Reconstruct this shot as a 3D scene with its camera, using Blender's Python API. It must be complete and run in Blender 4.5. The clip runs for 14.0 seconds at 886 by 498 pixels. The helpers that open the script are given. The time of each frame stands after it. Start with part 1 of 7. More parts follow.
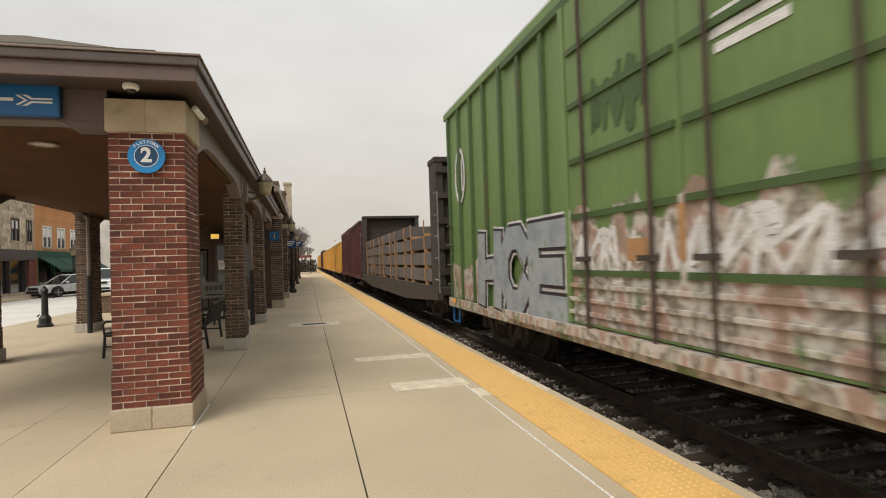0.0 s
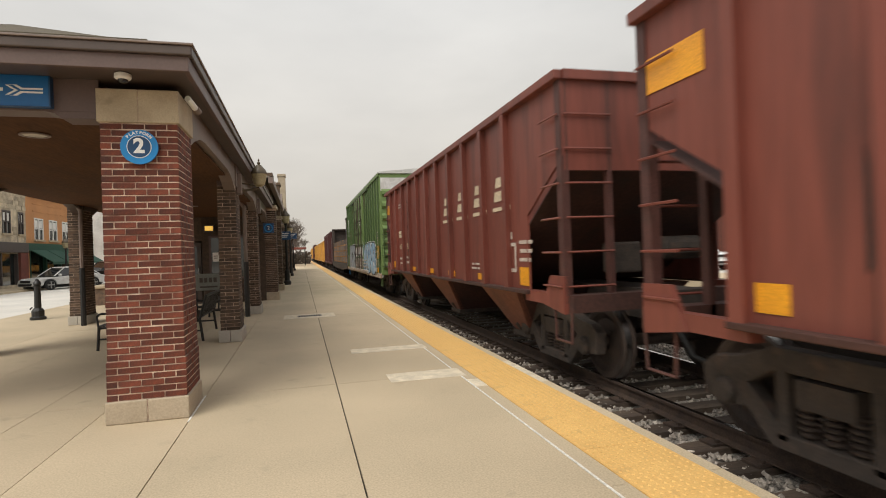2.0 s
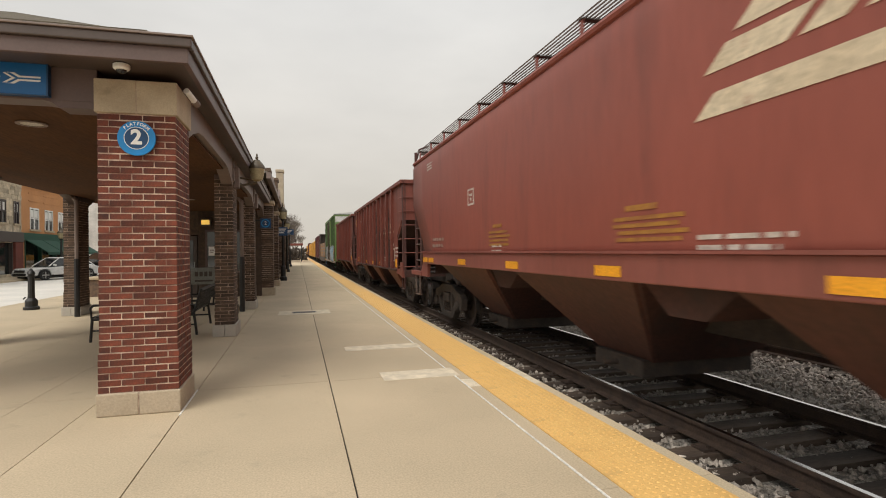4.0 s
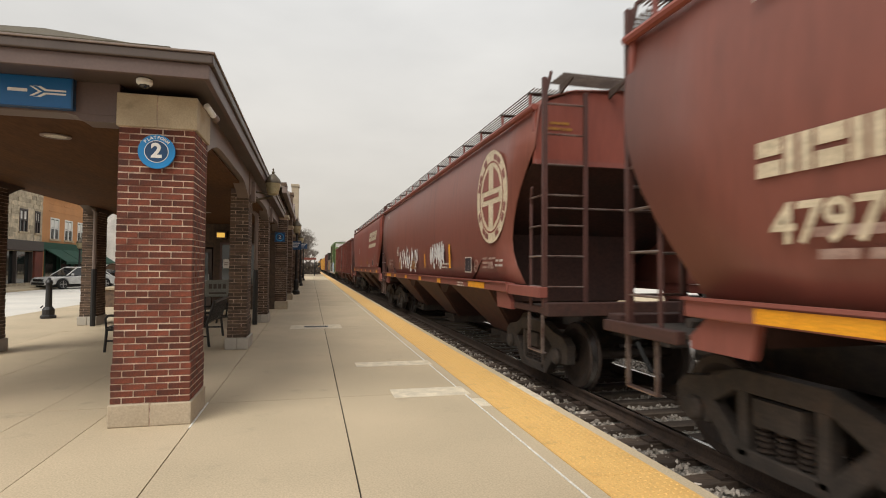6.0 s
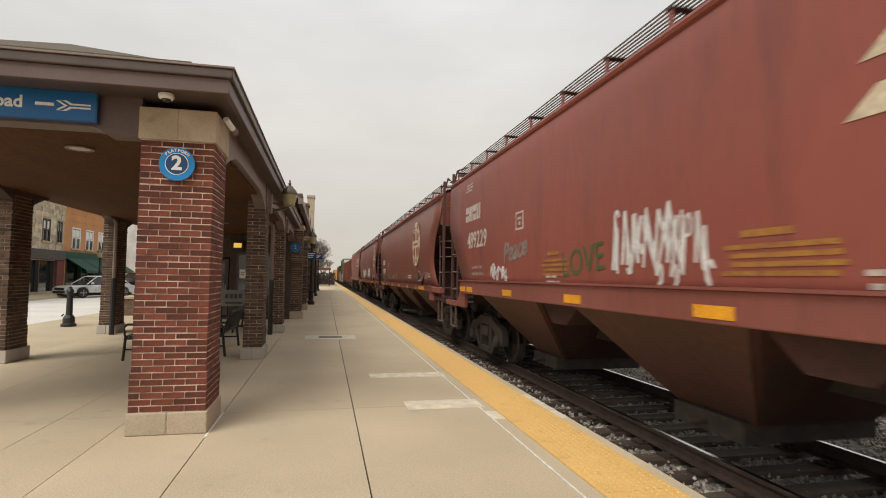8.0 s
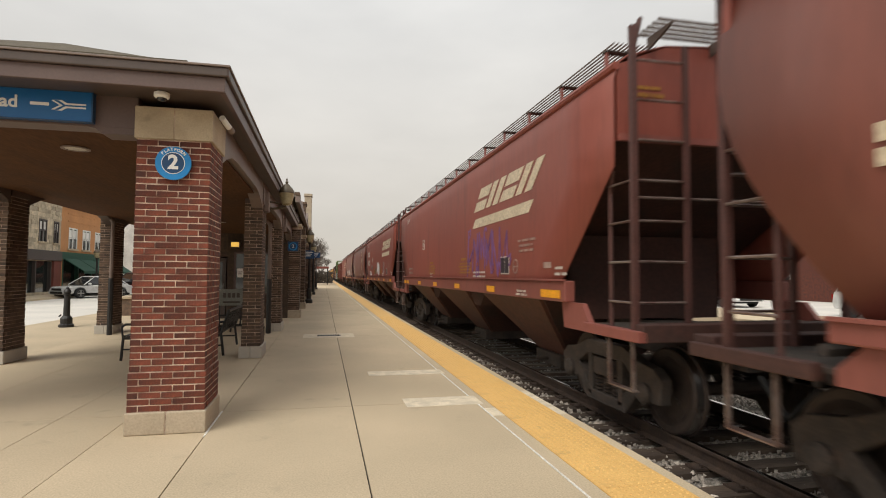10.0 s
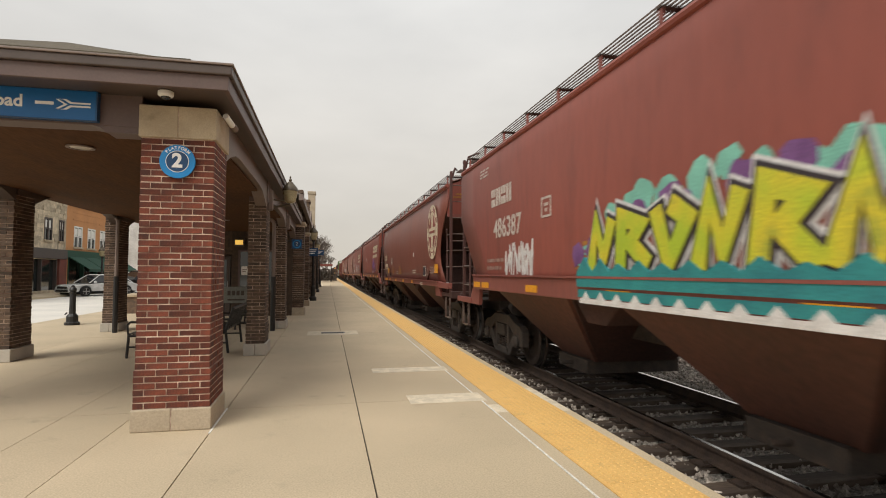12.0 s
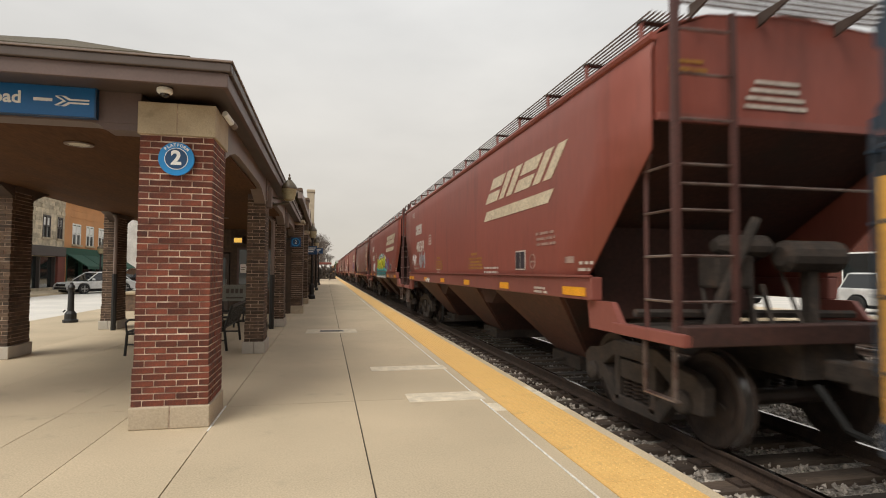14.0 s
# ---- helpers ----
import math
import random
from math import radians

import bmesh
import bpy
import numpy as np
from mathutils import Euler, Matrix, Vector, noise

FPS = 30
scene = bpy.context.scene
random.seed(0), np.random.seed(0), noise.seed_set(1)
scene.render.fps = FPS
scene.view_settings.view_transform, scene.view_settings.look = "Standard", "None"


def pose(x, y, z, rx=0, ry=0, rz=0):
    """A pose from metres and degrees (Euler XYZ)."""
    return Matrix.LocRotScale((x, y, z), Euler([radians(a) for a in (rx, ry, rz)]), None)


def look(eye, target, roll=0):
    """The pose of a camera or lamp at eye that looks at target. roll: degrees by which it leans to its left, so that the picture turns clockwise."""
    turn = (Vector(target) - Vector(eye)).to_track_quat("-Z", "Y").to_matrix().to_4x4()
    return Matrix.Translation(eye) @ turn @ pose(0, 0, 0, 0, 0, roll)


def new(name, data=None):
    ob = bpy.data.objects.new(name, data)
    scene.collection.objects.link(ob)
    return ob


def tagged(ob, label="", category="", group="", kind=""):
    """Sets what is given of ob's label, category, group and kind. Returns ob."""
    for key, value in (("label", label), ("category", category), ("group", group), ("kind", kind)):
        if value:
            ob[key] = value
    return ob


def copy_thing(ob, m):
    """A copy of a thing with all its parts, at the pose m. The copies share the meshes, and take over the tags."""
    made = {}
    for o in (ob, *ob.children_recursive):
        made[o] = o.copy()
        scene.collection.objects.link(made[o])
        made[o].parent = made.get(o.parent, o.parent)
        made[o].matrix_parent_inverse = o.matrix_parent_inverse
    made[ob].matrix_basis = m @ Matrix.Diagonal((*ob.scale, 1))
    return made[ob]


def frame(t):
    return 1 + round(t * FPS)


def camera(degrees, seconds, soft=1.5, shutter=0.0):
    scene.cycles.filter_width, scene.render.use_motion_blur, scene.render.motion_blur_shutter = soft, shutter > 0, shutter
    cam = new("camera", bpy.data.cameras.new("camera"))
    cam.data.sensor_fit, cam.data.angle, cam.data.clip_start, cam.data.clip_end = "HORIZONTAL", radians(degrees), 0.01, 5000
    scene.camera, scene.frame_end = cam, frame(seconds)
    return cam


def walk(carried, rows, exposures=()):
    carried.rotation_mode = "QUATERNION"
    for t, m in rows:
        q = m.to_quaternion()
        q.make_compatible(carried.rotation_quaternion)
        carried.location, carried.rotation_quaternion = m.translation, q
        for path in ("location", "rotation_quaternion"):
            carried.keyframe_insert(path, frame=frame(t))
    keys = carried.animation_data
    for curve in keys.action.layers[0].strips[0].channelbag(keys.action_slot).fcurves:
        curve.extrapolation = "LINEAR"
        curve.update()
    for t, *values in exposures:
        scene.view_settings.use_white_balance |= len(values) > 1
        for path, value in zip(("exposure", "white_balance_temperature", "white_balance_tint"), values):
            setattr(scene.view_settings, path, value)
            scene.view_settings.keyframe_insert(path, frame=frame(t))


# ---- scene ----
cam = camera(78.5, 14.0, soft=1.0, shutter=0.16)


def eye(x, y, z, yaw, pitch, roll):
    a, b = radians(yaw), radians(pitch)
    way = Vector((math.sin(a) * math.cos(b), math.cos(a) * math.cos(b), math.sin(b)))
    at = Vector((x, y, z))
    return look(at, at + way, roll)


walk(cam, [
    (0, eye(0.011, -0.014, 1.574, 14.15, 1.05, -1.90)),
    (0.5, eye(0.013, -0.019, 1.563, 13.63, 0.70, -1.66)),
    (1, eye(0.008, -0.012, 1.557, 13.50, 0.50, -1.78)),
    (1.5, eye(0.002, -0.007, 1.562, 13.96, 0.44, -1.95)),
    (2, eye(0.002, -0.001, 1.569, 14.67, 0.16, -2.02)),
    (2.5, eye(0.004, 0.013, 1.565, 15.28, 0.04, -1.79)),
    (3, eye(0.010, 0.004, 1.564, 15.45, -0.05, -1.39)),
    (5.5, eye(0.009, 0.022, 1.566, 13.96, 1.16, 0.33)),
    (6, eye(0.006, 0.023, 1.570, 13.67, 1.89, 0.45)),
    (6.5, eye(0.007, 0.010, 1.580, 13.20, 2.48, 0.67)),
    (7, eye(0.001, 0.005, 1.570, 12.81, 2.97, 0.79)),
    (7.5, eye(0.001, 0.016, 1.579, 12.45, 3.04, 0.83)),
    (8, eye(-0.001, 0.008, 1.579, 12.16, 3.03, 0.79)),
    (10.5, eye(0.002, 0.003, 1.572, 12.36, 2.73, 0.24)),
    (11, eye(0.005, -0.001, 1.568, 12.19, 2.66, 0.13)),
    (11.5, eye(-0.003, 0.001, 1.573, 12.13, 2.54, 0.19)),
    (12, eye(0.001, -0.004, 1.575, 12.02, 2.49, 0.19)),
    (12.5, eye(0.000, -0.000, 1.575, 12.02, 2.49, 0.20)),
    (13, eye(-0.000, 0.001, 1.577, 12.02, 2.37, 0.24)),
    (13.5, eye(0.000, 0.004, 1.576, 12.01, 2.32, 0.30)),
    (14, eye(-0.001, 0.003, 1.572, 12.13, 2.35, 0.37)),
])

# ---- world, sun ----
world = bpy.data.worlds.new("overcast_sky")
scene.world = world
world.use_nodes = True
wn, wl = world.node_tree.nodes, world.node_tree.links
back = wn["Background"]
SUN_EL, SUN_AZ = 52.0, 222.0
nishita = wn.new("ShaderNodeTexSky")
nishita.sky_type, nishita.sun_disc = "NISHITA", False
nishita.sun_elevation, nishita.sun_rotation = radians(SUN_EL), radians(SUN_AZ)
coords = wn.new("ShaderNodeTexCoord")
stretch = wn.new("ShaderNodeMapping")
stretch.inputs["Scale"].default_value = (1.0, 1.0, 2.6)
cloud = wn.new("ShaderNodeTexNoise")
cloud.inputs["Scale"].default_value, cloud.inputs["Detail"].default_value = 2.2, 5.0
cloud.inputs["Roughness"].default_value = 0.5
tones = wn.new("ShaderNodeValToRGB")
tones.color_ramp.elements[0].position, tones.color_ramp.elements[0].color = 0.30, (0.655, 0.650, 0.635, 1)
tones.color_ramp.elements[1].position, tones.color_ramp.elements[1].color = 0.68, (0.80, 0.79, 0.765, 1)
height = wn.new("ShaderNodeSeparateXYZ")
low = wn.new("ShaderNodeValToRGB")
low.color_ramp.elements[0].position, low.color_ramp.elements[0].color = 0.0, (0.80, 0.715, 0.60, 1)
low.color_ramp.elements[1].position, low.color_ramp.elements[1].color = 0.45, (1.0, 1.0, 1.0, 1)
veil = wn.new("ShaderNodeMix")
veil.data_type, veil.blend_type = "RGBA", "MULTIPLY"
veil.inputs["Factor"].default_value = 0.75
blue = wn.new("ShaderNodeMix")
blue.data_type, blue.blend_type = "RGBA", "MIX"
blue.inputs["Factor"].default_value = 0.004
wl.new(coords.outputs["Generated"], stretch.inputs["Vector"])
wl.new(stretch.outputs["Vector"], cloud.inputs["Vector"])
wl.new(cloud.outputs["Fac"], tones.inputs["Fac"])
wl.new(coords.outputs["Generated"], height.inputs["Vector"])
wl.new(height.outputs["Z"], low.inputs["Fac"])
wl.new(tones.outputs["Color"], veil.inputs["A"])
wl.new(low.outputs["Color"], veil.inputs["B"])
wl.new(veil.outputs["Result"], blue.inputs["A"])
wl.new(nishita.outputs["Color"], blue.inputs["B"])
wl.new(blue.outputs["Result"], back.inputs["Color"])
back.inputs["Strength"].default_value = 0.64

sun = new("sun", bpy.data.lights.new("sun", "SUN"))
sun.data.energy, sun.data.angle, sun.data.color = 1.5, radians(35), (1.0, 0.95, 0.86)
sun.matrix_world = look((0, 0, 30), (-30 * math.cos(radians(SUN_EL)) * math.sin(radians(SUN_AZ)),
                                     -30 * math.cos(radians(SUN_EL)) * math.cos(radians(SUN_AZ)), 30 - 30 * math.sin(radians(SUN_EL))))
scene.view_settings.exposure = 0.72


# ---- materials ----
def material(name, rgb, rgb2=None, rough=0.7, metal=0.0, scale=4.0, fine=60.0, bump=0.15, per_piece=0.0, fine_amount=0.25,
             stretch=(1, 1, 1), dirt=None, dirt_scale=1.2, dirt_from=0.55, dirt_to=0.75, depth=0.01, spec=0.5):
    """Two scales of colour noise, optional dirt of its own shape, fine relief."""
    m = bpy.data.materials.new(name)
    m.use_nodes = True
    n, l = m.node_tree.nodes, m.node_tree.links
    b = n["Principled BSDF"]
    b.inputs["Metallic"].default_value = metal
    b.inputs["Specular IOR Level"].default_value = spec
    co = n.new("ShaderNodeTexCoord")
    mp = n.new("ShaderNodeMapping")
    mp.inputs["Scale"].default_value = stretch
    l.new(co.outputs["Object"], mp.inputs["Vector"])
    rgb2 = rgb2 or tuple(c * 0.75 for c in rgb)
    big = n.new("ShaderNodeTexNoise")
    big.inputs["Scale"].default_value, big.inputs["Detail"].default_value = scale, 6.0
    l.new(mp.outputs["Vector"], big.inputs["Vector"])
    ramp = n.new("ShaderNodeValToRGB")
    ramp.color_ramp.elements[0].position, ramp.color_ramp.elements[0].color = 0.35, (*rgb2, 1)
    ramp.color_ramp.elements[1].position, ramp.color_ramp.elements[1].color = 0.65, (*rgb, 1)
    l.new(big.outputs["Fac"], ramp.inputs["Fac"])
    small = n.new("ShaderNodeTexNoise")
    small.inputs["Scale"].default_value, small.inputs["Detail"].default_value = fine, 4.0
    l.new(mp.outputs["Vector"], small.inputs["Vector"])
    grain = n.new("ShaderNodeMapRange")
    grain.inputs["To Min"].default_value, grain.inputs["To Max"].default_value = 1 - fine_amount, 1 + fine_amount
    grain.inputs["From Min"].default_value, grain.inputs["From Max"].default_value = 0.3, 0.7
    l.new(small.outputs["Fac"], grain.inputs["Value"])
    mul = n.new("ShaderNodeMix")
    mul.data_type, mul.blend_type = "RGBA", "MULTIPLY"
    mul.inputs["Factor"].default_value = 1.0
    l.new(ramp.outputs["Color"], mul.inputs["A"])
    l.new(grain.outputs["Result"], mul.inputs["B"])
    colour = mul.outputs["Result"]
    if per_piece:
        info = n.new("ShaderNodeObjectInfo")
        isle = n.new("ShaderNodeNewGeometry")
        add = n.new("ShaderNodeMath")
        add.operation = "ADD"
        l.new(info.outputs["Random"], add.inputs[0])
        l.new(isle.outputs["Random Per Island"], add.inputs[1])
        wrap = n.new("ShaderNodeMath")
        wrap.operation = "FRACT"
        l.new(add.outputs[0], wrap.inputs[0])
        vary = n.new("ShaderNodeMapRange")
        vary.inputs["To Min"].default_value, vary.inputs["To Max"].default_value = 1 - per_piece, 1 + per_piece
        l.new(wrap.outputs[0], vary.inputs["Value"])
        piece = n.new("ShaderNodeMix")
        piece.data_type, piece.blend_type = "RGBA", "MULTIPLY"
        piece.inputs["Factor"].default_value = 1.0
        l.new(colour, piece.inputs["A"])
        l.new(vary.outputs["Result"], piece.inputs["B"])
        colour = piece.outputs["Result"]
    if dirt:
        spots = n.new("ShaderNodeTexNoise")
        spots.inputs["Scale"].default_value, spots.inputs["Detail"].default_value = dirt_scale, 8.0
        spots.inputs["Roughness"].default_value = 0.65
        l.new(mp.outputs["Vector"], spots.inputs["Vector"])
        edge = n.new("ShaderNodeMapRange")
        edge.inputs["From Min"].default_value, edge.inputs["From Max"].default_value = dirt_from, dirt_to
        l.new(spots.outputs["Fac"], edge.inputs["Value"])
        mixd = n.new("ShaderNodeMix")
        mixd.data_type = "RGBA"
        l.new(edge.outputs["Result"], mixd.inputs["Factor"])
        l.new(colour, mixd.inputs["A"])
        mixd.inputs["B"].default_value = (*dirt, 1)
        colour = mixd.outputs["Result"]
    l.new(colour, b.inputs["Base Color"])
    rr = n.new("ShaderNodeMapRange")
    rr.inputs["To Min"].default_value, rr.inputs["To Max"].default_value = max(rough - 0.12, 0.05), min(rough + 0.12, 1)
    l.new(big.outputs["Fac"], rr.inputs["Value"])
    l.new(rr.outputs["Result"], b.inputs["Roughness"])
    if bump:
        bp = n.new("ShaderNodeBump")
        bp.inputs["Strength"].default_value, bp.inputs["Distance"].default_value = bump, depth
        l.new(small.outputs["Fac"], bp.inputs["Height"])
        l.new(bp.outputs["Normal"], b.inputs["Normal"])
    return m


def glass(name, tint=(0.02, 0.025, 0.025), rough=0.05):
    m = bpy.data.materials.new(name)
    m.use_nodes = True
    b = m.node_tree.nodes["Principled BSDF"]
    b.inputs["Base Color"].default_value = (*tint, 1)
    b.inputs["Roughness"].default_value = rough
    b.inputs["Specular IOR Level"].default_value = 0.8
    return m


def glow(name, rgb, power):
    m = bpy.data.materials.new(name)
    m.use_nodes = True
    b = m.node_tree.nodes["Principled BSDF"]
    b.inputs["Base Color"].default_value = (*rgb, 1)
    b.inputs["Emission Color"].default_value = (*rgb, 1)
    b.inputs["Emission Strength"].default_value = power
    return m


CONCRETE = material("platform_concrete", (0.56, 0.455, 0.315), (0.47, 0.385, 0.265), rough=0.85, scale=0.5, fine=70, bump=0.2, fine_amount=0.15,
                    per_piece=0.05, dirt=(0.30, 0.25, 0.18), dirt_scale=2.2, dirt_from=0.60, dirt_to=0.85)
PATCH = material("repair_mortar", (0.74, 0.65, 0.50), rough=0.9, scale=6, fine=80, fine_amount=0.12)
JOINT = material("joint_filler", (0.06, 0.048, 0.036), rough=0.95)
SEALANT = material("white_sealant", (0.82, 0.80, 0.74), rough=0.7, scale=20, dirt=(0.35, 0.30, 0.22), dirt_scale=5)
TACTILE = material("yellow_tactile_plastic", (0.78, 0.49, 0.17), (0.70, 0.43, 0.15), rough=0.6, scale=1.5, fine=70, fine_amount=0.10,
                   dirt=(0.40, 0.27, 0.12), dirt_scale=4, dirt_from=0.58, dirt_to=0.85)
BRICK = material("red_brick", (0.165, 0.043, 0.024), (0.080, 0.026, 0.018), rough=0.85, scale=7, fine=120, bump=0.4, per_piece=0.36, fine_amount=0.22, depth=0.004)
BRICK_BROWN = material("brown_brick", (0.130, 0.085, 0.056), (0.070, 0.047, 0.034), rough=0.85, scale=8, fine=90, bump=0.4, per_piece=0.42, depth=0.004)
MORTAR = material("pale_mortar", (0.68, 0.54, 0.43), (0.17, 0.085, 0.060), rough=0.95, scale=4.5, fine=150, stretch=(0.6, 0.6, 1.6))
STONE = material("cast_limestone", (0.47, 0.385, 0.27), (0.40, 0.32, 0.22), rough=0.85, scale=4, fine=110, fine_amount=0.12, per_piece=0.06,
                 dirt=(0.26, 0.21, 0.14), dirt_scale=3, dirt_from=0.6)
BASE_STONE = material("base_stone", (0.47, 0.39, 0.29), (0.40, 0.33, 0.24), rough=0.9, scale=3, fine=60, fine_amount=0.10, bump=0.1, dirt=(0.26, 0.21, 0.15), dirt_scale=3, dirt_from=0.6, dirt_to=0.85)
GREY_STONE = material("grey_base_stone", (0.50, 0.46, 0.40), (0.42, 0.39, 0.34), rough=0.9, scale=3, fine=60, fine_amount=0.10, bump=0.1, dirt=(0.24, 0.20, 0.16), dirt_scale=3, dirt_from=0.6, dirt_to=0.85)
TRIM = material("plum_brown_paint", (0.120, 0.078, 0.068), (0.100, 0.064, 0.056), rough=0.5, scale=2, fine=40, fine_amount=0.06, bump=0.03)
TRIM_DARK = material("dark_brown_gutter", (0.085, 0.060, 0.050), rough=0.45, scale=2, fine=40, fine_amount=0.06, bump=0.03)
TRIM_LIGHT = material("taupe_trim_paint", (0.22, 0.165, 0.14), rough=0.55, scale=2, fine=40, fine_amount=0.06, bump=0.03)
SOFFIT = material("stained_board_soffit", (0.105, 0.050, 0.022), (0.078, 0.036, 0.016), rough=0.85, scale=2.5, fine=30, stretch=(1, 0.15, 1), fine_amount=0.2, spec=0.1)
ROOF = material("brown_shingle", (0.115, 0.095, 0.065), (0.085, 0.07, 0.05), rough=0.9, scale=3, fine=60, bump=0.5)
BLUE = material("blue_sign_enamel", (0.006, 0.115, 0.33), (0.006, 0.105, 0.30), rough=0.35, scale=2, fine=30, fine_amount=0.03, bump=0)
BLUE_LIGHT = material("light_blue_sign_enamel", (0.010, 0.24, 0.60), rough=0.35, scale=2, fine_amount=0.03, bump=0)
NAVY = material("navy_sign_enamel", (0.010, 0.060, 0.16), rough=0.35, scale=2, fine_amount=0.03, bump=0)
WHITE = material("white_paint", (0.80, 0.79, 0.76), (0.74, 0.73, 0.70), rough=0.45, scale=3, fine=40, fine_amount=0.04, bump=0)
BLACK = material("black_cast_iron", (0.018, 0.017, 0.017), rough=0.45, scale=8, fine=60)
BRONZE = material("bronze_lamp_paint", (0.10, 0.075, 0.045), rough=0.4, scale=6)
LAMP_GLASS = material("amber_lamp_glass", (0.42, 0.36, 0.22), (0.33, 0.28, 0.16), rough=0.3, scale=10, bump=0)
GLASS = glass("dark_window_glass")
CAR_GLASS = glass("car_glass", (0.015, 0.017, 0.019))
LIT_SIGN = glow("lit_exit_sign", (1.0, 0.60, 0.12), 0.40)
# A white board, coloured grey to stand for the shelter's shade.
NOTICE = material("shade_grey_notice_board", (0.27, 0.28, 0.25), rough=0.6, scale=3)
LAMP_DISC = material("downlight_lens", (0.50, 0.45, 0.37), rough=0.4, bump=0)

ASPHALT = material("pale_street", (0.66, 0.63, 0.58), (0.57, 0.55, 0.51), rough=0.9, scale=0.6, fine=60, fine_amount=0.1)
EARTH = material("verge_gravel", (0.20, 0.18, 0.15), (0.13, 0.12, 0.10), rough=1, scale=1.5, fine=30, fine_amount=0.35, bump=0.6, depth=0.03)
BALLAST = material("ballast_bed", (0.15, 0.135, 0.12), (0.05, 0.044, 0.038), rough=1, scale=14, fine=45, fine_amount=0.5, bump=1.0, depth=0.04)
ROCK = material("ballast_stone", (0.44, 0.39, 0.34), (0.26, 0.23, 0.20), rough=0.95, scale=10, fine=60, per_piece=0.4)
PALE_BALLAST = material("pale_ballast_bed", (0.40, 0.365, 0.325), (0.18, 0.16, 0.14), rough=1, scale=14, fine=45, fine_amount=0.5, bump=1.0, depth=0.04)
TIE = material("creosoted_tie_wood", (0.105, 0.074, 0.054), (0.045, 0.033, 0.026), rough=0.9, scale=3, fine=40, stretch=(0.2, 1, 1), bump=0.6, per_piece=0.3,
               dirt=(0.16, 0.13, 0.10), dirt_scale=2)
RAIL_RUST = material("rusty_rail_web", (0.070, 0.045, 0.032), (0.040, 0.026, 0.020), rough=0.85, scale=8)
RAIL_TOP = material("polished_rail_head", (0.72, 0.71, 0.70), rough=0.13, metal=1.0, scale=6, fine=30, fine_amount=0.05, stretch=(1, 0.05, 1), bump=0)

RED = material("weathered_brown_red_paint", (0.275, 0.071, 0.049), (0.230, 0.060, 0.042), rough=0.52, scale=0.35, fine=14, fine_amount=0.07, bump=0.05,
               stretch=(1, 1, 0.22), dirt=(0.125, 0.038, 0.029), dirt_scale=1.9, dirt_from=0.53, dirt_to=0.85)
RED2 = material("faded_brown_red_paint", (0.250, 0.080, 0.064), (0.200, 0.062, 0.048), rough=0.5, scale=0.5, fine=14, fine_amount=0.08, bump=0.05,
                stretch=(1, 1, 0.25), dirt=(0.10, 0.040, 0.032), dirt_scale=1.8, dirt_from=0.54, dirt_to=0.9)
BROWN_RED = material("weathered_red_brown_paint", (0.245, 0.082, 0.059), (0.200, 0.066, 0.048), rough=0.44, scale=0.35, fine=14, fine_amount=0.07, bump=0.05,
                     stretch=(1, 1, 0.22), dirt=(0.115, 0.043, 0.032), dirt_scale=1.9, dirt_from=0.53, dirt_to=0.85)
OPEN_RED = material("streaked_brown_red_paint", (0.205, 0.058, 0.041), (0.155, 0.045, 0.032), rough=0.55, scale=0.6, fine=14, fine_amount=0.10, bump=0.05,
                    stretch=(1, 1, 0.12), dirt=(0.050, 0.022, 0.018), dirt_scale=2.6, dirt_from=0.50, dirt_to=0.80)
BAY_DUST = material("rust_dusted_bay_paint", (0.185, 0.066, 0.042), (0.120, 0.044, 0.030), rough=0.75, scale=1.3, fine=18, dirt=(0.045, 0.028, 0.022), dirt_scale=1.5, dirt_from=0.55, dirt_to=0.8)
# The car's red lowered in tone for the bays' shade, plus dirt noise.
BAY_RED = material("dusty_shaded_bay_paint", (0.105, 0.040, 0.028), (0.066, 0.027, 0.020), rough=0.75, scale=0.9, fine=18, stretch=(1, 1, 0.4), dirt=(0.045, 0.026, 0.020), dirt_scale=1.7, dirt_from=0.5, dirt_to=0.8)
# Body red darkened to hold shade under the cars, with sooty blotches.
RED_DIM = material("sooty_shaded_brown_red_paint", (0.062, 0.024, 0.018), (0.036, 0.015, 0.012), rough=0.75, scale=1.2, fine=20, dirt=(0.03, 0.02, 0.017), dirt_scale=1.6)
POST_RED = material("dull_brown_red_post_paint", (0.092, 0.036, 0.030), (0.062, 0.025, 0.021), rough=0.6, scale=2, dirt=(0.04, 0.025, 0.02), dirt_scale=2)
RUNG = material("worn_rung_steel", (0.24, 0.19, 0.17), (0.13, 0.075, 0.062), rough=0.35, metal=0.5, scale=5, bump=0)
GREEN = material("faded_green_paint", (0.145, 0.222, 0.072), (0.120, 0.186, 0.060), rough=0.55, scale=0.5, fine=12, fine_amount=0.10, bump=0.05,
                 stretch=(1, 1, 0.3), dirt=(0.12, 0.085, 0.05), dirt_scale=1.5, dirt_from=0.60, dirt_to=0.85)
GREEN_DARK = material("green_rib_paint", (0.060, 0.105, 0.032), rough=0.6, scale=1, stretch=(1, 1, 0.3), dirt=(0.10, 0.06, 0.035), dirt_scale=2, dirt_from=0.58)
MAROON = material("maroon_boxcar_paint", (0.105, 0.030, 0.028), (0.075, 0.022, 0.021), rough=0.65, scale=0.7, dirt=(0.10, 0.07, 0.06), dirt_scale=1.5)
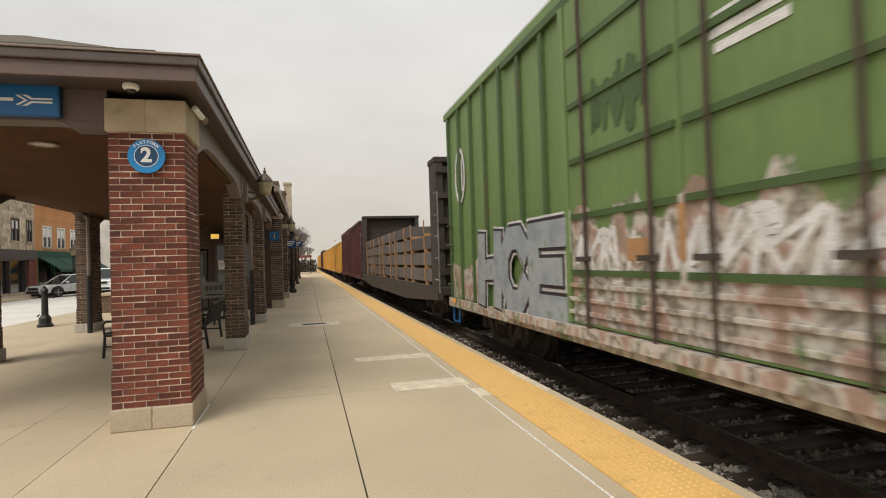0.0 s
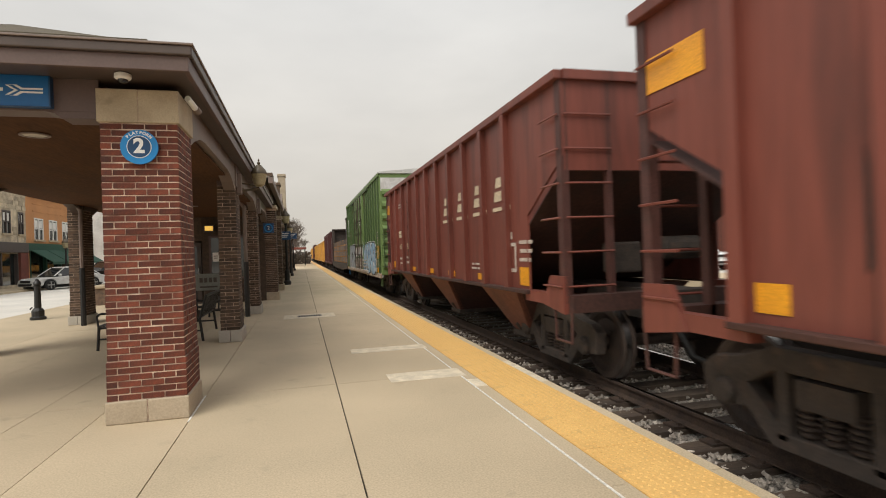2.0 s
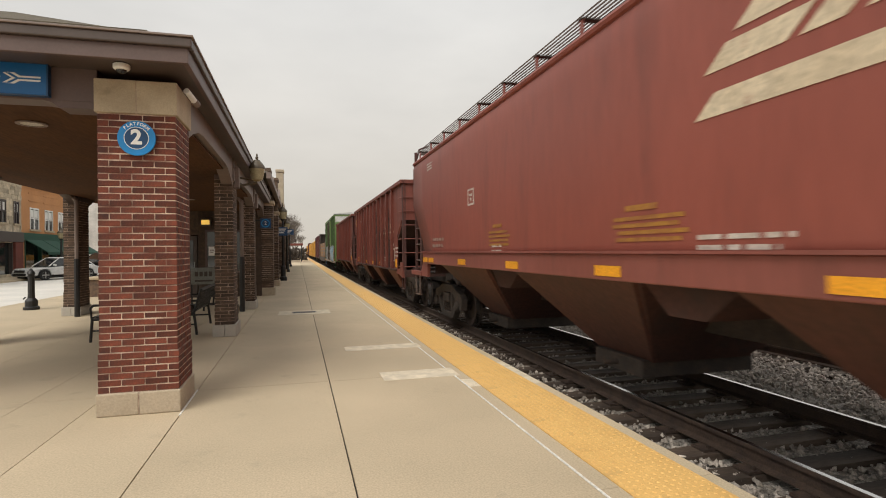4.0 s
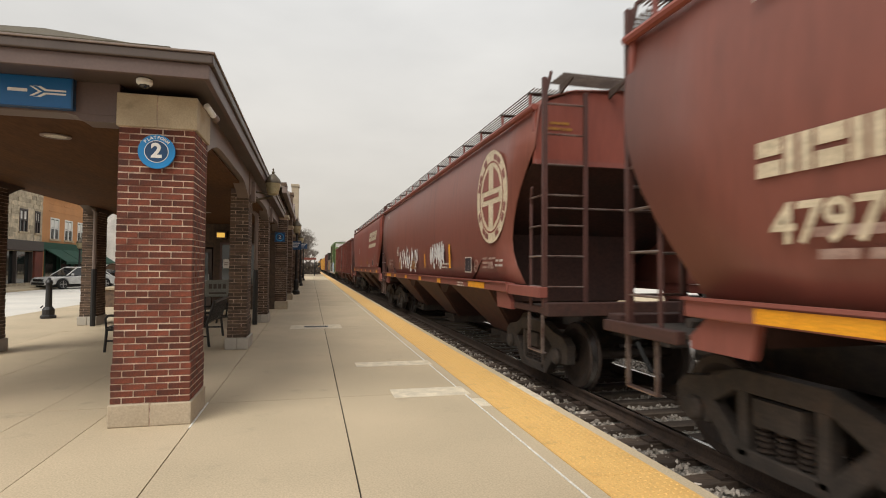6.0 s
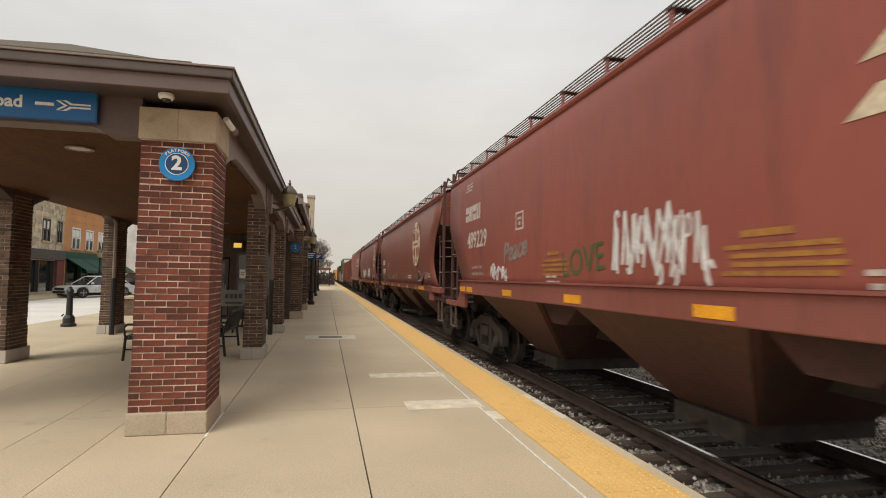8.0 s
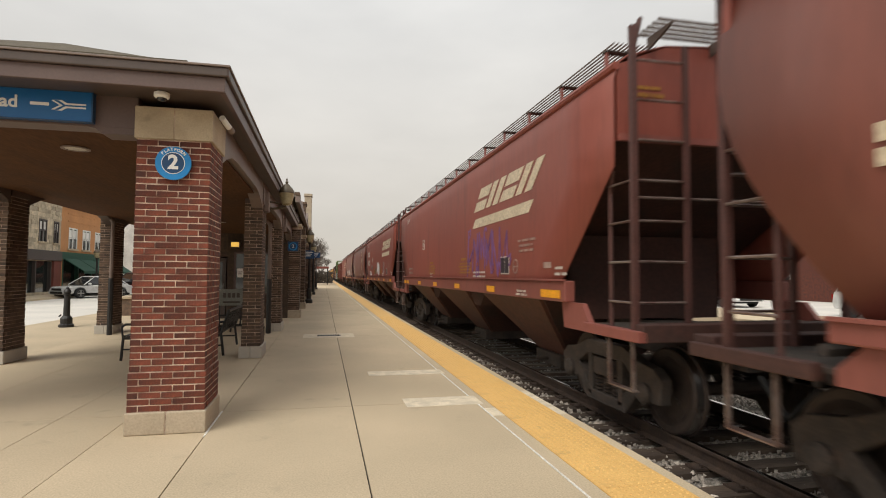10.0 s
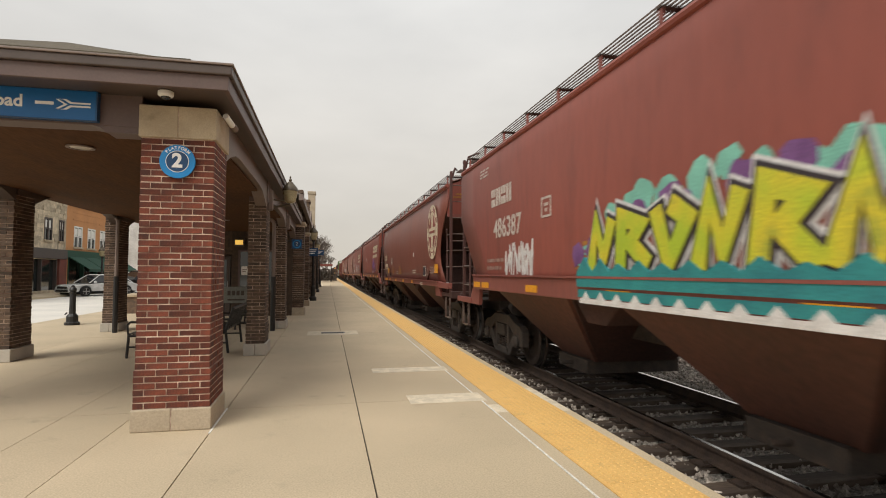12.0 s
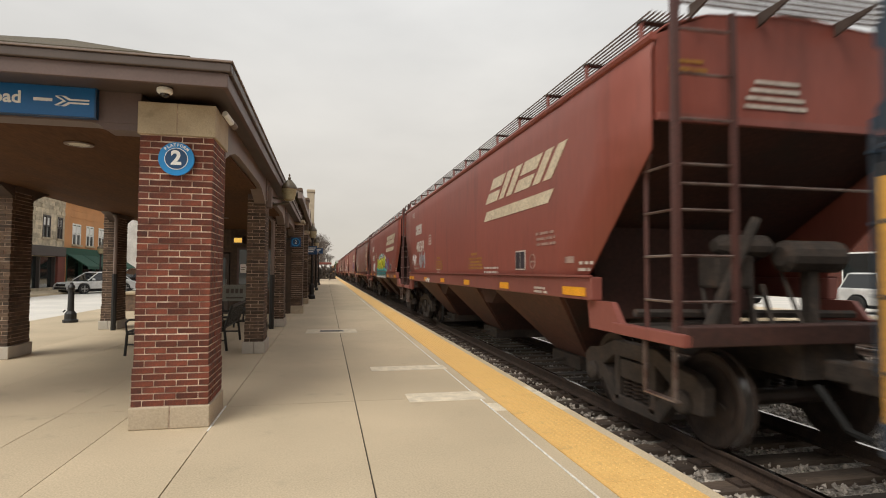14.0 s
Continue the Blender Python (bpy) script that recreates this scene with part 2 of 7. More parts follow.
YELLOW_CAR = material("yellow_boxcar_paint", (0.60, 0.33, 0.06), (0.48, 0.25, 0.05), rough=0.6, scale=0.6, dirt=(0.22, 0.14, 0.06), dirt_scale=1.5)
BLUE_CAR = material("dark_blue_car_paint", (0.022, 0.038, 0.062), rough=0.5, scale=1)
GALV = material("galvanised_roof", (0.62, 0.62, 0.60), (0.50, 0.50, 0.48), rough=0.5, scale=1.2)
WALK = material("weathered_walkway_steel", (0.115, 0.085, 0.070), (0.070, 0.048, 0.040), rough=0.7, scale=5)
GRIME = material("truck_grime", (0.060, 0.046, 0.038), (0.033, 0.027, 0.023), rough=0.85, scale=7, fine=40, dirt=(0.10, 0.060, 0.042), dirt_scale=6)
WHEEL = material("wheel_steel", (0.060, 0.042, 0.034), (0.035, 0.026, 0.022), rough=0.6, metal=0.3, scale=9)
TREAD = material("polished_wheel_tread", (0.45, 0.44, 0.43), rough=0.3, metal=1.0, bump=0)
STEEL_LOAD = material("grey_wrapped_bundle", (0.135, 0.115, 0.105), (0.10, 0.085, 0.08), rough=0.7, scale=1.5, per_piece=0.25)
STRAP = material("orange_wood_dunnage", (0.42, 0.23, 0.10), rough=0.8)
CREAM = material("cream_lettering", (0.60, 0.51, 0.37), (0.52, 0.43, 0.30), rough=0.6, scale=3, fine=30, bump=0, dirt=(0.30, 0.12, 0.08), dirt_scale=6, dirt_from=0.62, dirt_to=0.8)
FAINT_LETTER = material("faint_stencil_paint", (0.34, 0.23, 0.19), (0.24, 0.14, 0.11), rough=0.6, scale=5, fine=40, bump=0, dirt=(0.16, 0.06, 0.05), dirt_scale=9, dirt_from=0.5, dirt_to=0.75)
WHITE_LETTER = material("worn_white_lettering", (0.54, 0.48, 0.43), (0.42, 0.35, 0.30), rough=0.6, scale=5, fine=40, bump=0, dirt=(0.30, 0.12, 0.09), dirt_scale=9, dirt_from=0.60, dirt_to=0.8)
AMBER = material("amber_reflector", (0.80, 0.36, 0.020), (0.70, 0.30, 0.02), rough=0.4, scale=5, bump=0)
FADED_YELLOW = material("faded_yellow_print", (0.36, 0.17, 0.025), (0.26, 0.10, 0.03), rough=0.6, scale=9, bump=0)
SPRAY_WHITE = material("white_spray_paint", (0.66, 0.65, 0.64), (0.52, 0.50, 0.49), rough=0.5, scale=7, bump=0)
SPRAY_BLUE = material("pale_blue_spray_paint", (0.30, 0.45, 0.58), (0.13, 0.24, 0.37), rough=0.5, scale=3.5, fine=20, bump=0, dirt=(0.42, 0.45, 0.44), dirt_scale=3, dirt_from=0.50, dirt_to=0.62)
SPRAY_GREY = material("grey_spray_paint", (0.36, 0.38, 0.40), (0.22, 0.25, 0.28), rough=0.5, scale=3, bump=0, dirt=(0.10, 0.15, 0.08), dirt_scale=3)
SPRAY_FADED = material("thin_grey_spray_paint", (0.26, 0.21, 0.19), (0.20, 0.13, 0.11), rough=0.55, scale=4, bump=0)
SPRAY_DARK = material("dark_spray_paint", (0.035, 0.025, 0.032), rough=0.5, scale=3, bump=0)
SPRAY_YELLOW = material("yellow_spray_paint", (0.68, 0.50, 0.03), (0.36, 0.46, 0.03), rough=0.5, scale=2.2, bump=0, dirt=(0.10, 0.24, 0.04), dirt_scale=2.2, dirt_from=0.54, dirt_to=0.7)
SPRAY_TEAL = material("teal_spray_paint", (0.02, 0.17, 0.19), (0.03, 0.24, 0.24), rough=0.5, scale=3, bump=0)
SPRAY_MINT = material("mint_spray_paint", (0.20, 0.50, 0.40), rough=0.5, scale=3, bump=0)
SPRAY_PURPLE = material("purple_spray_paint", (0.12, 0.045, 0.15), (0.20, 0.09, 0.24), rough=0.5, scale=3, bump=0)
SPRAY_PINK = material("faded_pink_spray_paint", (0.50, 0.27, 0.22), (0.42, 0.38, 0.33), rough=0.6, scale=2.5, bump=0, dirt=(0.45, 0.42, 0.36), dirt_scale=2.5, dirt_from=0.48, dirt_to=0.6)
OLD_GRAFFITI = material("layers_of_old_graffiti", (0.46, 0.43, 0.38), (0.26, 0.19, 0.14), rough=0.6, scale=3.0, fine=25, fine_amount=0.15, bump=0, stretch=(1, 1.3, 0.9),
                        dirt=(0.115, 0.17, 0.065), dirt_scale=1.7, dirt_from=0.56, dirt_to=0.62)
for at, rgb in ((0.43, (0.35, 0.23, 0.19)), (0.50, (0.50, 0.47, 0.42)), (0.56, (0.16, 0.12, 0.09)), (0.61, (0.43, 0.40, 0.36))):
    for node in OLD_GRAFFITI.node_tree.nodes:
        if node.type == "VALTORGB":
            node.color_ramp.elements.new(at).color = (*rgb, 1)
SOOT = material("black_tar_stain", (0.022, 0.017, 0.016), (0.05, 0.026, 0.022), rough=0.5, scale=1.5, bump=0)
PAINT_SILVER = material("silver_car_paint", (0.62, 0.62, 0.61), rough=0.25, scale=2, fine_amount=0.02, bump=0)
PAINT_WHITE = material("white_car_paint", (0.80, 0.80, 0.80), (0.77, 0.77, 0.77), rough=0.22, scale=2, fine_amount=0.02, bump=0)
PAINT_BLACK = material("black_car_paint", (0.012, 0.012, 0.013), rough=0.2, scale=2, fine_amount=0.02, bump=0)
TYRE = material("tyre_rubber", (0.014, 0.014, 0.014), rough=0.85)
RIM = material("alloy_rim", (0.42, 0.42, 0.42), rough=0.35, metal=0.8, bump=0)
HEADLIGHT = material("headlight_lens", (0.60, 0.61, 0.62), rough=0.15, bump=0)
RED_LENS = material("red_tail_lens", (0.30, 0.01, 0.01), rough=0.2, bump=0)
STONE_FACE = material("rough_grey_limestone", (0.56, 0.47, 0.34), (0.38, 0.32, 0.235), rough=0.9, scale=3, fine=30, per_piece=0.3, bump=0.5)
ORANGE_BRICK = material("orange_brick_wall", (0.58, 0.28, 0.115), (0.48, 0.225, 0.09), rough=0.85, scale=0.7, fine=25, fine_amount=0.18)
SHOPFRONT = material("brown_shopfront", (0.075, 0.058, 0.052), rough=0.6, scale=2)
RED_PIER = material("red_shopfront_pier", (0.20, 0.055, 0.04), rough=0.7, scale=2)
AWNING = material("green_canvas_awning", (0.020, 0.085, 0.055), (0.016, 0.070, 0.046), rough=0.8, scale=3)
RENDER = material("pale_render_wall", (0.66, 0.64, 0.60), rough=0.9, scale=1)
BARK = material("grey_bark", (0.13, 0.105, 0.085), rough=0.95, scale=6)


# ---- mesh helpers ----
class Geo:
    """Collects plain geometry for one mesh."""

    def __init__(self):
        self.v, self.f = [], []

    def box(self, x0, x1, y0, y1, z0, z1):
        k = len(self.v)
        self.v += [(x, y, z) for z in (z0, z1) for y in (y0, y1) for x in (x0, x1)]
        self.f += [tuple(k + i for i in q) for q in ((0, 2, 3, 1), (4, 5, 7, 6), (0, 1, 5, 4), (2, 6, 7, 3), (0, 4, 6, 2), (1, 3, 7, 5))]
        return self

    def hull8(self, low, high):
        """A six-faced block from four low and four high corners, anticlockwise from above."""
        k = len(self.v)
        self.v += [*low, *high]
        self.f += [(k + 3, k + 2, k + 1, k), (k + 4, k + 5, k + 6, k + 7)]
        self.f += [(k + i, k + (i + 1) % 4, k + 4 + (i + 1) % 4, k + 4 + i) for i in range(4)]
        return self

    def tube(self, a, b, r, n=8, r2=None):
        a, b = Vector(a), Vector(b)
        r2 = r if r2 is None else r2
        d = (b - a).normalized()
        s = d.orthogonal().normalized()
        t = d.cross(s)
        k = len(self.v)
        for p, q in ((a, r), (b, r2)):
            self.v += [tuple(p + (s * math.cos(2 * math.pi * i / n) + t * math.sin(2 * math.pi * i / n)) * q) for i in range(n)]
        self.f += [(k + i, k + (i + 1) % n, k + n + (i + 1) % n, k + n + i) for i in range(n)]
        self.f += [tuple(k + n - 1 - i for i in range(n)), tuple(k + n + i for i in range(n))]
        return self

    def lathe(self, rings, centre=(0, 0, 0), n=16, axis="z", caps=True):
        """rings: (radius, height) pairs along the axis."""
        k = len(self.v)
        for r, h in rings:
            for i in range(n):
                c, s = r * math.cos(2 * math.pi * i / n), r * math.sin(2 * math.pi * i / n)
                p = (c, s, h) if axis == "z" else (h, c, s)
                self.v.append((p[0] + centre[0], p[1] + centre[1], p[2] + centre[2]))
        for j in range(len(rings) - 1):
            self.f += [(k + j * n + i, k + j * n + (i + 1) % n, k + (j + 1) * n + (i + 1) % n, k + (j + 1) * n + i) for i in range(n)]
        if caps:
            self.f += [tuple(k + n - 1 - i for i in range(n)), tuple(k + (len(rings) - 1) * n + i for i in range(n))]
        return self

    def prism(self, poly, axis, a, b):
        """A flat outline pushed from a to b along the axis. poly: pairs in the other two axes, in order."""
        k, n = len(self.v), len(poly)
        for h in (a, b):
            for p, q in poly:
                self.v.append({"x": (h, p, q), "y": (p, h, q), "z": (p, q, h)}[axis])
        self.f += [(k + i, k + (i + 1) % n, k + n + (i + 1) % n, k + n + i) for i in range(n)]
        self.f += [tuple(k + n - 1 - i for i in range(n)), tuple(k + n + i for i in range(n))]
        return self

    def grid(self, rows):
        """Quads over rows of equally many points."""
        k, n = len(self.v), len(rows[0])
        for r in rows:
            self.v += [tuple(p) for p in r]
        for j in range(len(rows) - 1):
            self.f += [(k + j * n + i, k + j * n + i + 1, k + (j + 1) * n + i + 1, k + (j + 1) * n + i) for i in range(n - 1)]
        return self

    def band(self, points, width, x0, x1):
        """A flat stroke of even width along a line in (y, z), mitred at its bends."""
        k, n = len(self.v), len(points)
        for i, (a, b) in enumerate(points):
            p, q = points[max(i - 1, 0)], points[min(i + 1, n - 1)]
            d1, d2 = Vector((a - p[0], b - p[1])), Vector((q[0] - a, q[1] - b))
            d1, d2 = (d1 if i else d2).normalized(), (d2 if i < n - 1 else d1).normalized()
            way = (d1 + d2).normalized() if (d1 + d2).length > 0.2 else d1
            side = Vector((-way.y, way.x)) * width / 2 / max(0.55, way.dot(d1))
            end = way * width * 0.45 * (-1 if i == 0 else 1 if i == n - 1 else 0)
            for t in (1, -1):
                for x in (x0 - 0.0003 * i, x1):
                    self.v.append((x, a + end.x + side.x * t, b + end.y + side.y * t))
        for i in range(n - 1):
            o = k + 4 * i
            self.f += [(o, o + 4, o + 6, o + 2), (o + 1, o + 3, o + 7, o + 5), (o, o + 1, o + 5, o + 4), (o + 2, o + 6, o + 7, o + 3)]
        o = k + 4 * (n - 1)
        self.f += [(k, k + 2, k + 3, k + 1), (o, o + 1, o + 3, o + 2)]
        return self

    def mesh(self, name, mat, smooth=False):
        me = bpy.data.meshes.new(name)
        me.from_pydata(self.v, [], self.f)
        me.materials.append(mat)
        b = bmesh.new()
        b.from_mesh(me)
        bmesh.ops.recalc_face_normals(b, faces=b.faces)
        b.to_mesh(me)
        b.free()
        if smooth:
            me.shade_smooth()
            me.set_sharp_from_angle(angle=radians(35))
        return me


def part(name, geo, mat, parent=None, label="", bevel=0.0, smooth=False, at=None):
    ob = new(name, geo.mesh(name, mat, smooth) if isinstance(geo, Geo) else geo)
    if parent is not None:
        ob.parent = parent
    if at is not None:
        ob.matrix_basis = at
    if bevel:
        mod = ob.modifiers.new("bevel", "BEVEL")
        mod.width, mod.segments, mod.limit_method = bevel, 2, "ANGLE"
    return tagged(ob, label)


def thing(name, label, category, group="", at=None, kind=""):
    ob = new(name)
    ob.empty_display_size = 0.2
    if at is not None:
        ob.matrix_basis = at
    return tagged(ob, label, category, group, kind)


def letters(name, text, size, mat, parent, at, label="", shear=0.0, bold=0.0, align="CENTER"):
    """Writing in the built-in font, as a thin mesh."""
    cu = bpy.data.curves.new(name, "FONT")
    cu.body, cu.size, cu.align_x, cu.align_y, cu.shear, cu.offset, cu.extrude = text, size, align, "CENTER", shear, bold, 0.002
    cu.resolution_u = 3
    tmp = bpy.data.objects.new(name, cu)
    scene.collection.objects.link(tmp)
    me = bpy.data.meshes.new_from_object(tmp.evaluated_get(bpy.context.evaluated_depsgraph_get()))
    bpy.data.objects.remove(tmp)
    me.materials.clear()
    me.materials.append(mat)
    return part(name, me, mat, parent, label, at=at)


rnd = random.Random(7)

# ---- plan: x to the train, y along the platform, z up from the platform ----
EDGE, TAC_IN, TAC_OUT = 2.76, 2.035, 2.645
RAIL_Z, TRACK_X, GAUGE = -0.113, 4.475, 1.505
BED = -0.30

# ---- ground, street ----
part("ground", Geo().box(-700, 700, -400, 900, -1.2, -0.62), EARTH, label="flat gravelly ground reaching the horizon")
tagged(bpy.data.objects["ground"], kind="structure")
tagged(part("road", Geo().box(-16.4, -8.7, -160, 240, -0.6, -0.05), ASPHALT, label="pale worn street beside the station"), kind="structure")
tagged(part("pavement", Geo().box(-19.0, -16.4, -160, 240, -0.6, 0.06), CONCRETE, label="concrete pavement along the shops with a raised kerb"), kind="structure")
tagged(part("ballast_bed", Geo().box(EDGE, 15.5, -120, 500, -0.61, BED - 0.06), PALE_BALLAST, label="grey crushed stone under three railway tracks"), kind="structure")

# ---- platform ----
platform = tagged(part("platform", Geo().box(-8.5, EDGE - 0.02, -60, 300, -0.6, -0.018), JOINT, label="long tan concrete station platform with sawn joints"), kind="structure")
tagged(part("platform_kerb", Geo().box(-8.7, -8.5, -60, 300, -0.6, 0.0), CONCRETE, platform), kind="structure")
XJ = [-8.5, -5.6, -4.15, -2.77, -2.04, -1.11, 0.363, 1.875]
YJ = [-60, -24, -16.4, -8.7, -1.0, 6.69, 14.4, 22.1, 29.8, 37.5, 45.2, 60, 80, 110, 150, 200, 300]
for i in range(len(XJ) - 1):
    for j in range(len(YJ) - 1):
        g = 0.007 if i < 5 else 0.013
        part("slab", Geo().box(XJ[i] + g / 2, XJ[i + 1] - g / 2, YJ[j] + 0.004, YJ[j + 1] - 0.004, -0.2, rnd.uniform(-0.0015, 0)), CONCRETE, platform)
part("sealant_line", Geo().box(1.872, 1.890, -60, 120, -0.02, 0.002), SEALANT, platform, "white sealant along a joint")
for j in range(40):
    a, b = -6 + j * 3.05, -6 + (j + 1) * 3.05
    part("border_slab", Geo().box(1.893, TAC_IN - 0.004, a + 0.003, b - 0.003, -0.2, -0.001), CONCRETE, platform)
    part("edge_slab", Geo().box(TAC_OUT + 0.004, EDGE, a + 0.003, b - 0.003, -0.35, 0.0), CONCRETE, platform)
for a, b in ((-60, -6), (116, 300)):
    part("border_slab", Geo().box(1.893, TAC_IN - 0.004, a, b, -0.2, -0.001), CONCRETE, platform)
    part("edge_slab", Geo().box(TAC_OUT + 0.004, EDGE, a, b, -0.35, 0.0), CONCRETE, platform)
for x0, x1, y0, y1 in ((1.0, 1.95, 6.50, 6.95), (0.72, 1.93, 8.60, 8.98), (1.89, 2.03, 5.92, 6.28), (2.655, 2.755, 5.85, 7.1)):
    part("patch", Geo().box(x0, x1, y0, y1, -0.01, 0.003), PATCH, platform, "paler repair patch in the concrete", bevel=0.002)

part("sealant_line", Geo().box(-1.119, -1.101, 5.72, 6.72, -0.02, 0.003), SEALANT, platform, "white sealant beside the column base")
panel = Geo().box(TAC_IN, TAC_OUT, 0.003, 1.217, -0.03, 0.006).mesh("tactile_panel", TACTILE)
for j in range(72):
    part("tactile_panel", panel, TACTILE, platform, at=pose(0, -6 + 1.22 * j, 0))
part("tactile_panel", Geo().box(TAC_IN, TAC_OUT, -60, -6.003, -0.03, 0.006), TACTILE, platform)
part("tactile_panel", Geo().box(TAC_IN, TAC_OUT, -6 + 1.22 * 72, 300, -0.03, 0.006), TACTILE, platform)
domes = Geo()
for j in range(330):
    for i in range(10):
        cx, cy = TAC_IN + 0.034 + i * 0.0602, 0.9 + j * 0.0602
        k = len(domes.v)
        for r, h in ((0.0135, 0.005), (0.0085, 0.0115)):
            domes.v += [(cx + r * math.cos(a), cy + r * math.sin(a), h) for a in (math.pi / 3 * q for q in range(6))]
        domes.f += [(k + q, k + (q + 1) % 6, k + 6 + (q + 1) % 6, k + 6 + q) for q in range(6)] + [tuple(k + 6 + q for q in range(6))]
tagged(part("tactile_domes", domes, TACTILE, platform, "rows of small truncated domes"), kind="stuff")

drain = thing("drain_grate", "cast iron drain grate in a pale concrete surround", "drain", at=pose(0.16, 14.45, 0))
part("surround", Geo().box(-0.64, 0.64, -0.46, 0.46, -0.02, 0.004), PATCH, drain, bevel=0.003)
part("frame", Geo().box(-0.30, 0.30, -0.14, 0.14, -0.02, 0.008), BLACK, drain)
for i in range(9):
    part("bar", Geo().box(-0.27 + i * 0.062, -0.24 + i * 0.062, -0.12, 0.12, 0.0, 0.014), RAIL_RUST, drain)


# ---- tracks ----
def rail(x, y0, y1):
    prof = [(-0.07, -0.16), (0.07, -0.16), (0.07, -0.148), (0.010, -0.128), (0.010, -0.045), (0.036, -0.034), (0.036, -0.006), (0.030, -0.001),
            (-0.030, -0.001), (-0.036, -0.006), (-0.036, -0.034), (-0.010, -0.045), (-0.010, -0.128), (-0.07, -0.148)]
    ob = thing("rail", "rusty steel rail with a polished running surface on wooden ties", "rail", "rails")
    part("rail_web", Geo().prism([(x + p, RAIL_Z + q) for p, q in prof], "y", y0, y1), RAIL_RUST, ob)
    part("running_band", Geo().box(x - 0.024, x + 0.024, y0, y1, RAIL_Z - 0.002, RAIL_Z), RAIL_TOP, ob)
    return ob


for c in (TRACK_X, TRACK_X + 4.1, TRACK_X + 8.2):
    for s in (-1, 1):
        rail(c + s * GAUGE / 2, -60, 350)
ties = tagged(part("track_bed", Geo().box(TRACK_X - 1.5, TRACK_X + 1.5, -60, 350, -0.55, BED - 0.085), BALLAST, label="dark crushed stone bed with wooden ties"), kind="structure")
tie_mesh = Geo().box(-1.30, 1.30, -0.115, 0.115, -0.18, 0.0).mesh("tie", TIE)
plate_mesh = Geo().box(-0.18, 0.18, -0.09, 0.09, 0.0, 0.022).box(-0.12, -0.09, -0.07, -0.04, 0.0, 0.05).box(0.09, 0.12, 0.04, 0.07, 0.0, 0.05).mesh("tie_plate", RAIL_RUST)
for j in range(150):
    y = 0.6 + 0.52 * j + rnd.uniform(-0.03, 0.03)
    part("tie", tie_mesh, TIE, ties, at=pose(TRACK_X + rnd.uniform(-0.06, 0.06), y, RAIL_Z - 0.182 + rnd.uniform(-0.012, 0), 0, 0, rnd.uniform(-1.2, 1.2)))
    if j < 40:
        for s in (-1, 1):
            part("tie_plate", plate_mesh, RAIL_RUST, ties, at=pose(TRACK_X + s * GAUGE / 2, y, RAIL_Z - 0.183))
far_ties = Geo()
for c in (TRACK_X + 4.1, TRACK_X + 8.2):
    for j in range(140):
        y = -10 + 0.52 * j
        far_ties.box(c - 1.3, c + 1.3, y - 0.11, y + 0.11, BED - 0.1, RAIL_Z - 0.165)
for j in range(300):
    y = 79 + 0.56 * j
    far_ties.box(TRACK_X - 1.3, TRACK_X + 1.3, y - 0.11, y + 0.11, BED - 0.1, RAIL_Z - 0.185)
tagged(part("far_ties", far_ties, TIE, None, "weathered wooden railway ties in rows"), category="railway ties", kind="stuff")
stones = Geo()
for j in range(27000):
    near = j < 15000
    x, y = (rnd.uniform(EDGE + 0.02, 7.6), 1.8 + 14 * rnd.random() ** 1.5) if near else (rnd.uniform(6.0, 13), 1.5 + 20 * rnd.random() ** 1.3)
    r = rnd.uniform(0.016, 0.042) * (1.0 if near else 1.25)
    z = BED - 0.075 + rnd.uniform(0, 0.045) + (0.02 if 0.9 < abs(x - TRACK_X) < 1.3 else 0) + (0.06 if x > 6.1 or x < TRACK_X - 1.3 else 0)
    if min(abs(x - TRACK_X - s * GAUGE / 2) for s in (-1, 1)) < 0.1:
        continue
    k = len(stones.v)
    spin = Euler((rnd.uniform(0, 6), rnd.uniform(0, 6), rnd.uniform(0, 6))).to_matrix()
    for p in ((1, 0, 0), (-0.9, 0.2, 0), (0, 1.1, 0.1), (0.1, -1, 0), (0, 0.1, 0.8), (0.2, 0, -0.8)):
        q = spin @ Vector(p) * r * rnd.uniform(0.75, 1.25)
        stones.v.append((x + q.x, y + q.y, z + q.z))
    stones.f += [(k + a, k + b, k + c) for a, b, c in ((0, 2, 4), (2, 1, 4), (1, 3, 4), (3, 0, 4), (2, 0, 5), (1, 2, 5), (3, 1, 5), (0, 3, 5))]
tagged(part("ballast_stones", stones, ROCK, None, "loose grey crushed stones between the ties"), category="ballast", kind="stuff")


# ---- brick columns ----
COURSE, BASE_H, COURSES = 0.0643, 0.225, 42


def brick_mesh(l, d, h, mat, name="brick"):
    c = 0.004
    g = Geo()
    g.hull8([(-l / 2 + c, -d / 2 + c, 0), (l / 2 - c, -d / 2 + c, 0), (l / 2 - c, d / 2 - c, 0), (-l / 2 + c, d / 2 - c, 0)],
            [(-l / 2, -d / 2, c), (l / 2, -d / 2, c), (l / 2, d / 2, c), (-l / 2, d / 2, c)])
    g.hull8([(-l / 2, -d / 2, c), (l / 2, -d / 2, c), (l / 2, d / 2, c), (-l / 2, d / 2, c)],
            [(-l / 2, -d / 2, h - c), (l / 2, -d / 2, h - c), (l / 2, d / 2, h - c), (-l / 2, d / 2, h - c)])
    g.hull8([(-l / 2, -d / 2, h - c), (l / 2, -d / 2, h - c), (l / 2, d / 2, h - c), (-l / 2, d / 2, h - c)],
            [(-l / 2 + c, -d / 2 + c, h), (l / 2 - c, -d / 2 + c, h), (l / 2 - c, d / 2 - c, h), (-l / 2 + c, d / 2 - c, h)])
    return g


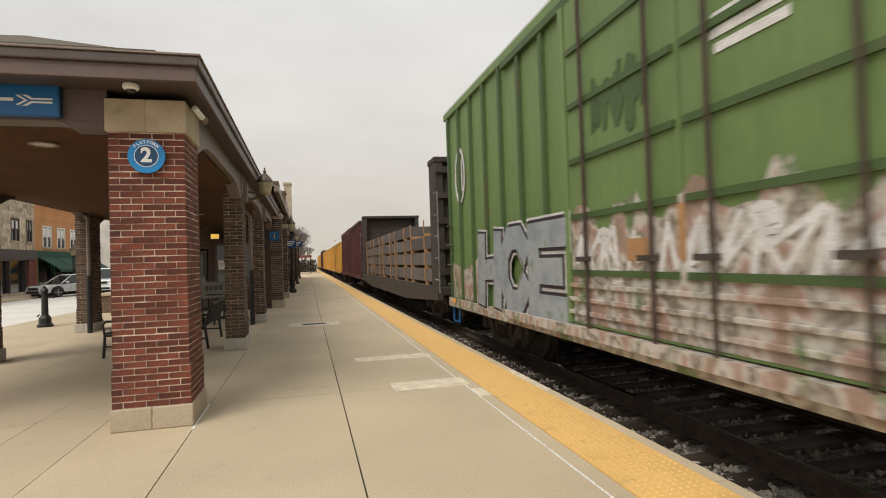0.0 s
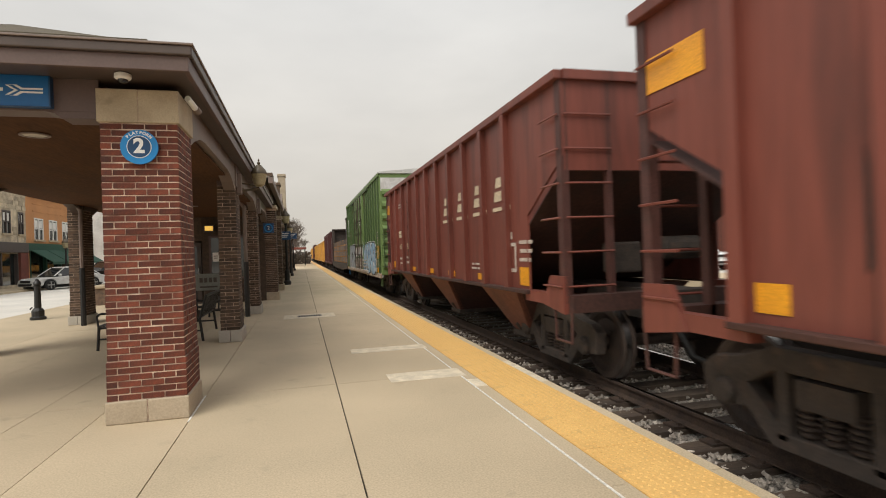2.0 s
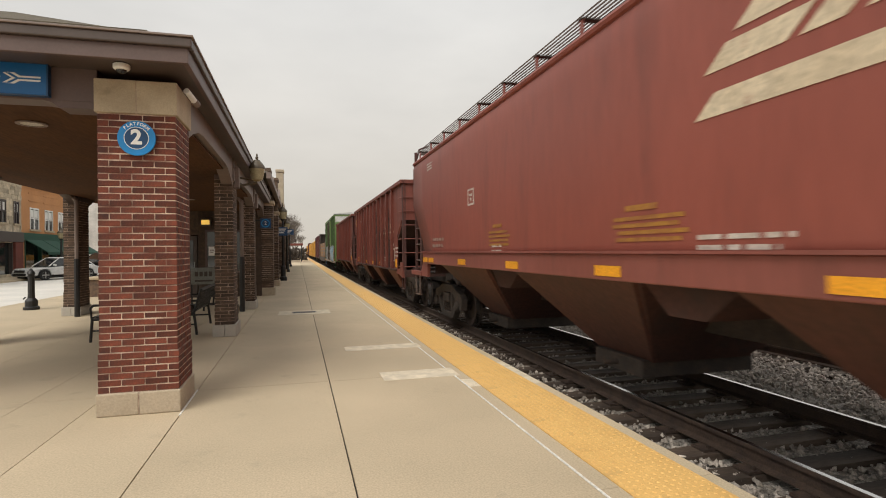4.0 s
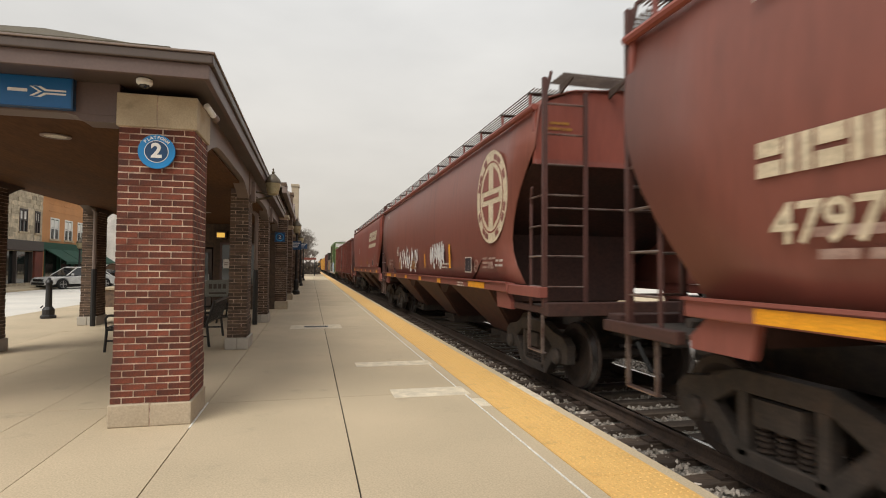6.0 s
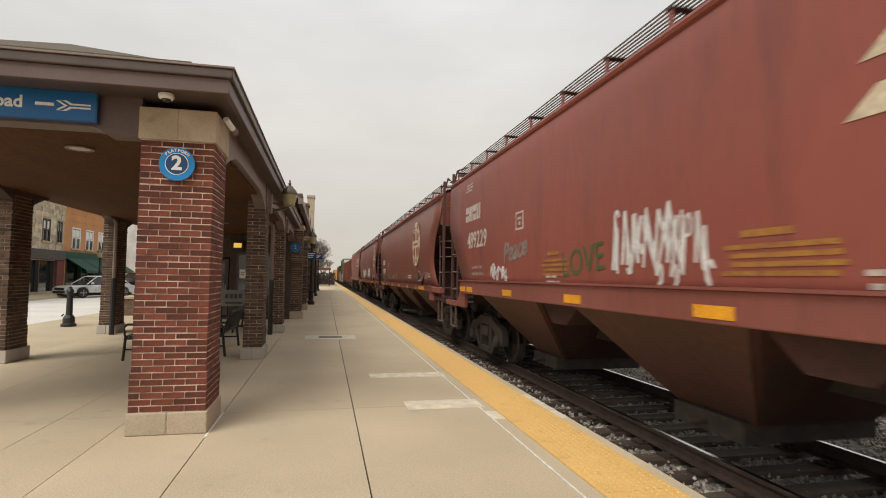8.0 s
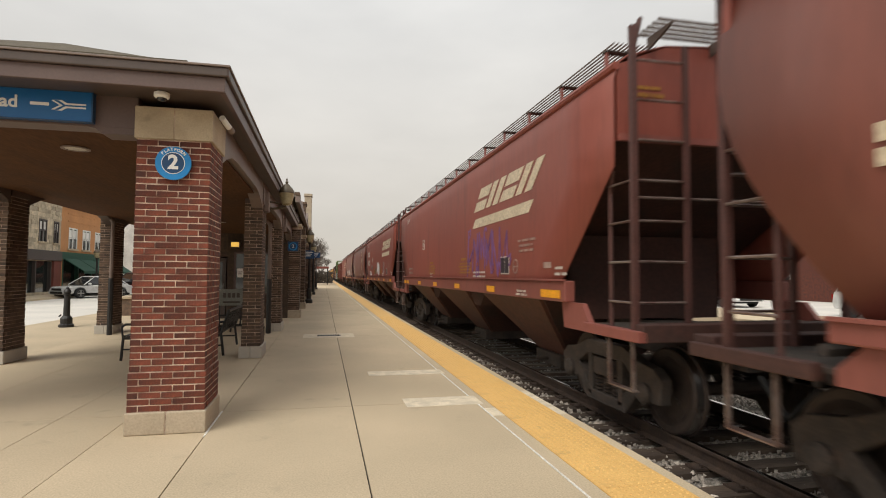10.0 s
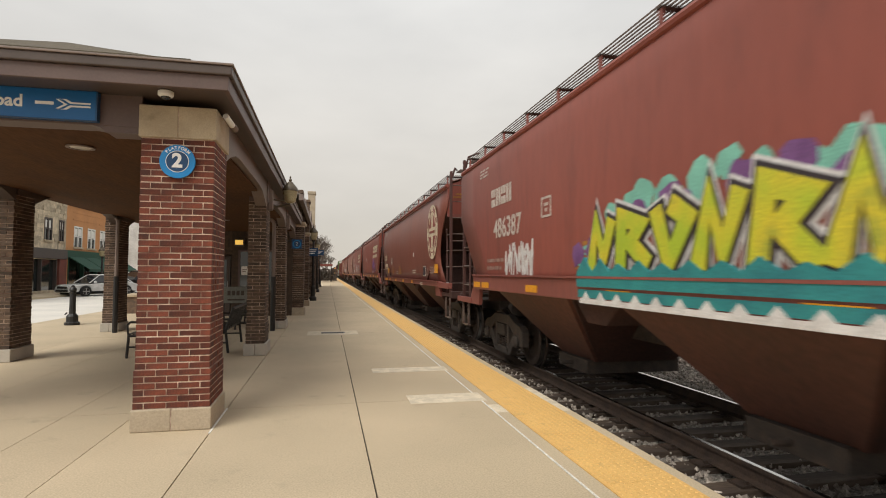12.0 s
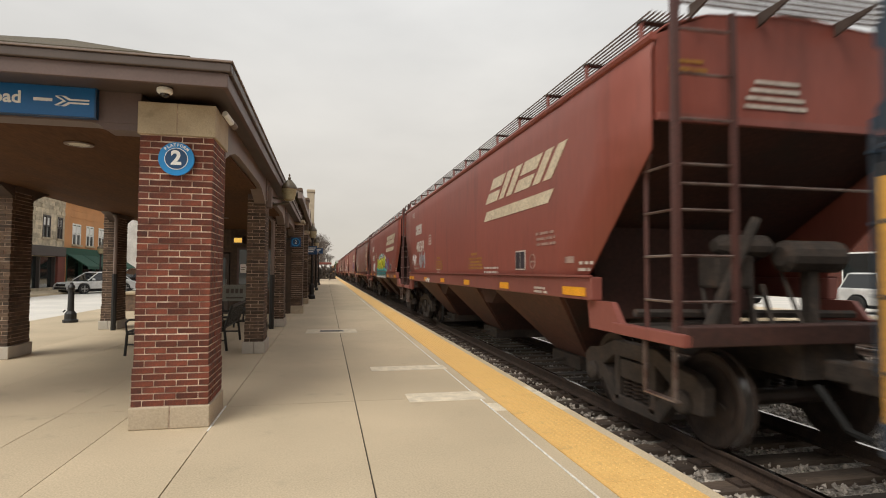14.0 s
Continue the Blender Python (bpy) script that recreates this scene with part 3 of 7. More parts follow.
def column(cx, cy, wx, wy, brick, mortar, singly, label):
    """A pier of brick courses round a mortar core, on a stone base and under a stone cap."""
    ob = thing("brick_column", label, "column", "shelter columns", at=pose(cx, cy, 0))
    d, h = 0.092, COURSE - 0.0105
    part("core", Geo().box(-wx / 2 + 0.0045, wx / 2 - 0.0045, -wy / 2 + 0.0045, wy / 2 - 0.0045, BASE_H - 0.01, BASE_H + COURSES * COURSE), mortar, ob, "pale mortar")
    part("base_core", Geo().box(-wx / 2 - 0.0050, wx / 2 + 0.0050, -wy / 2 - 0.0050, wy / 2 + 0.0050, BASE_H - 0.01, BASE_H + 6 * COURSE - 0.006), mortar, ob, "pale mortar")
    rest = Geo()
    nx, ny = max(1, round((wx - d) / 0.2)), max(1, round((wy - d) / 0.2))
    lx, ly = (wx - d) / nx, (wy - d) / ny
    mx = brick_mesh(lx - 0.0105, d, h, brick).mesh("brick", brick) if singly else None
    my = brick_mesh(d, ly - 0.0105, h, brick).mesh("brick", brick) if singly else None
    for c in range(COURSES):
        z = BASE_H + c * COURSE
        off = 0.010 if c < 6 else (-0.0018 if c % 6 == 5 else 0.0)
        flip = 1 if c % 2 else -1
        for side in range(4):
            for i in range(nx if side % 2 == 0 else ny):
                j = rnd.uniform(-0.0022, 0.0022) if singly else rnd.uniform(0.0, 0.009) * (1 if side in (1, 2) else -1)
                if side == 0:
                    p, along = (flip * (-wx / 2 + lx * (i + 0.5) - 0.0045), -wy / 2 + d / 2 - off + j), 0
                elif side == 2:
                    p, along = (-flip * (-wx / 2 + lx * (i + 0.5) - 0.0045), wy / 2 - d / 2 + off + j), 0
                elif side == 1:
                    p, along = (wx / 2 - d / 2 + off + j, flip * (-wy / 2 + ly * (i + 0.5) - 0.0045)), 1
                else:
                    p, along = (-wx / 2 + d / 2 - off + j, -flip * (-wy / 2 + ly * (i + 0.5) - 0.0045)), 1
                # the projecting foot is a little longer on every side
                fx = fy = 1.0
                if c < 6:
                    turn = (flip if side < 2 else -flip) * d / 2
                    if along:
                        fy = 1 + 2 * off / (wy - d)
                        p = (p[0], (p[1] + turn) * fy - turn)
                    else:
                        fx = 1 + 2 * off / (wx - d)
                        p = ((p[0] + turn) * fx - turn, p[1])
                if singly and side in (0, 1):
                    part("brick", my if along else mx, brick, ob, at=pose(p[0], p[1], z) @ Matrix.Diagonal((fx, fy, 1, 1)))
                else:
                    a, b = (d, (ly - 0.0105) * fy) if along else ((lx - 0.0105) * fx, d)
                    rest.box(p[0] - a / 2, p[0] + a / 2, p[1] - b / 2, p[1] + b / 2, z, z + h)
    tagged(part("brick_facing", rest, brick, ob), kind="stuff")
    top = BASE_H + COURSES * COURSE
    q = 0.030 if singly else 0.05
    for s in (-1, 1):
        part("base_block", Geo().box(min(0, s * (wx / 2 + q)) + 0.002, max(0, s * (wx / 2 + q)) - 0.002, -wy / 2 - q, wy / 2 + q, 0.0, BASE_H - 0.006), BASE_STONE if singly else GREY_STONE, ob, "tan stone base block" if singly else "pale grey stone base block", bevel=0.012)
        if singly:
            part("cap_block", Geo().box(min(0, s * (wx / 2 + 0.022)) + 0.002, max(0, s * (wx / 2 + 0.022)) - 0.002, -wy / 2 - 0.022, wy / 2 + 0.022, top, 3.25), STONE, ob, "tan limestone cap block", bevel=0.008)
    if singly:
        part("cap_joint", Geo().box(-0.003, 0.003, -wy / 2 - 0.019, wy / 2 + 0.019, top + 0.006, 3.244), mortar, ob, "pale joint in the cap")
        part("base_joint", Geo().box(-0.003, 0.003, -wy / 2 - q + 0.003, wy / 2 + q - 0.003, 0.0, BASE_H - 0.012), mortar, ob, "pale joint in the base")
    if not singly:
        part("cap_block", Geo().box(-wx / 2, wx / 2, -wy / 2, wy / 2, top, 3.02), TRIM, ob, "brown painted cap")
    return ob


PX = -1.495
col_corner = column(PX, 6.232, 0.69, 0.69, BRICK, MORTAR, True, "square red brick column with pale mortar and limestone cap")
S = 4.946
for i in (1, 2):
    column(-1.15 - 0.17, 6.232 + S * i, 0.32, 0.69, BRICK_BROWN, MORTAR, False, "slim brown brick column on a grey stone base")
for i in (0, 1, 2):
    column(-5.56, 6.232 + S * i, 0.34, 0.69, BRICK_BROWN, MORTAR, False, "shaded brown brick column beside the street")

# ---- shelter roof ----
X0, X1, Y0, Y1 = -6.0, -0.90, 5.40, 20.6
roof = thing("shelter_roof", "low hipped shingle roof with plum-brown fascia and gutter", "roof")


def ring(x0, x1, y0, y1, z0, z1, t):
    return Geo().box(x0, x1, y0, y0 + t, z0, z1).box(x0, x1, y1 - t, y1, z0, z1).box(x0, x0 + t, y0 + t, y1 - t, z0, z1).box(x1 - t, x1, y0 + t, y1 - t, z0, z1)


part("fascia", ring(X0 + 0.05, X1 - 0.05, Y0 + 0.05, Y1, 3.315, 3.455, 0.05), TRIM, roof, bevel=0.006)
part("gutter", ring(X0 + 0.015, X1 - 0.015, Y0 + 0.015, Y1, 3.455, 3.545, 0.12), TRIM_DARK, roof, "dark brown gutter", bevel=0.012)
part("drip_edge", ring(X0, X1, Y0, Y1, 3.545, 3.565, 0.12), TRIM_LIGHT, roof, bevel=0.004)
part("soffit", Geo().box(X0 + 0.1, X1 - 0.1, Y0 + 0.1, Y1, 3.335, 3.36), TRIM_DARK, roof)
mid, rise = (X0 + X1) / 2, (X1 - X0) / 2 * 0.43
g = Geo()
ap = Y0 + 0.12 + (X1 - X0) / 2
g.v = [(X0 + 0.1, Y0 + 0.1, 3.56), (X1 - 0.1, Y0 + 0.1, 3.56), (X1 - 0.1, Y1 + 2, 3.56), (X0 + 0.1, Y1 + 2, 3.56), (mid, ap, 3.56 + rise), (mid, Y1 + 2, 3.56 + rise)]
g.f = [(0, 1, 4), (1, 2, 5, 4), (0, 4, 5, 3), (2, 3, 5), (3, 2, 1, 0)]
part("shingles", g, ROOF, roof, "brown shingle roof slopes")
part("roof_edge", Geo().box(X0 + 0.3, X1 - 0.42, Y0 + 0.16, Y1, 3.55, 3.635), ROOF, roof, "thick shingle edge")
# beams over the columns, with an arched underside between them
part("front_beam", Geo().box(-5.6, -1.84, 5.90, 6.16, 3.02, 3.34), TRIM, roof, "plum-brown painted beam", bevel=0.006)
part("beam_bracket", Geo().prism([(-1.84, 2.955), (-1.84, 3.02), (-2.30, 3.02), (-2.22, 3.005), (-2.16, 2.955)], "y", 5.90, 6.16), TRIM, roof)
part("beam_bracket", Geo().prism([(-5.2, 2.955), (-5.2, 3.02), (-4.74, 3.02), (-4.82, 3.005), (-4.88, 2.955)], "y", 5.90, 6.16), TRIM, roof)
part("ceiling_boards", Geo().box(-5.6, -1.25, 6.16, 20.5, 3.03, 3.06), SOFFIT, roof, "stained dark wooden ceiling boards")
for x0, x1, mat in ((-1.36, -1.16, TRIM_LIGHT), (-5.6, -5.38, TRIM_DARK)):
    for i in range(3):
        a, b = 6.232 + S * i + 0.30, 6.232 + S * (i + 1) - 0.30
        if i == 2:
            b = 20.5
        n = 12
        poly = [(a, 3.335), (b, 3.335)]
        for k in range(n + 1):
            u = k / n
            e = abs(u - 0.5) * 2
            poly.append((b + (a - b) * u, 3.08 - 0.26 * max(0.0, (e - 0.55) / 0.45) ** 1.6))
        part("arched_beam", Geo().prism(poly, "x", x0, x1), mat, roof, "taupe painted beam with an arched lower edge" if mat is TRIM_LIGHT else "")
    for i in (1, 2):
        y = 6.232 + S * i
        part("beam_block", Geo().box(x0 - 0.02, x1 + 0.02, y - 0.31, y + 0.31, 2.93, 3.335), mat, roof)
        if mat is TRIM_LIGHT:
            part("bracket", Geo().box(x1, x1 + 0.09, y - 0.09, y + 0.09, 2.80, 3.20), mat, roof, bevel=0.01)
for i, (x, y) in enumerate(((-2.83, 7.0), (-2.83, 11.5), (-2.83, 16.0))):
    lamp = thing("downlight", "round recessed downlight in the wooden shelter ceiling", "ceiling light", "shelter downlights", at=pose(x, y, 3.022))
    part("trim_ring", Geo().lathe([(0.15, 0.0), (0.15, -0.012), (0.115, -0.014), (0.115, 0.0)], n=24), TRIM_LIGHT, lamp)
    part("lens", Geo().lathe([(0.112, -0.001), (0.112, -0.008)], n=24), LAMP_DISC, lamp)

# ---- signs and fittings on the corner ----
sign = thing("station_sign", "long blue station name sign on the beam", "sign", at=pose(-2.235, 5.86, 3.19))
part("panel", Geo().box(-3.0, 0.0, -0.03, 0.04, -0.142, 0.142), BLUE, sign, bevel=0.004)
part("sign_frame", Geo().box(0.0, 0.014, -0.034, 0.04, -0.15, 0.15).box(-3.0, 0.0, -0.034, 0.04, 0.142, 0.15).box(-3.0, 0.0, -0.034, 0.04, -0.15, -0.142), NAVY, sign)
letters("lettering", "Road", 0.165, WHITE, sign, pose(-0.625, -0.032, 0.008, 90), bold=0.004, align="RIGHT")
part("lettering_bar", Geo().box(-0.525, -0.365, -0.033, -0.029, -0.010, 0.020), WHITE, sign, "small white unreadable lettering")
part("arrow", Geo().prism([(-0.345, 0.048), (-0.285, 0.048), (-0.225, 0.008), (-0.045, 0.008), (-0.045, 0.024), (-0.21, 0.024), (-0.255, 0.052)], "y", -0.034, -0.029)
     .prism([(-0.345, -0.048), (-0.285, -0.048), (-0.225, -0.008), (-0.045, -0.008), (-0.045, -0.024), (-0.21, -0.024), (-0.255, -0.052)], "y", -0.034, -0.029)
     .prism([(-0.345, 0.044), (-0.318, 0.044), (-0.245, 0.0), (-0.318, -0.044), (-0.345, -0.044), (-0.275, 0.0)], "y", -0.035, -0.029), WHITE, sign, "white arrow emblem")

disc = thing("platform_sign", "round blue platform number sign on the brick column", "sign", at=pose(-1.488, 5.855, 2.682))
part("disc", Geo().lathe([(0.168, 0.012), (0.168, -0.010), (0.164, -0.012)], n=48), BLUE_LIGHT, disc, at=pose(0, 0, 0, 90))
part("inner_disc", Geo().lathe([(0.110, -0.010), (0.110, 0.014)], n=40), WHITE, disc, at=pose(0, -0.001, 0, 90))
part("navy_disc", Geo().lathe([(0.103, -0.010), (0.103, 0.016)], n=40), NAVY, disc, at=pose(0, -0.001, 0, 90))
letters("numeral", "2", 0.195, WHITE, disc, pose(0.0, -0.019, 0.003, 90), bold=0.007)
for i, ch in enumerate("PLATFORM"):
    a = radians(46 - i * 92 / 7)
    letters("letter", ch, 0.042, WHITE, disc, pose(-0.138 * math.sin(a), -0.014, 0.138 * math.cos(a), 0, -math.degrees(a), 0) @ pose(0, 0, 0, 90), bold=0.001)

dome = thing("dome_camera", "white dome security camera under the eave", "camera", at=pose(-1.56, 5.66, 3.335))
part("housing", Geo().lathe([(0.055, 0.0), (0.072, -0.010), (0.072, -0.042), (0.062, -0.055), (0.045, -0.060)], n=24), WHITE, dome, smooth=True)
part("lens_dome", Geo().lathe([(0.045, -0.058), (0.040, -0.075), (0.022, -0.088), (0.004, -0.092)], n=20), CAR_GLASS, dome, smooth=True)
flood = thing("bullet_camera", "white bullet security camera on the side of the beam", "camera", at=pose(-1.06, 6.1, 3.19))
part("bracket", Geo().tube((-0.05, 0, 0.05), (0.0, 0.02, 0.02), 0.018), WHITE, flood)
part("barrel", Geo().tube((-0.015, -0.06, 0.035), (0.045, 0.16, -0.045), 0.032, 14), WHITE, flood)
part("hood", Geo().tube((0.03, 0.10, -0.02), (0.047, 0.172, -0.048), 0.037, 14), TRIM_LIGHT, flood)


# ---- street furniture ----
def bollard(x, y):
    ob = thing("bollard", "black cast iron bollard on the paving", "bollard", at=pose(x, y, 0))
    part("foot", Geo().lathe([(0.20, 0.0), (0.20, 0.07), (0.155, 0.10), (0.155, 0.25), (0.13, 0.29), (0.10, 0.33)], n=12), BLACK, ob)
    part("shaft", Geo().lathe([(0.088, 0.33), (0.078, 0.92), (0.10, 0.94), (0.10, 0.97)], n=12), BLACK, ob)
    part("cap", Geo().lathe([(0.075, 0.97), (0.10, 1.02), (0.085, 1.08), (0.045, 1.12), (0.05, 1.145), (0.02, 1.17)], n=12), BLACK, ob, smooth=True)
    part("chain_eye", Geo().tube((-0.14, 0, 0.36), (-0.20, 0, 0.30), 0.02), BLACK, ob)
    return ob


bollard(-7.34, 17.98)


def bench(x, y, turn):
    ob = thing("bench", "black metal slatted bench with curled arms", "bench", "platform benches", at=pose(x, y, 0, 0, 0, turn))
    for s in (-0.85, 0.85):
        part("leg_frame", Geo().tube((s, -0.25, 0.0), (s, -0.22, 0.42), 0.025).tube((s, 0.25, 0.0), (s, 0.20, 0.42), 0.025).tube((s, 0.20, 0.42), (s, 0.33, 0.88), 0.022)
             .tube((s, -0.24, 0.40), (s, 0.22, 0.40), 0.024).tube((s, -0.24, 0.20), (s, 0.23, 0.20), 0.016), BLACK, ob)
        part("armrest", Geo().tube((s, -0.23, 0.42), (s, -0.25, 0.60), 0.018).tube((s, -0.25, 0.60), (s, -0.20, 0.65), 0.02).tube((s, -0.20, 0.65), (s, 0.25, 0.65), 0.022), BLACK, ob)
    for i in range(6):
        part("seat_slat", Geo().box(-0.85, 0.85, -0.24 + i * 0.078, -0.185 + i * 0.078, 0.425, 0.445), BLACK, ob)
    for i in range(22):
        u = -0.80 + i * 0.0762
        part("back_bar", Geo().hull8([(u - 0.012, 0.21, 0.46), (u + 0.012, 0.21, 0.46), (u + 0.012, 0.23, 0.46), (u - 0.012, 0.23, 0.46)],
                                     [(u - 0.012, 0.315, 0.84), (u + 0.012, 0.315, 0.84), (u + 0.012, 0.335, 0.84), (u - 0.012, 0.335, 0.84)]), BLACK, ob)
    part("top_rail", Geo().tube((-0.87, 0.33, 0.86), (0.87, 0.33, 0.86), 0.028), BLACK, ob)
    return ob


bench(-3.30, 11.75, -90)
bench(-2.12, 12.1, -90)
bench(-2.2, 16.6, -90)


def downspout(x, y):
    ob = thing("downspout", "brown painted downspout beside a shelter column", "pipe", "downspouts", at=pose(x, y, 0))
    part("elbow", Geo().tube((-0.15, 0, 3.1), (0, 0, 2.9), 0.05), TRIM_LIGHT, ob)
    part("pipe", Geo().tube((0, 0, 2.9), (0, 0, 1.45), 0.05), TRIM_LIGHT, ob)
    part("boot", Geo().tube((0, 0, 1.45), (0, 0, 0.0), 0.065), BLACK, ob, "black cast iron boot")
    return ob


downspout(-5.34, 15.5)
downspout(-1.42, 15.25)


# ---- station building past the shelter ----
station = thing("station_building", "long brown brick station building with gabled bays and chimney", "station", at=pose(0, 0, 0))
BX, BY0, BY1 = -1.25, 20.5, 62.0
part("wall", Geo().box(-6.0, -5.7, BY0 + 0.3, BY1, -0.05, 4.4).box(-6.0, BX, BY1 - 0.3, BY1, -0.05, 4.4)
     .box(-6.0, -4.35, BY0, BY0 + 0.3, -0.05, 4.4).box(-3.35, BX, BY0, BY0 + 0.3, -0.05, 4.4).box(-4.35, -3.35, BY0, BY0 + 0.3, 2.2, 4.4), BRICK_BROWN, station)
part("wall", Geo().box(BX - 0.3, BX, BY0 + 0.3, BY1 - 0.3, -0.05, 4.4), BRICK_BROWN, station)
courses = Geo()
for k in range(56):
    z = 0.45 + k * 0.0685
    for j in range(44):
        y = BY0 + 0.02 + j * 0.405 + (0.2 if k % 2 else 0)
        courses.box(BX, BX + 0.008, y, y + 0.392, z, z + 0.058)
tagged(part("brick_facing", courses, BRICK_BROWN, station), kind="stuff")
for y in (20.55, 26.0, 33.0, 41.0, 49.0, 57.0):
    part("pilaster", Geo().box(BX, -0.86, y, y + 0.75, 0.28, 3.3), MORTAR, station, "pilaster core of pale mortar")
    ribs = Geo()
    for k in range(43):
        ribs.box(BX - 0.01, -0.85, y - 0.01, y + 0.76, 0.29 + k * 0.0685, 0.347 + k * 0.0685)
    part("brick_rib", ribs, BRICK_BROWN, station)
    part("plinth", Geo().box(BX, -0.80, y - 0.06, y + 0.81, -0.02, 0.28), BASE_STONE, station, bevel=0.02)
    part("pilaster_cap", Geo().box(BX - 0.1, -0.80, y - 0.06, y + 0.81, 3.3, 3.42), STONE, station, bevel=0.02)
part("base_course", Geo().box(BX, BX + 0.05, BY0, BY1, -0.02, 0.25), BASE_STONE, station)
for y, w, zt in ((27.0, 3.4, 5.2), (36.0, 4.0, 5.6), (50.0, 4.0, 5.8)):
    part("gable", Geo().prism([(y, 3.4), (y + w, 3.4), (y + w, zt - 0.9), (y + w / 2, zt), (y, zt - 0.9)], "x", BX - 0.35, BX + 0.06), BRICK_BROWN, station)
    part("coping", Geo().prism([(y - 0.1, zt - 0.98), (y + w / 2, zt + 0.02), (y + w + 0.1, zt - 0.98), (y + w + 0.1, zt - 0.86), (y + w / 2, zt + 0.16), (y - 0.1, zt - 0.86)], "x", BX - 0.4, BX + 0.14), TRIM_LIGHT, station, "taupe gable coping")
part("parapet_block", Geo().box(-2.2, BX + 0.1, 24.3, 25.2, 3.4, 5.0).box(-2.3, BX + 0.18, 24.2, 25.3, 5.0, 5.15), BRICK_BROWN, station)
g = Geo()
g.v = [(-6.3, BY0 - 0.2, 4.4), (BX + 0.35, BY0 - 0.2, 4.4), (BX + 0.35, BY1 + 0.2, 4.4), (-6.3, BY1 + 0.2, 4.4), (-3.6, BY0 + 2.6, 5.7), (-3.6, BY1 - 2.4, 5.7)]
g.f = [(0, 1, 4), (1, 2, 5, 4), (2, 3, 5), (3, 0, 4, 5), (3, 2, 1, 0)]
part("roof", g, ROOF, station, "brown shingle roof")
part("eave_board", Geo().box(BX + 0.2, BX + 0.36, BY0 - 0.2, BY1 + 0.2, 4.2, 4.42), TRIM_LIGHT, station)
part("parapet_block", Geo().box(-2.0, -1.0, 30.0, 31.0, 3.4, 5.35).box(-2.05, -0.95, 29.95, 31.05, 5.35, 5.48), BRICK_BROWN, station)
part("chimney", Geo().box(-1.42, -0.92, 40.0, 40.8, 4.0, 7.2), BASE_STONE, station, "tall pale stone chimney", bevel=0.03)
part("chimney_cap", Geo().box(-1.46, -0.88, 39.95, 40.85, 7.2, 7.40), BASE_STONE, station, bevel=0.03)
for i in range(9):
    y = 23.0 + i * 4.2
    win = part("window", Geo().box(BX + 0.012, BX + 0.022, y, y + 1.2, 1.0, 2.5), GLASS, station)
    part("window_frame", Geo().box(BX + 0.01, BX + 0.05, y - 0.06, y, 0.94, 2.56).box(BX + 0.01, BX + 0.05, y + 1.2, y + 1.26, 0.94, 2.56).box(BX + 0.01, BX + 0.05, y, y + 1.2, 2.5, 2.56)
         .box(BX + 0.01, BX + 0.05, y + 0.58, y + 0.62, 1.0, 2.5), TRIM_LIGHT, win)
    part("window_sill", Geo().box(BX + 0.01, BX + 0.10, y - 0.1, y + 1.3, 0.86, 0.94), STONE, win)
# the entrance under the shelter
door = part("door", Geo().box(-4.30, -3.40, BY0 + 0.1, BY0 + 0.15, 0.0, 2.15), TRIM_DARK, station, "brown glazed entrance door")
part("pane", Geo().box(-4.18, -3.52, BY0 + 0.09, BY0 + 0.10, 0.9, 2.0), GLASS, door)
part("handle", Geo().tube((-3.48, BY0 + 0.05, 0.95), (-3.48, BY0 + 0.05, 1.25), 0.015), RIM, door)
front_window = part("window", Geo().box(-3.05, -1.55, BY0 - 0.012, BY0 - 0.004, 0.9, 2.3), GLASS, station, "dark shelter-side window")
part("window_frame", Geo().box(-3.12, -3.05, BY0 - 0.04, BY0, 0.83, 2.37).box(-1.55, -1.48, BY0 - 0.04, BY0, 0.83, 2.37).box(-3.05, -1.55, BY0 - 0.04, BY0, 2.3, 2.37).box(-3.05, -1.55, BY0 - 0.04, BY0, 0.83, 0.9)
     .box(-2.32, -2.28, BY0 - 0.03, BY0, 0.9, 2.3), TRIM, front_window)
lit = thing("exit_sign", "small lit yellow sign over the station entrance", "sign", at=pose(-3.06, 20.2, 2.62))
part("box", Geo().box(-0.17, 0.17, 0.0, 0.3, -0.13, 0.13), TRIM_DARK, lit)
part("lit_face", Geo().box(-0.13, 0.13, -0.012, 0.0, -0.08, 0.08), LIT_SIGN, lit, "glowing yellow face")
note = thing("paper_notice", "white paper notice taped inside the entrance window", "notice", at=pose(-2.9, BY0 - 0.018, 1.62))
part("sheet", Geo().box(-0.11, 0.11, -0.004, 0.0, -0.16, 0.16), WHITE, note)
part("print_bar", Geo().box(-0.07, 0.07, -0.006, -0.003, 0.02, 0.05).box(-0.07, 0.05, -0.006, -0.003, -0.05, -0.02), TRIM_LIGHT, note)
board = thing("sandwich_board", "white notice board toned grey for shade, with unreadable dark lettering", "sign", at=pose(-2.72, 17.6, 0))
part("board", Geo().box(-0.36, 0.36, -0.02, 0.02, 0.62, 1.12), NOTICE, board, bevel=0.01)
part("stand", Geo().box(-0.36, -0.32, -0.02, 0.02, 0.0, 0.62).box(0.32, 0.36, -0.02, 0.02, 0.0, 0.62).box(-0.36, 0.36, -0.2, 0.2, 0.0, 0.03), BLACK, board)
for i in range(4):
    part("print_bar", Geo().box(-0.25 + i * 0.13, -0.16 + i * 0.13, -0.026, -0.02, 0.86, 1.0), TRIM_DARK, board)
part("print_bar", Geo().box(-0.25, 0.25, -0.026, -0.02, 0.70, 0.75), TRIM_DARK, board)


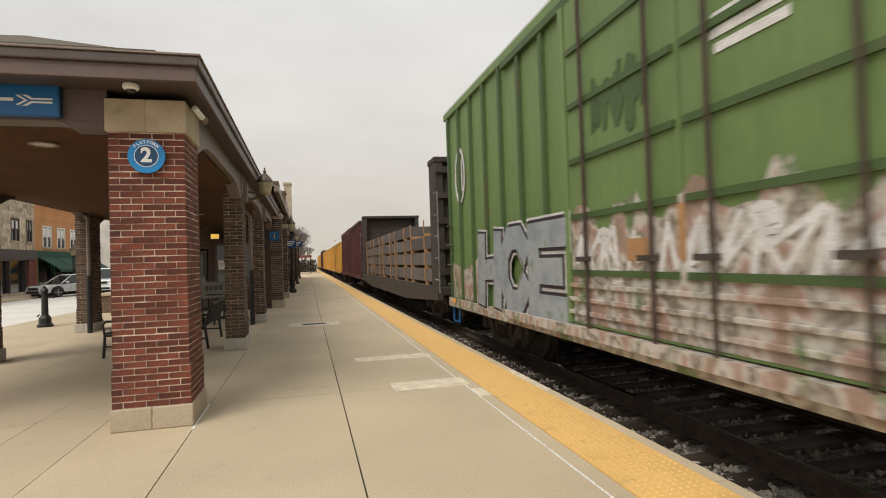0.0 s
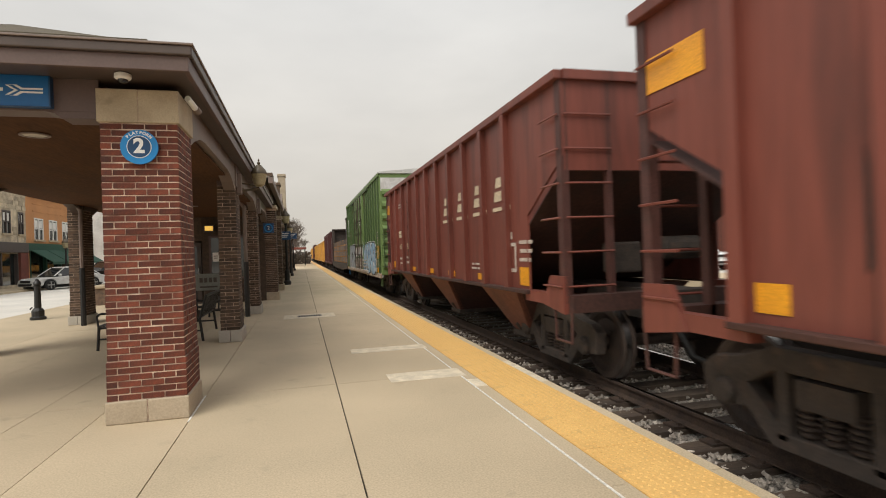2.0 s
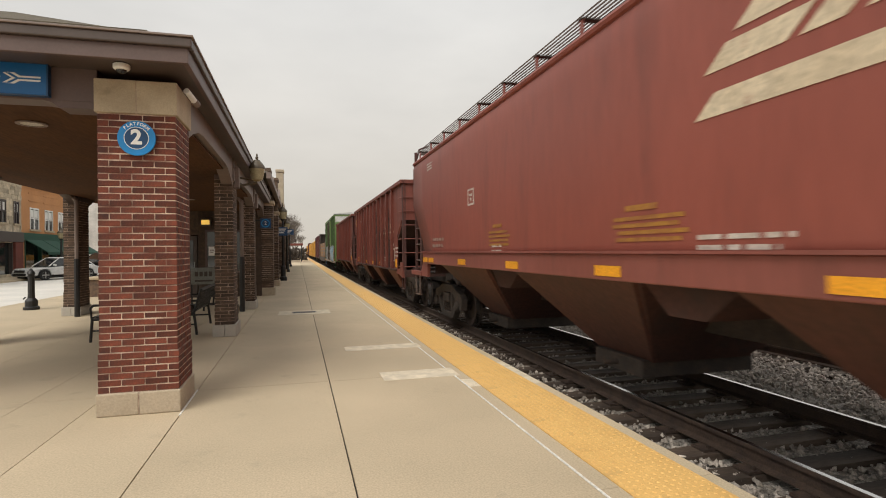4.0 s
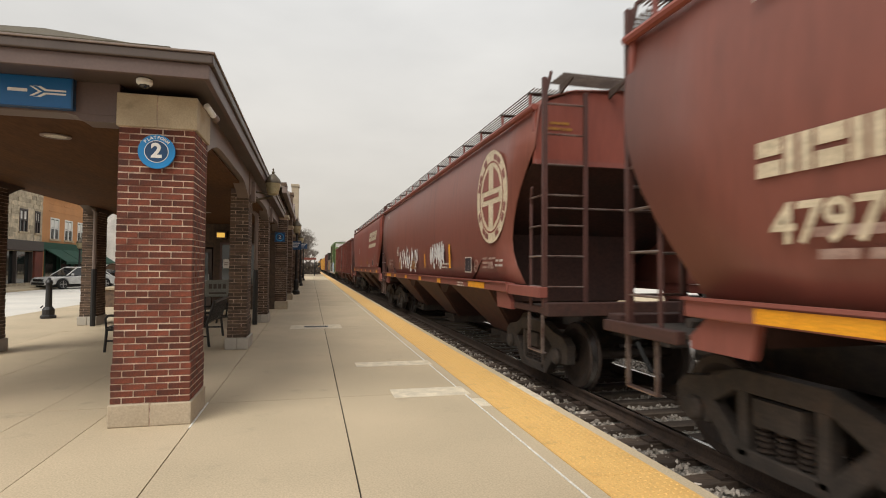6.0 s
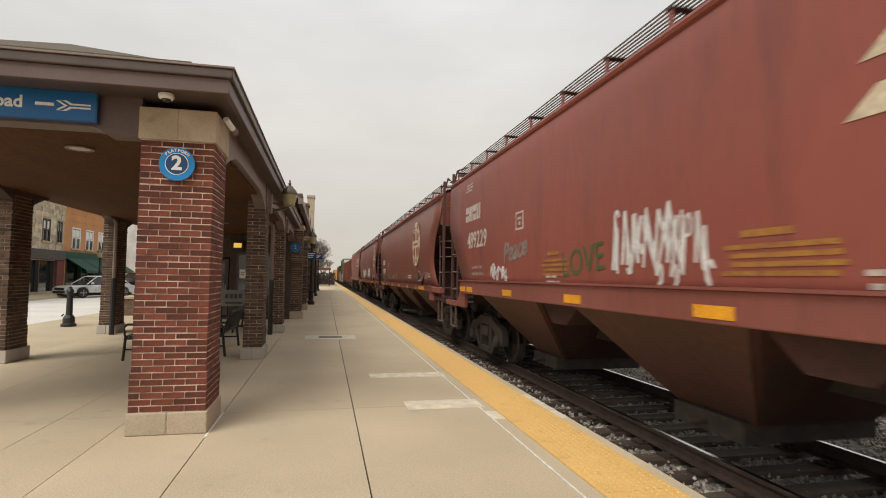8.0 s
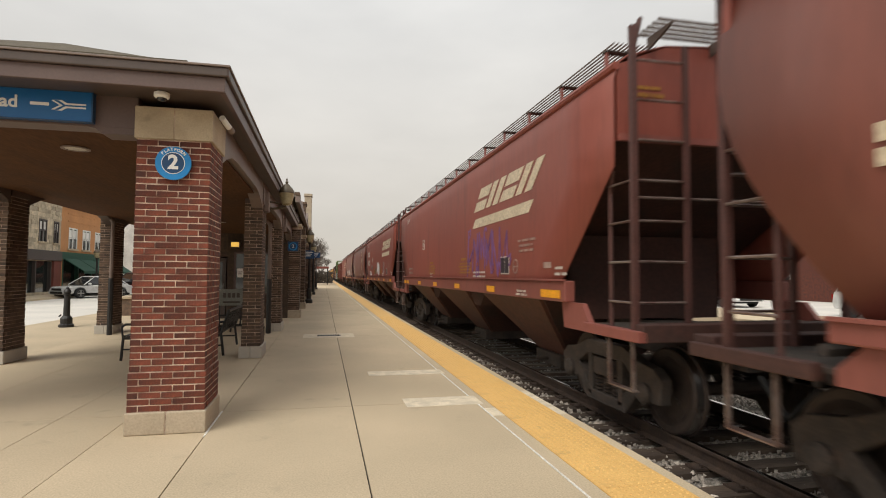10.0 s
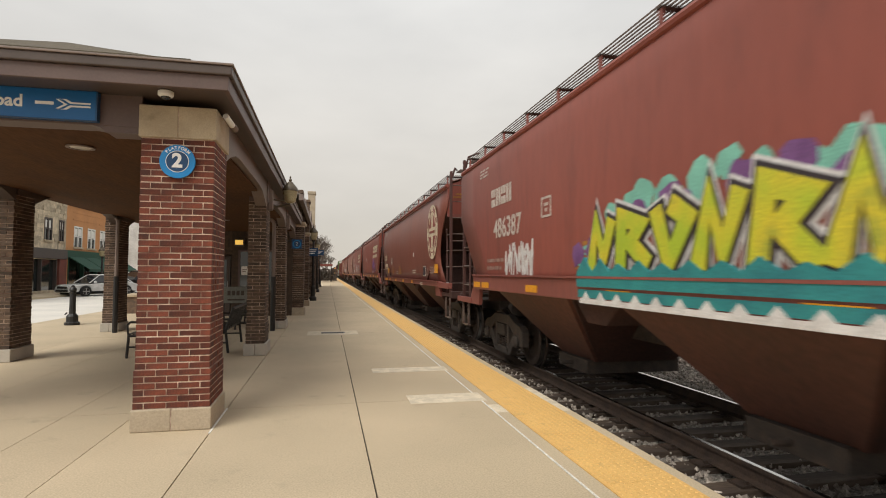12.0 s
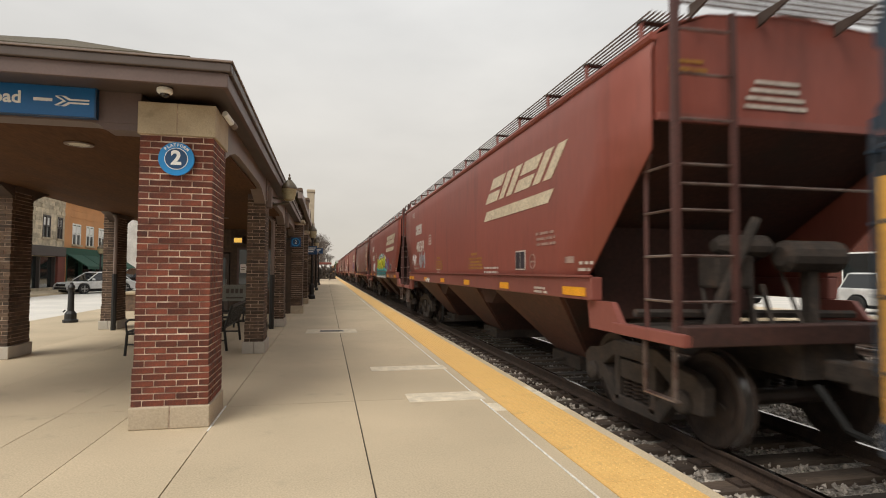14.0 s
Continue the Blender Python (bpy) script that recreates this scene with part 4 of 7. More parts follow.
def hanging_sign(x, y, z, w, h, round_mark):
    ob = thing("projecting_sign", "blue projecting platform sign on a bracket", "sign", at=pose(x, y, z))
    part("panel", Geo().box(-w / 2, w / 2, -0.03, 0.03, -h / 2, h / 2), NAVY, ob, bevel=0.004)
    part("arm", Geo().tube((-w / 2 - 0.35, 0, h / 2 - 0.06), (w / 2, 0, h / 2 - 0.06), 0.02), BLACK, ob)
    if round_mark:
        part("wall_arm", Geo().tube((0, 0, h / 2 - 0.06), (0, 0.6, h / 2 - 0.06), 0.02), BLACK, ob)
        part("round_mark", Geo().lathe([(0.145, -0.036), (0.145, 0.036)], n=28), BLUE_LIGHT, ob, at=pose(0, 0, 0, 90))
        part("ring", Geo().lathe([(0.112, -0.04), (0.112, 0.04)], n=28), NAVY, ob, at=pose(0, 0, 0, 90))
        letters("numeral", "2", 0.17, WHITE, ob, pose(0, -0.044, 0, 90))
    else:
        for k in range(3):
            part("print_bar", Geo().box(-w * 0.36, w * (0.36 - 0.1 * k), -0.036, -0.03, h * (0.22 - 0.22 * k), h * (0.32 - 0.22 * k)), WHITE, ob)
    return ob


hanging_sign(-1.08, 20.1, 2.58, 0.36, 0.34, True)
hanging_sign(-0.76, 29.6, 2.64, 0.52, 0.44, False)
hanging_sign(-0.60, 38.0, 2.9, 0.7, 0.36, False)


def lamp_post(x, y, top):
    ob = thing("street_lamp", "bronze post lamp with a glass lantern and finial", "street lamp", "platform lamps", at=pose(x, y, 0))
    t = top
    part("base", Geo().lathe([(0.20, 0.0), (0.20, 0.18), (0.13, 0.25), (0.13, 0.75), (0.08, 0.85)], n=14), BLACK, ob)
    part("pole", Geo().lathe([(0.075, 0.85), (0.055, t - 1.0), (0.09, t - 0.96), (0.11, t - 0.90)], n=12), BLACK, ob)
    lan = part("lantern", Geo().lathe([(0.10, t - 0.90), (0.17, t - 0.84), (0.225, t - 0.62), (0.235, t - 0.50)], n=16), LAMP_GLASS, ob, "amber ribbed glass lantern", smooth=True)
    part("hood", Geo().lathe([(0.25, t - 0.50), (0.25, t - 0.46), (0.19, t - 0.36), (0.11, t - 0.27), (0.08, t - 0.22)], n=16), BRONZE, lan, smooth=True)
    part("finial", Geo().lathe([(0.03, t - 0.22), (0.05, t - 0.14), (0.02, t - 0.08), (0.03, t - 0.04), (0.004, t)], n=10), BRONZE, lan, smooth=True)
    return ob


lan = thing("bracket_lamp", "bronze lantern with amber glass on an eave bracket", "lamp", at=pose(-0.80, 12.0, 0))
part("arm", Geo().tube((-0.36, 0, 2.95), (0.0, 0, 3.02), 0.025).tube((-0.36, 0, 3.12), (0.0, 0, 3.06), 0.018), BRONZE, lan)
part("glass", Geo().lathe([(0.06, 3.05), (0.115, 3.09), (0.150, 3.24), (0.157, 3.31)], n=16), LAMP_GLASS, lan, "amber ribbed glass lantern", smooth=True)
part("hood", Geo().lathe([(0.168, 3.31), (0.168, 3.34), (0.13, 3.41), (0.075, 3.47), (0.055, 3.50)], n=16), BRONZE, lan, smooth=True)
part("finial", Geo().lathe([(0.02, 3.50), (0.034, 3.55), (0.014, 3.58), (0.02, 3.61), (0.003, 3.64)], n=10), BRONZE, lan, smooth=True)
lamp_post(-0.77, 30.9, 4.25)
lamp_post(-0.80, 44.0, 4.25)
lamp_post(-0.80, 60.0, 4.25)
lamp_post(-9.2, 26.0, 4.0)
lamp_post(-16.5, 45.0, 3.6)
lamp_post(-9.3, 40.0, 4.0)

planter = thing("brick_planter", "low brown brick planter with a stone coping", "planter", at=pose(-6.0, 23.0, 0))
part("wall", Geo().box(-1.45, 1.6, -0.6, 0.6, 0.0, 0.62), BRICK_BROWN, planter)
part("coping", Geo().box(-1.51, 1.66, -0.66, 0.66, 0.62, 0.72), STONE, planter, bevel=0.02)


# ---- shops across the street ----
FX = -19.0


def sash(parent, y, z, w, h, frame_mat):
    win = part("window", Geo().box(FX - 0.06, FX - 0.04, y, y + w, z, z + h), GLASS, parent)
    part("window_frame", Geo().box(FX - 0.05, FX + 0.03, y, y + 0.09, z, z + h).box(FX - 0.05, FX + 0.03, y + w - 0.09, y + w, z, z + h).box(FX - 0.05, FX + 0.03, y + 0.09, y + w - 0.09, z + h - 0.1, z + h)
         .box(FX - 0.05, FX + 0.02, y + 0.09, y + w - 0.09, z + h * 0.48, z + h * 0.53).box(FX - 0.05, FX + 0.02, y + w / 2 - 0.07, y + w / 2 + 0.07, z, z + h), frame_mat, win)
    part("blind", Geo().box(FX - 0.045, FX - 0.035, y + 0.09, y + w - 0.09, z + h * 0.55, z + h * 0.9), WHITE, win)
    part("sill", Geo().box(FX - 0.05, FX + 0.12, y - 0.1, y + w + 0.1, z - 0.14, z), STONE, win)


def shell(parent, y0, y1, z1, mat, holes):
    """A street front with real openings, a back and sides. holes: (y, z, w, h)."""
    g = Geo()
    cuts = sorted({y0, y1} | {h[0] for h in holes} | {h[0] + h[2] for h in holes})
    for a, b in zip(cuts, cuts[1:]):
        stack = sorted((h[1], h[1] + h[3]) for h in holes if h[0] <= a + 1e-6 and h[0] + h[2] >= b - 1e-6)
        z = -0.05
        for p, q in stack + [(z1, z1)]:
            if p > z:
                g.box(FX - 0.3, FX, a, b, z, p)
            z = max(z, q)
    g.box(FX - 9, FX - 8.7, y0, y1, -0.05, z1).box(FX - 8.7, FX - 0.3, y0, y0 + 0.3, -0.05, z1).box(FX - 8.7, FX - 0.3, y1 - 0.3, y1, -0.05, z1).box(FX - 8.7, FX - 0.3, y0 + 0.3, y1 - 0.3, z1 - 0.6, z1 - 0.4)
    part("wall", g, mat, parent)


stone_shop = thing("stone_shop", "two-storey grey limestone shop with dark shopfront", "building")
holes = [(y, 3.75, 1.1, 1.55) for y in (29.0, 32.0, 35.0, 38.4, 41.9)] + [(44.0, 3.75, 0.75, 1.55)]
shell(stone_shop, 28.0, 45.1, 9.0, STONE_FACE, holes + [(28.6, 0.25, 15.2, 2.15)])
for y, z, w, h in holes:
    sash(stone_shop, y, z, w, h, SHOPFRONT)
blocks = Geo()
for k in range(19):
    z, y = 3.35 + k * 0.3, 28.0
    while y < 45.0:
        l = min(rnd.uniform(0.35, 0.9), 45.08 - y)
        if not any(h[0] - 0.1 < y + l and y < h[0] + h[2] + 0.1 and h[1] - 0.2 < z + 0.28 and z < h[1] + h[3] + 0.05 for h in holes):
            blocks.box(FX, FX + rnd.uniform(0.01, 0.05), y + 0.012, y + l - 0.012, z, z + 0.285)
        y += l
tagged(part("stone_facing", blocks, STONE_FACE, stone_shop), kind="stuff")
part("shop_fascia", Geo().box(FX, FX + 0.25, 28.0, 44.9, 2.45, 3.15), SHOPFRONT, stone_shop, "dark brown shop fascia", bevel=0.03)
part("shop_window", Geo().box(FX - 0.2, FX - 0.18, 28.6, 43.8, 0.25, 2.4), GLASS, stone_shop)
for y in (28.6, 31.5, 34.5, 37.5, 40.2, 41.6, 43.7):
    part("mullion", Geo().box(FX - 0.18, FX + 0.03, y, y + 0.12, 0.25, 2.4), SHOPFRONT, stone_shop)
part("pier", Geo().box(FX, FX + 0.15, 43.9, 45.0, 0.0, 2.45), RED_PIER, stone_shop, "red painted pier")

brick_shop = thing("brick_shop", "two-storey orange brick shop with green awnings", "building")
holes = [(46.35 + i * 2.42, 3.45, 1.45, 1.6) for i in range(4)]
shell(brick_shop, 45.1, 56.0, 6.6, ORANGE_BRICK, holes + [(45.6, 0.25, 10.0, 2.35)])
for y, z, w, h in holes:
    sash(brick_shop, y, z, w, h, WHITE)
    part("brick_panel", Geo().box(FX, FX + 0.03, y - 0.2, y + w + 0.2, 5.5, 5.58).box(FX, FX + 0.03, y - 0.2, y + w + 0.2, 6.05, 6.13), ORANGE_BRICK, brick_shop)
part("cornice", Geo().box(FX - 0.3, FX + 0.2, 45.1, 56.0, 6.6, 6.78), STONE, brick_shop, bevel=0.03)
part("shop_fascia", Geo().box(FX, FX + 0.15, 45.1, 56.0, 2.65, 3.15), AWNING, brick_shop)
part("shop_window", Geo().box(FX - 0.25, FX - 0.22, 45.6, 55.6, 0.25, 2.6), GLASS, brick_shop)
for i in range(4):
    y = 45.5 + i * 2.6
    part("awning", Geo().prism([(FX + 0.02, 2.75), (FX + 1.5, 1.75), (FX + 1.5, 1.55), (FX + 1.46, 1.55), (FX + 1.46, 1.72), (FX + 0.02, 2.65)], "y", y, y + 2.45), AWNING, brick_shop, "green canvas awning")
    part("mullion", Geo().box(FX - 0.22, FX + 0.03, y, y + 0.15, 0.25, 2.65), AWNING, brick_shop)

pale_house = thing("pale_building", "pale rendered commercial building further down the street", "building")
holes = [(66.0 + i * 4.0, z, 1.8, 2.0) for i in range(8) for z in (3.6, 7.0)]
shell(pale_house, 62.2, 100, 11.0, RENDER, holes)
for y, z, w, h in holes:
    sash(pale_house, y, z, w, h, WHITE)
part("shop_sign", Geo().box(FX, FX + 0.3, 64, 80, 2.3, 3.1), WHITE, pale_house)
for i in range(10):
    part("sign_bar", Geo().box(FX + 0.3, FX + 0.32, 65 + i * 1.4, 65.8 + i * 1.4, 2.45, 2.95), RED_PIER, pale_house)


# ---- road vehicles ----
def road_car(name, label, category, paint, length, width, roof_z, suv, at):
    """A car that faces -y, with its origin on the road under its middle."""
    ob = thing(name, label, category, at=at)
    L, W2 = length / 2, width / 2
    bz, belt = (0.34, 1.02) if suv else (0.24, 0.86)
    hood = belt + (0.02 if suv else -0.08)
    wb = length * 0.295
    side = [(-L, bz + 0.1), (-L + 0.08, hood - 0.18), (-L + 0.25, hood - 0.03), (-L + length * 0.27, hood + 0.03), (L - (0.10 if suv else 0.75), belt + 0.08), (L - 0.04, belt - 0.12), (L, bz + 0.25), (L - 0.1, bz)]
    wr = 0.385 if suv else 0.33

    def arch(y):
        return [(y + (wr + 0.07) * math.cos(a), wr + (wr + 0.07) * math.sin(a)) for a in (math.pi * k / 8 for k in range(9)) if wr + (wr + 0.07) * math.sin(a) > bz]
    low = [(L - 0.1, bz)] + arch(wb) + arch(-wb) + [(-L + 0.12, bz)]
    poly = side[:-1] + low
    g = Geo()
    rows = ((-1.0, 0.93), (-0.90, 1.0), (0.90, 1.0), (1.0, 0.93))
    n = len(poly)
    for s, k in rows:
        g.v += [(s * W2, y * (0.985 if k < 1 else 1.0), z if k == 1 else (z - 0.03 if z > belt - 0.2 else z)) for y, z in poly]
    for j in range(3):
        g.f += [(j * n + i, j * n + (i + 1) % n, (j + 1) * n + (i + 1) % n, (j + 1) * n + i) for i in range(n)]
    g.f += [tuple(range(n - 1, -1, -1)), tuple(3 * n + i for i in range(n))]
    part("body", g, paint, ob, bevel=0.03)
    c0, c1, c2, c3 = (-L + length * 0.26, -L + length * 0.42, L - (0.42 if suv else 1.15), L - (0.10 if suv else 0.45))
    part("glasshouse", Geo().hull8([(-W2 + 0.06, c0, belt), (W2 - 0.06, c0, belt), (W2 - 0.06, c3, belt + 0.04), (-W2 + 0.06, c3, belt + 0.04)],
                                   [(-W2 + 0.24, c1, roof_z - 0.06), (W2 - 0.24, c1, roof_z - 0.06), (W2 - 0.24, c2, roof_z - 0.06), (-W2 + 0.24, c2, roof_z - 0.06)]), CAR_GLASS, ob, "dark car glass", bevel=0.03)
    part("roof", Geo().hull8([(-W2 + 0.22, c1 - 0.06, roof_z - 0.07), (W2 - 0.22, c1 - 0.06, roof_z - 0.07), (W2 - 0.22, c2 + 0.08, roof_z - 0.07), (-W2 + 0.22, c2 + 0.08, roof_z - 0.07)],
                             [(-W2 + 0.32, c1 + 0.12, roof_z), (W2 - 0.32, c1 + 0.12, roof_z), (W2 - 0.32, c2 - 0.1, roof_z), (-W2 + 0.32, c2 - 0.1, roof_z)]), paint, ob, bevel=0.02)
    for s in (-1, 1):
        xs, xt = s * (W2 - 0.055), s * (W2 - 0.235)
        for a, b in ((c0, c1), ((c0 + c3) / 2 - 0.15, (c1 + c2) / 2 - 0.1), (c3 - 0.06, c2 - 0.03)):
            part("pillar", Geo().tube((xs, a, belt), (xt, b, roof_z - 0.06), 0.035, 6), paint, ob)
        part("door_seam", Geo().box(s * W2 - 0.004, s * W2 + 0.004, (c0 + c3) / 2 - 0.12, (c0 + c3) / 2 - 0.105, bz + 0.15, belt - 0.05), TYRE, ob)
        part("mirror", Geo().box(s * W2 - 0.02 * s if s > 0 else s * W2 - 0.16, s * W2 + 0.16 if s > 0 else s * W2 + 0.02, c0 + 0.25, c0 + 0.37, belt, belt + 0.14), paint, ob, bevel=0.03)
        part("headlight", Geo().hull8([(s * (W2 - 0.5), -L + 0.02, hood - 0.24), (s * (W2 - 0.06), -L + 0.10, hood - 0.24), (s * (W2 - 0.03), -L + 0.42, hood - 0.20), (s * (W2 - 0.45), -L + 0.2, hood - 0.24)],
                                      [(s * (W2 - 0.5), -L + 0.06, hood - 0.11), (s * (W2 - 0.06), -L + 0.14, hood - 0.10), (s * (W2 - 0.03), -L + 0.46, hood - 0.09), (s * (W2 - 0.45), -L + 0.24, hood - 0.09)]), HEADLIGHT, ob)
        part("tail_light", Geo().box(min(s * (W2 - 0.3), s * (W2 - 0.02)), max(s * (W2 - 0.3), s * (W2 - 0.02)), L - 0.10, L + 0.01, belt - 0.25, belt - 0.05), RED_LENS, ob)
        for y in (-wb, wb):
            w = part("wheel", Geo().lathe([(wr - 0.04, s * W2 - 0.11), (wr, s * W2 - 0.09), (wr, s * W2 + 0.07), (wr - 0.04, s * W2 + 0.09)], n=24, axis="x"), TYRE, ob, at=pose(0, y, wr))
            part("rim", Geo().lathe([(wr * 0.66, s * W2 - 0.1), (wr * 0.66, s * (W2 + 0.093)), (wr * 0.5, s * (W2 + 0.075)), (0.06, s * (W2 + 0.085))], n=16, axis="x"), RIM, w)
            part("spokes", Geo().box(s * (W2 + 0.05), s * (W2 + 0.097), -wr * 0.62, wr * 0.62, -0.035, 0.035).box(s * (W2 + 0.05), s * (W2 + 0.097), -0.035, 0.035, -wr * 0.62, wr * 0.62), RIM, w)
    part("grille", Geo().box(-W2 + 0.42, W2 - 0.42, -L - 0.005, -L + 0.12, hood - 0.27, hood - 0.13), TYRE, ob)
    part("lower_intake", Geo().box(-W2 + 0.25, W2 - 0.25, -L - 0.012, -L + 0.1, bz + 0.06, bz + 0.20), TYRE, ob)
    part("underbody", Geo().box(-W2 + 0.2, W2 - 0.2, -L + 0.3, L - 0.3, bz - 0.1, bz + 0.05), TYRE, ob)
    return ob


sedan = road_car("sedan", "silver sedan parked at the far kerb", "car", PAINT_SILVER, 4.7, 1.8, 1.44, False, pose(-15.2, 41.0, -0.05, 0, 0, -38))
black_suv = road_car("parked_suv", "black sport utility car parked on the street", "car", PAINT_BLACK, 4.7, 1.9, 1.72, True, pose(-14.2, 46.4, -0.05, 0, 0, -42))
white_suv = road_car("white_suv", "white sport utility car driving down the street", "car", PAINT_WHITE, 4.82, 1.94, 1.76, True, pose(-12.9, 38, -0.05))
white_suv_wheels = [o for o in white_suv.children if o.name.startswith("wheel")]

# across the tracks
tagged(part("far_platform", Geo().box(15.5, 20, -60, 300, -0.6, 0.0), CONCRETE, label="concrete platform across the tracks"), kind="structure")
tagged(part("far_street", Geo().box(20, 34, -60, 300, -0.6, -0.12), ASPHALT, label="pale street across the tracks"), kind="structure")
for y, p, nm in ((9.0, PAINT_WHITE, "white"), (17.5, PAINT_SILVER, "silver"), (28.0, PAINT_WHITE, "white"), (2.0, PAINT_SILVER, "silver")):
    road_car("parked_van", nm + " car parked across the railway tracks", "car", p, 4.8, 1.9, 1.75, True, pose(23.0, y, -0.12))
block = thing("red_brick_block", "low red brick building across the tracks", "building")
part("wall", Geo().box(34, 44, -40, 120, -0.1, 4.6), BRICK, block)
part("parapet", Geo().box(33.8, 44.2, -40.2, 120.2, 4.6, 4.8), STONE, block)
for i in range(22):
    win = part("window", Geo().box(33.97, 34.0, -36 + i * 7, -33 + i * 7, 0.9, 2.9), GLASS, block)
    part("window_frame", Geo().box(33.95, 34.0, -36.1 + i * 7, -36 + i * 7, 0.8, 3.0).box(33.95, 34.0, -33 + i * 7, -32.9 + i * 7, 0.8, 3.0).box(33.95, 34.0, -36 + i * 7, -33 + i * 7, 2.9, 3.0), WHITE, win)


# ---- bare trees and far end of the platform ----
def bare_tree(x, y, h, seed):
    r = random.Random(seed)
    ob = thing("bare_tree", "leafless winter tree with fine grey twigs", "tree", "bare trees", at=pose(x, y, -0.3))
    trunk, twigs = Geo(), Geo()

    def grow(p, d, l, rad, level):
        q = p + d * l
        (trunk if level < 3 else twigs).tube(p, q, rad, 6 if level < 3 else 3, rad * 0.72)
        if level >= 6:
            return
        for _ in range(3 if level > 0 else 5):
            a = Vector((r.uniform(-1, 1), r.uniform(-1, 1), r.uniform(-0.15, 0.8)))
            grow(p + d * l * r.uniform(0.6, 1.0), (d * 0.75 + a * 0.75).normalized(), l * r.uniform(0.58, 0.8), rad * 0.6, level + 1)
    grow(Vector((0, 0, 0)), Vector((0.02, 0, 1)), h * 0.3, h * 0.022, 0)
    part("trunk", trunk, BARK, ob)
    part("crown", twigs, BARK, ob, "open crown of bare twigs")


bare_tree(-1.9, 92, 9.5, 1)
bare_tree(-3.6, 100, 12, 2)
bare_tree(-2.2, 112, 12, 3)
bare_tree(-6.5, 74, 9, 4)
bare_tree(-0.6, 125, 8, 7)
bare_tree(-4.4, 118, 13, 8)
bare_tree(26, 150, 12, 5)
far_shrubs = Geo()
shr = random.Random(21)
for k in range(700):
    px, pz = shr.uniform(-5.0, 1.7), shr.random() ** 1.3 * 2.1
    py, q = 104 + shr.uniform(-1.0, 1.0), shr.uniform(0.10, 0.24)
    far_shrubs.tube((px, py, pz), (px + shr.uniform(-0.3, 0.3), py + shr.uniform(-0.2, 0.2), pz + shr.uniform(0.1, 0.4)), q, 5, q * 0.3)
tagged(part("shrubs", far_shrubs, BARK, label="brown leafless shrubs past the platform end"), kind="stuff", category="shrubs")
bare_tree(30, 190, 13, 6)
shelter = thing("far_canopy", "small red-edged canopy at the end of the platform", "canopy", at=pose(-0.5, 90, 0))
part("roof", Geo().box(-2.2, 1.3, -3, 3, 2.55, 2.85), RED_PIER, shelter)
for x in (-2.0, 1.1):
    for y in (-2.6, 2.6):
        part("post", Geo().tube((x, y, 0), (x, y, 2.55), 0.06), BLACK, shelter)
for i, (x, y, w, l, h) in enumerate(((-8, 130, 7, 16, 6), (-9, 160, 9, 20, 8), (-24, 115, 10, 30, 10), (24, 170, 8, 30, 7))):
    ob = thing("far_house", "distant brick building past the platform end", "building", "far buildings", at=pose(x, y, -0.6))
    part("wall", Geo().box(-w / 2, w / 2, 0, l, 0, h), BRICK_BROWN if i % 2 else RENDER, ob)
    part("roof", Geo().prism([(-w / 2 - 0.3, h), (w / 2 + 0.3, h), (0, h + w * 0.3)], "y", -0.3, l + 0.3), ROOF, ob)
    for k in range(4):
        part("window", Geo().box(-w / 2 + 0.6 + k * w / 4.4, -w / 2 + 1.5 + k * w / 4.4, -0.03, 0.0, 1.2, 2.8), GLASS, ob)


# ---- freight cars: origin on the platform level at mid-length, +y to the front of the train ----
R_WHEEL = 0.457
axle_list = []


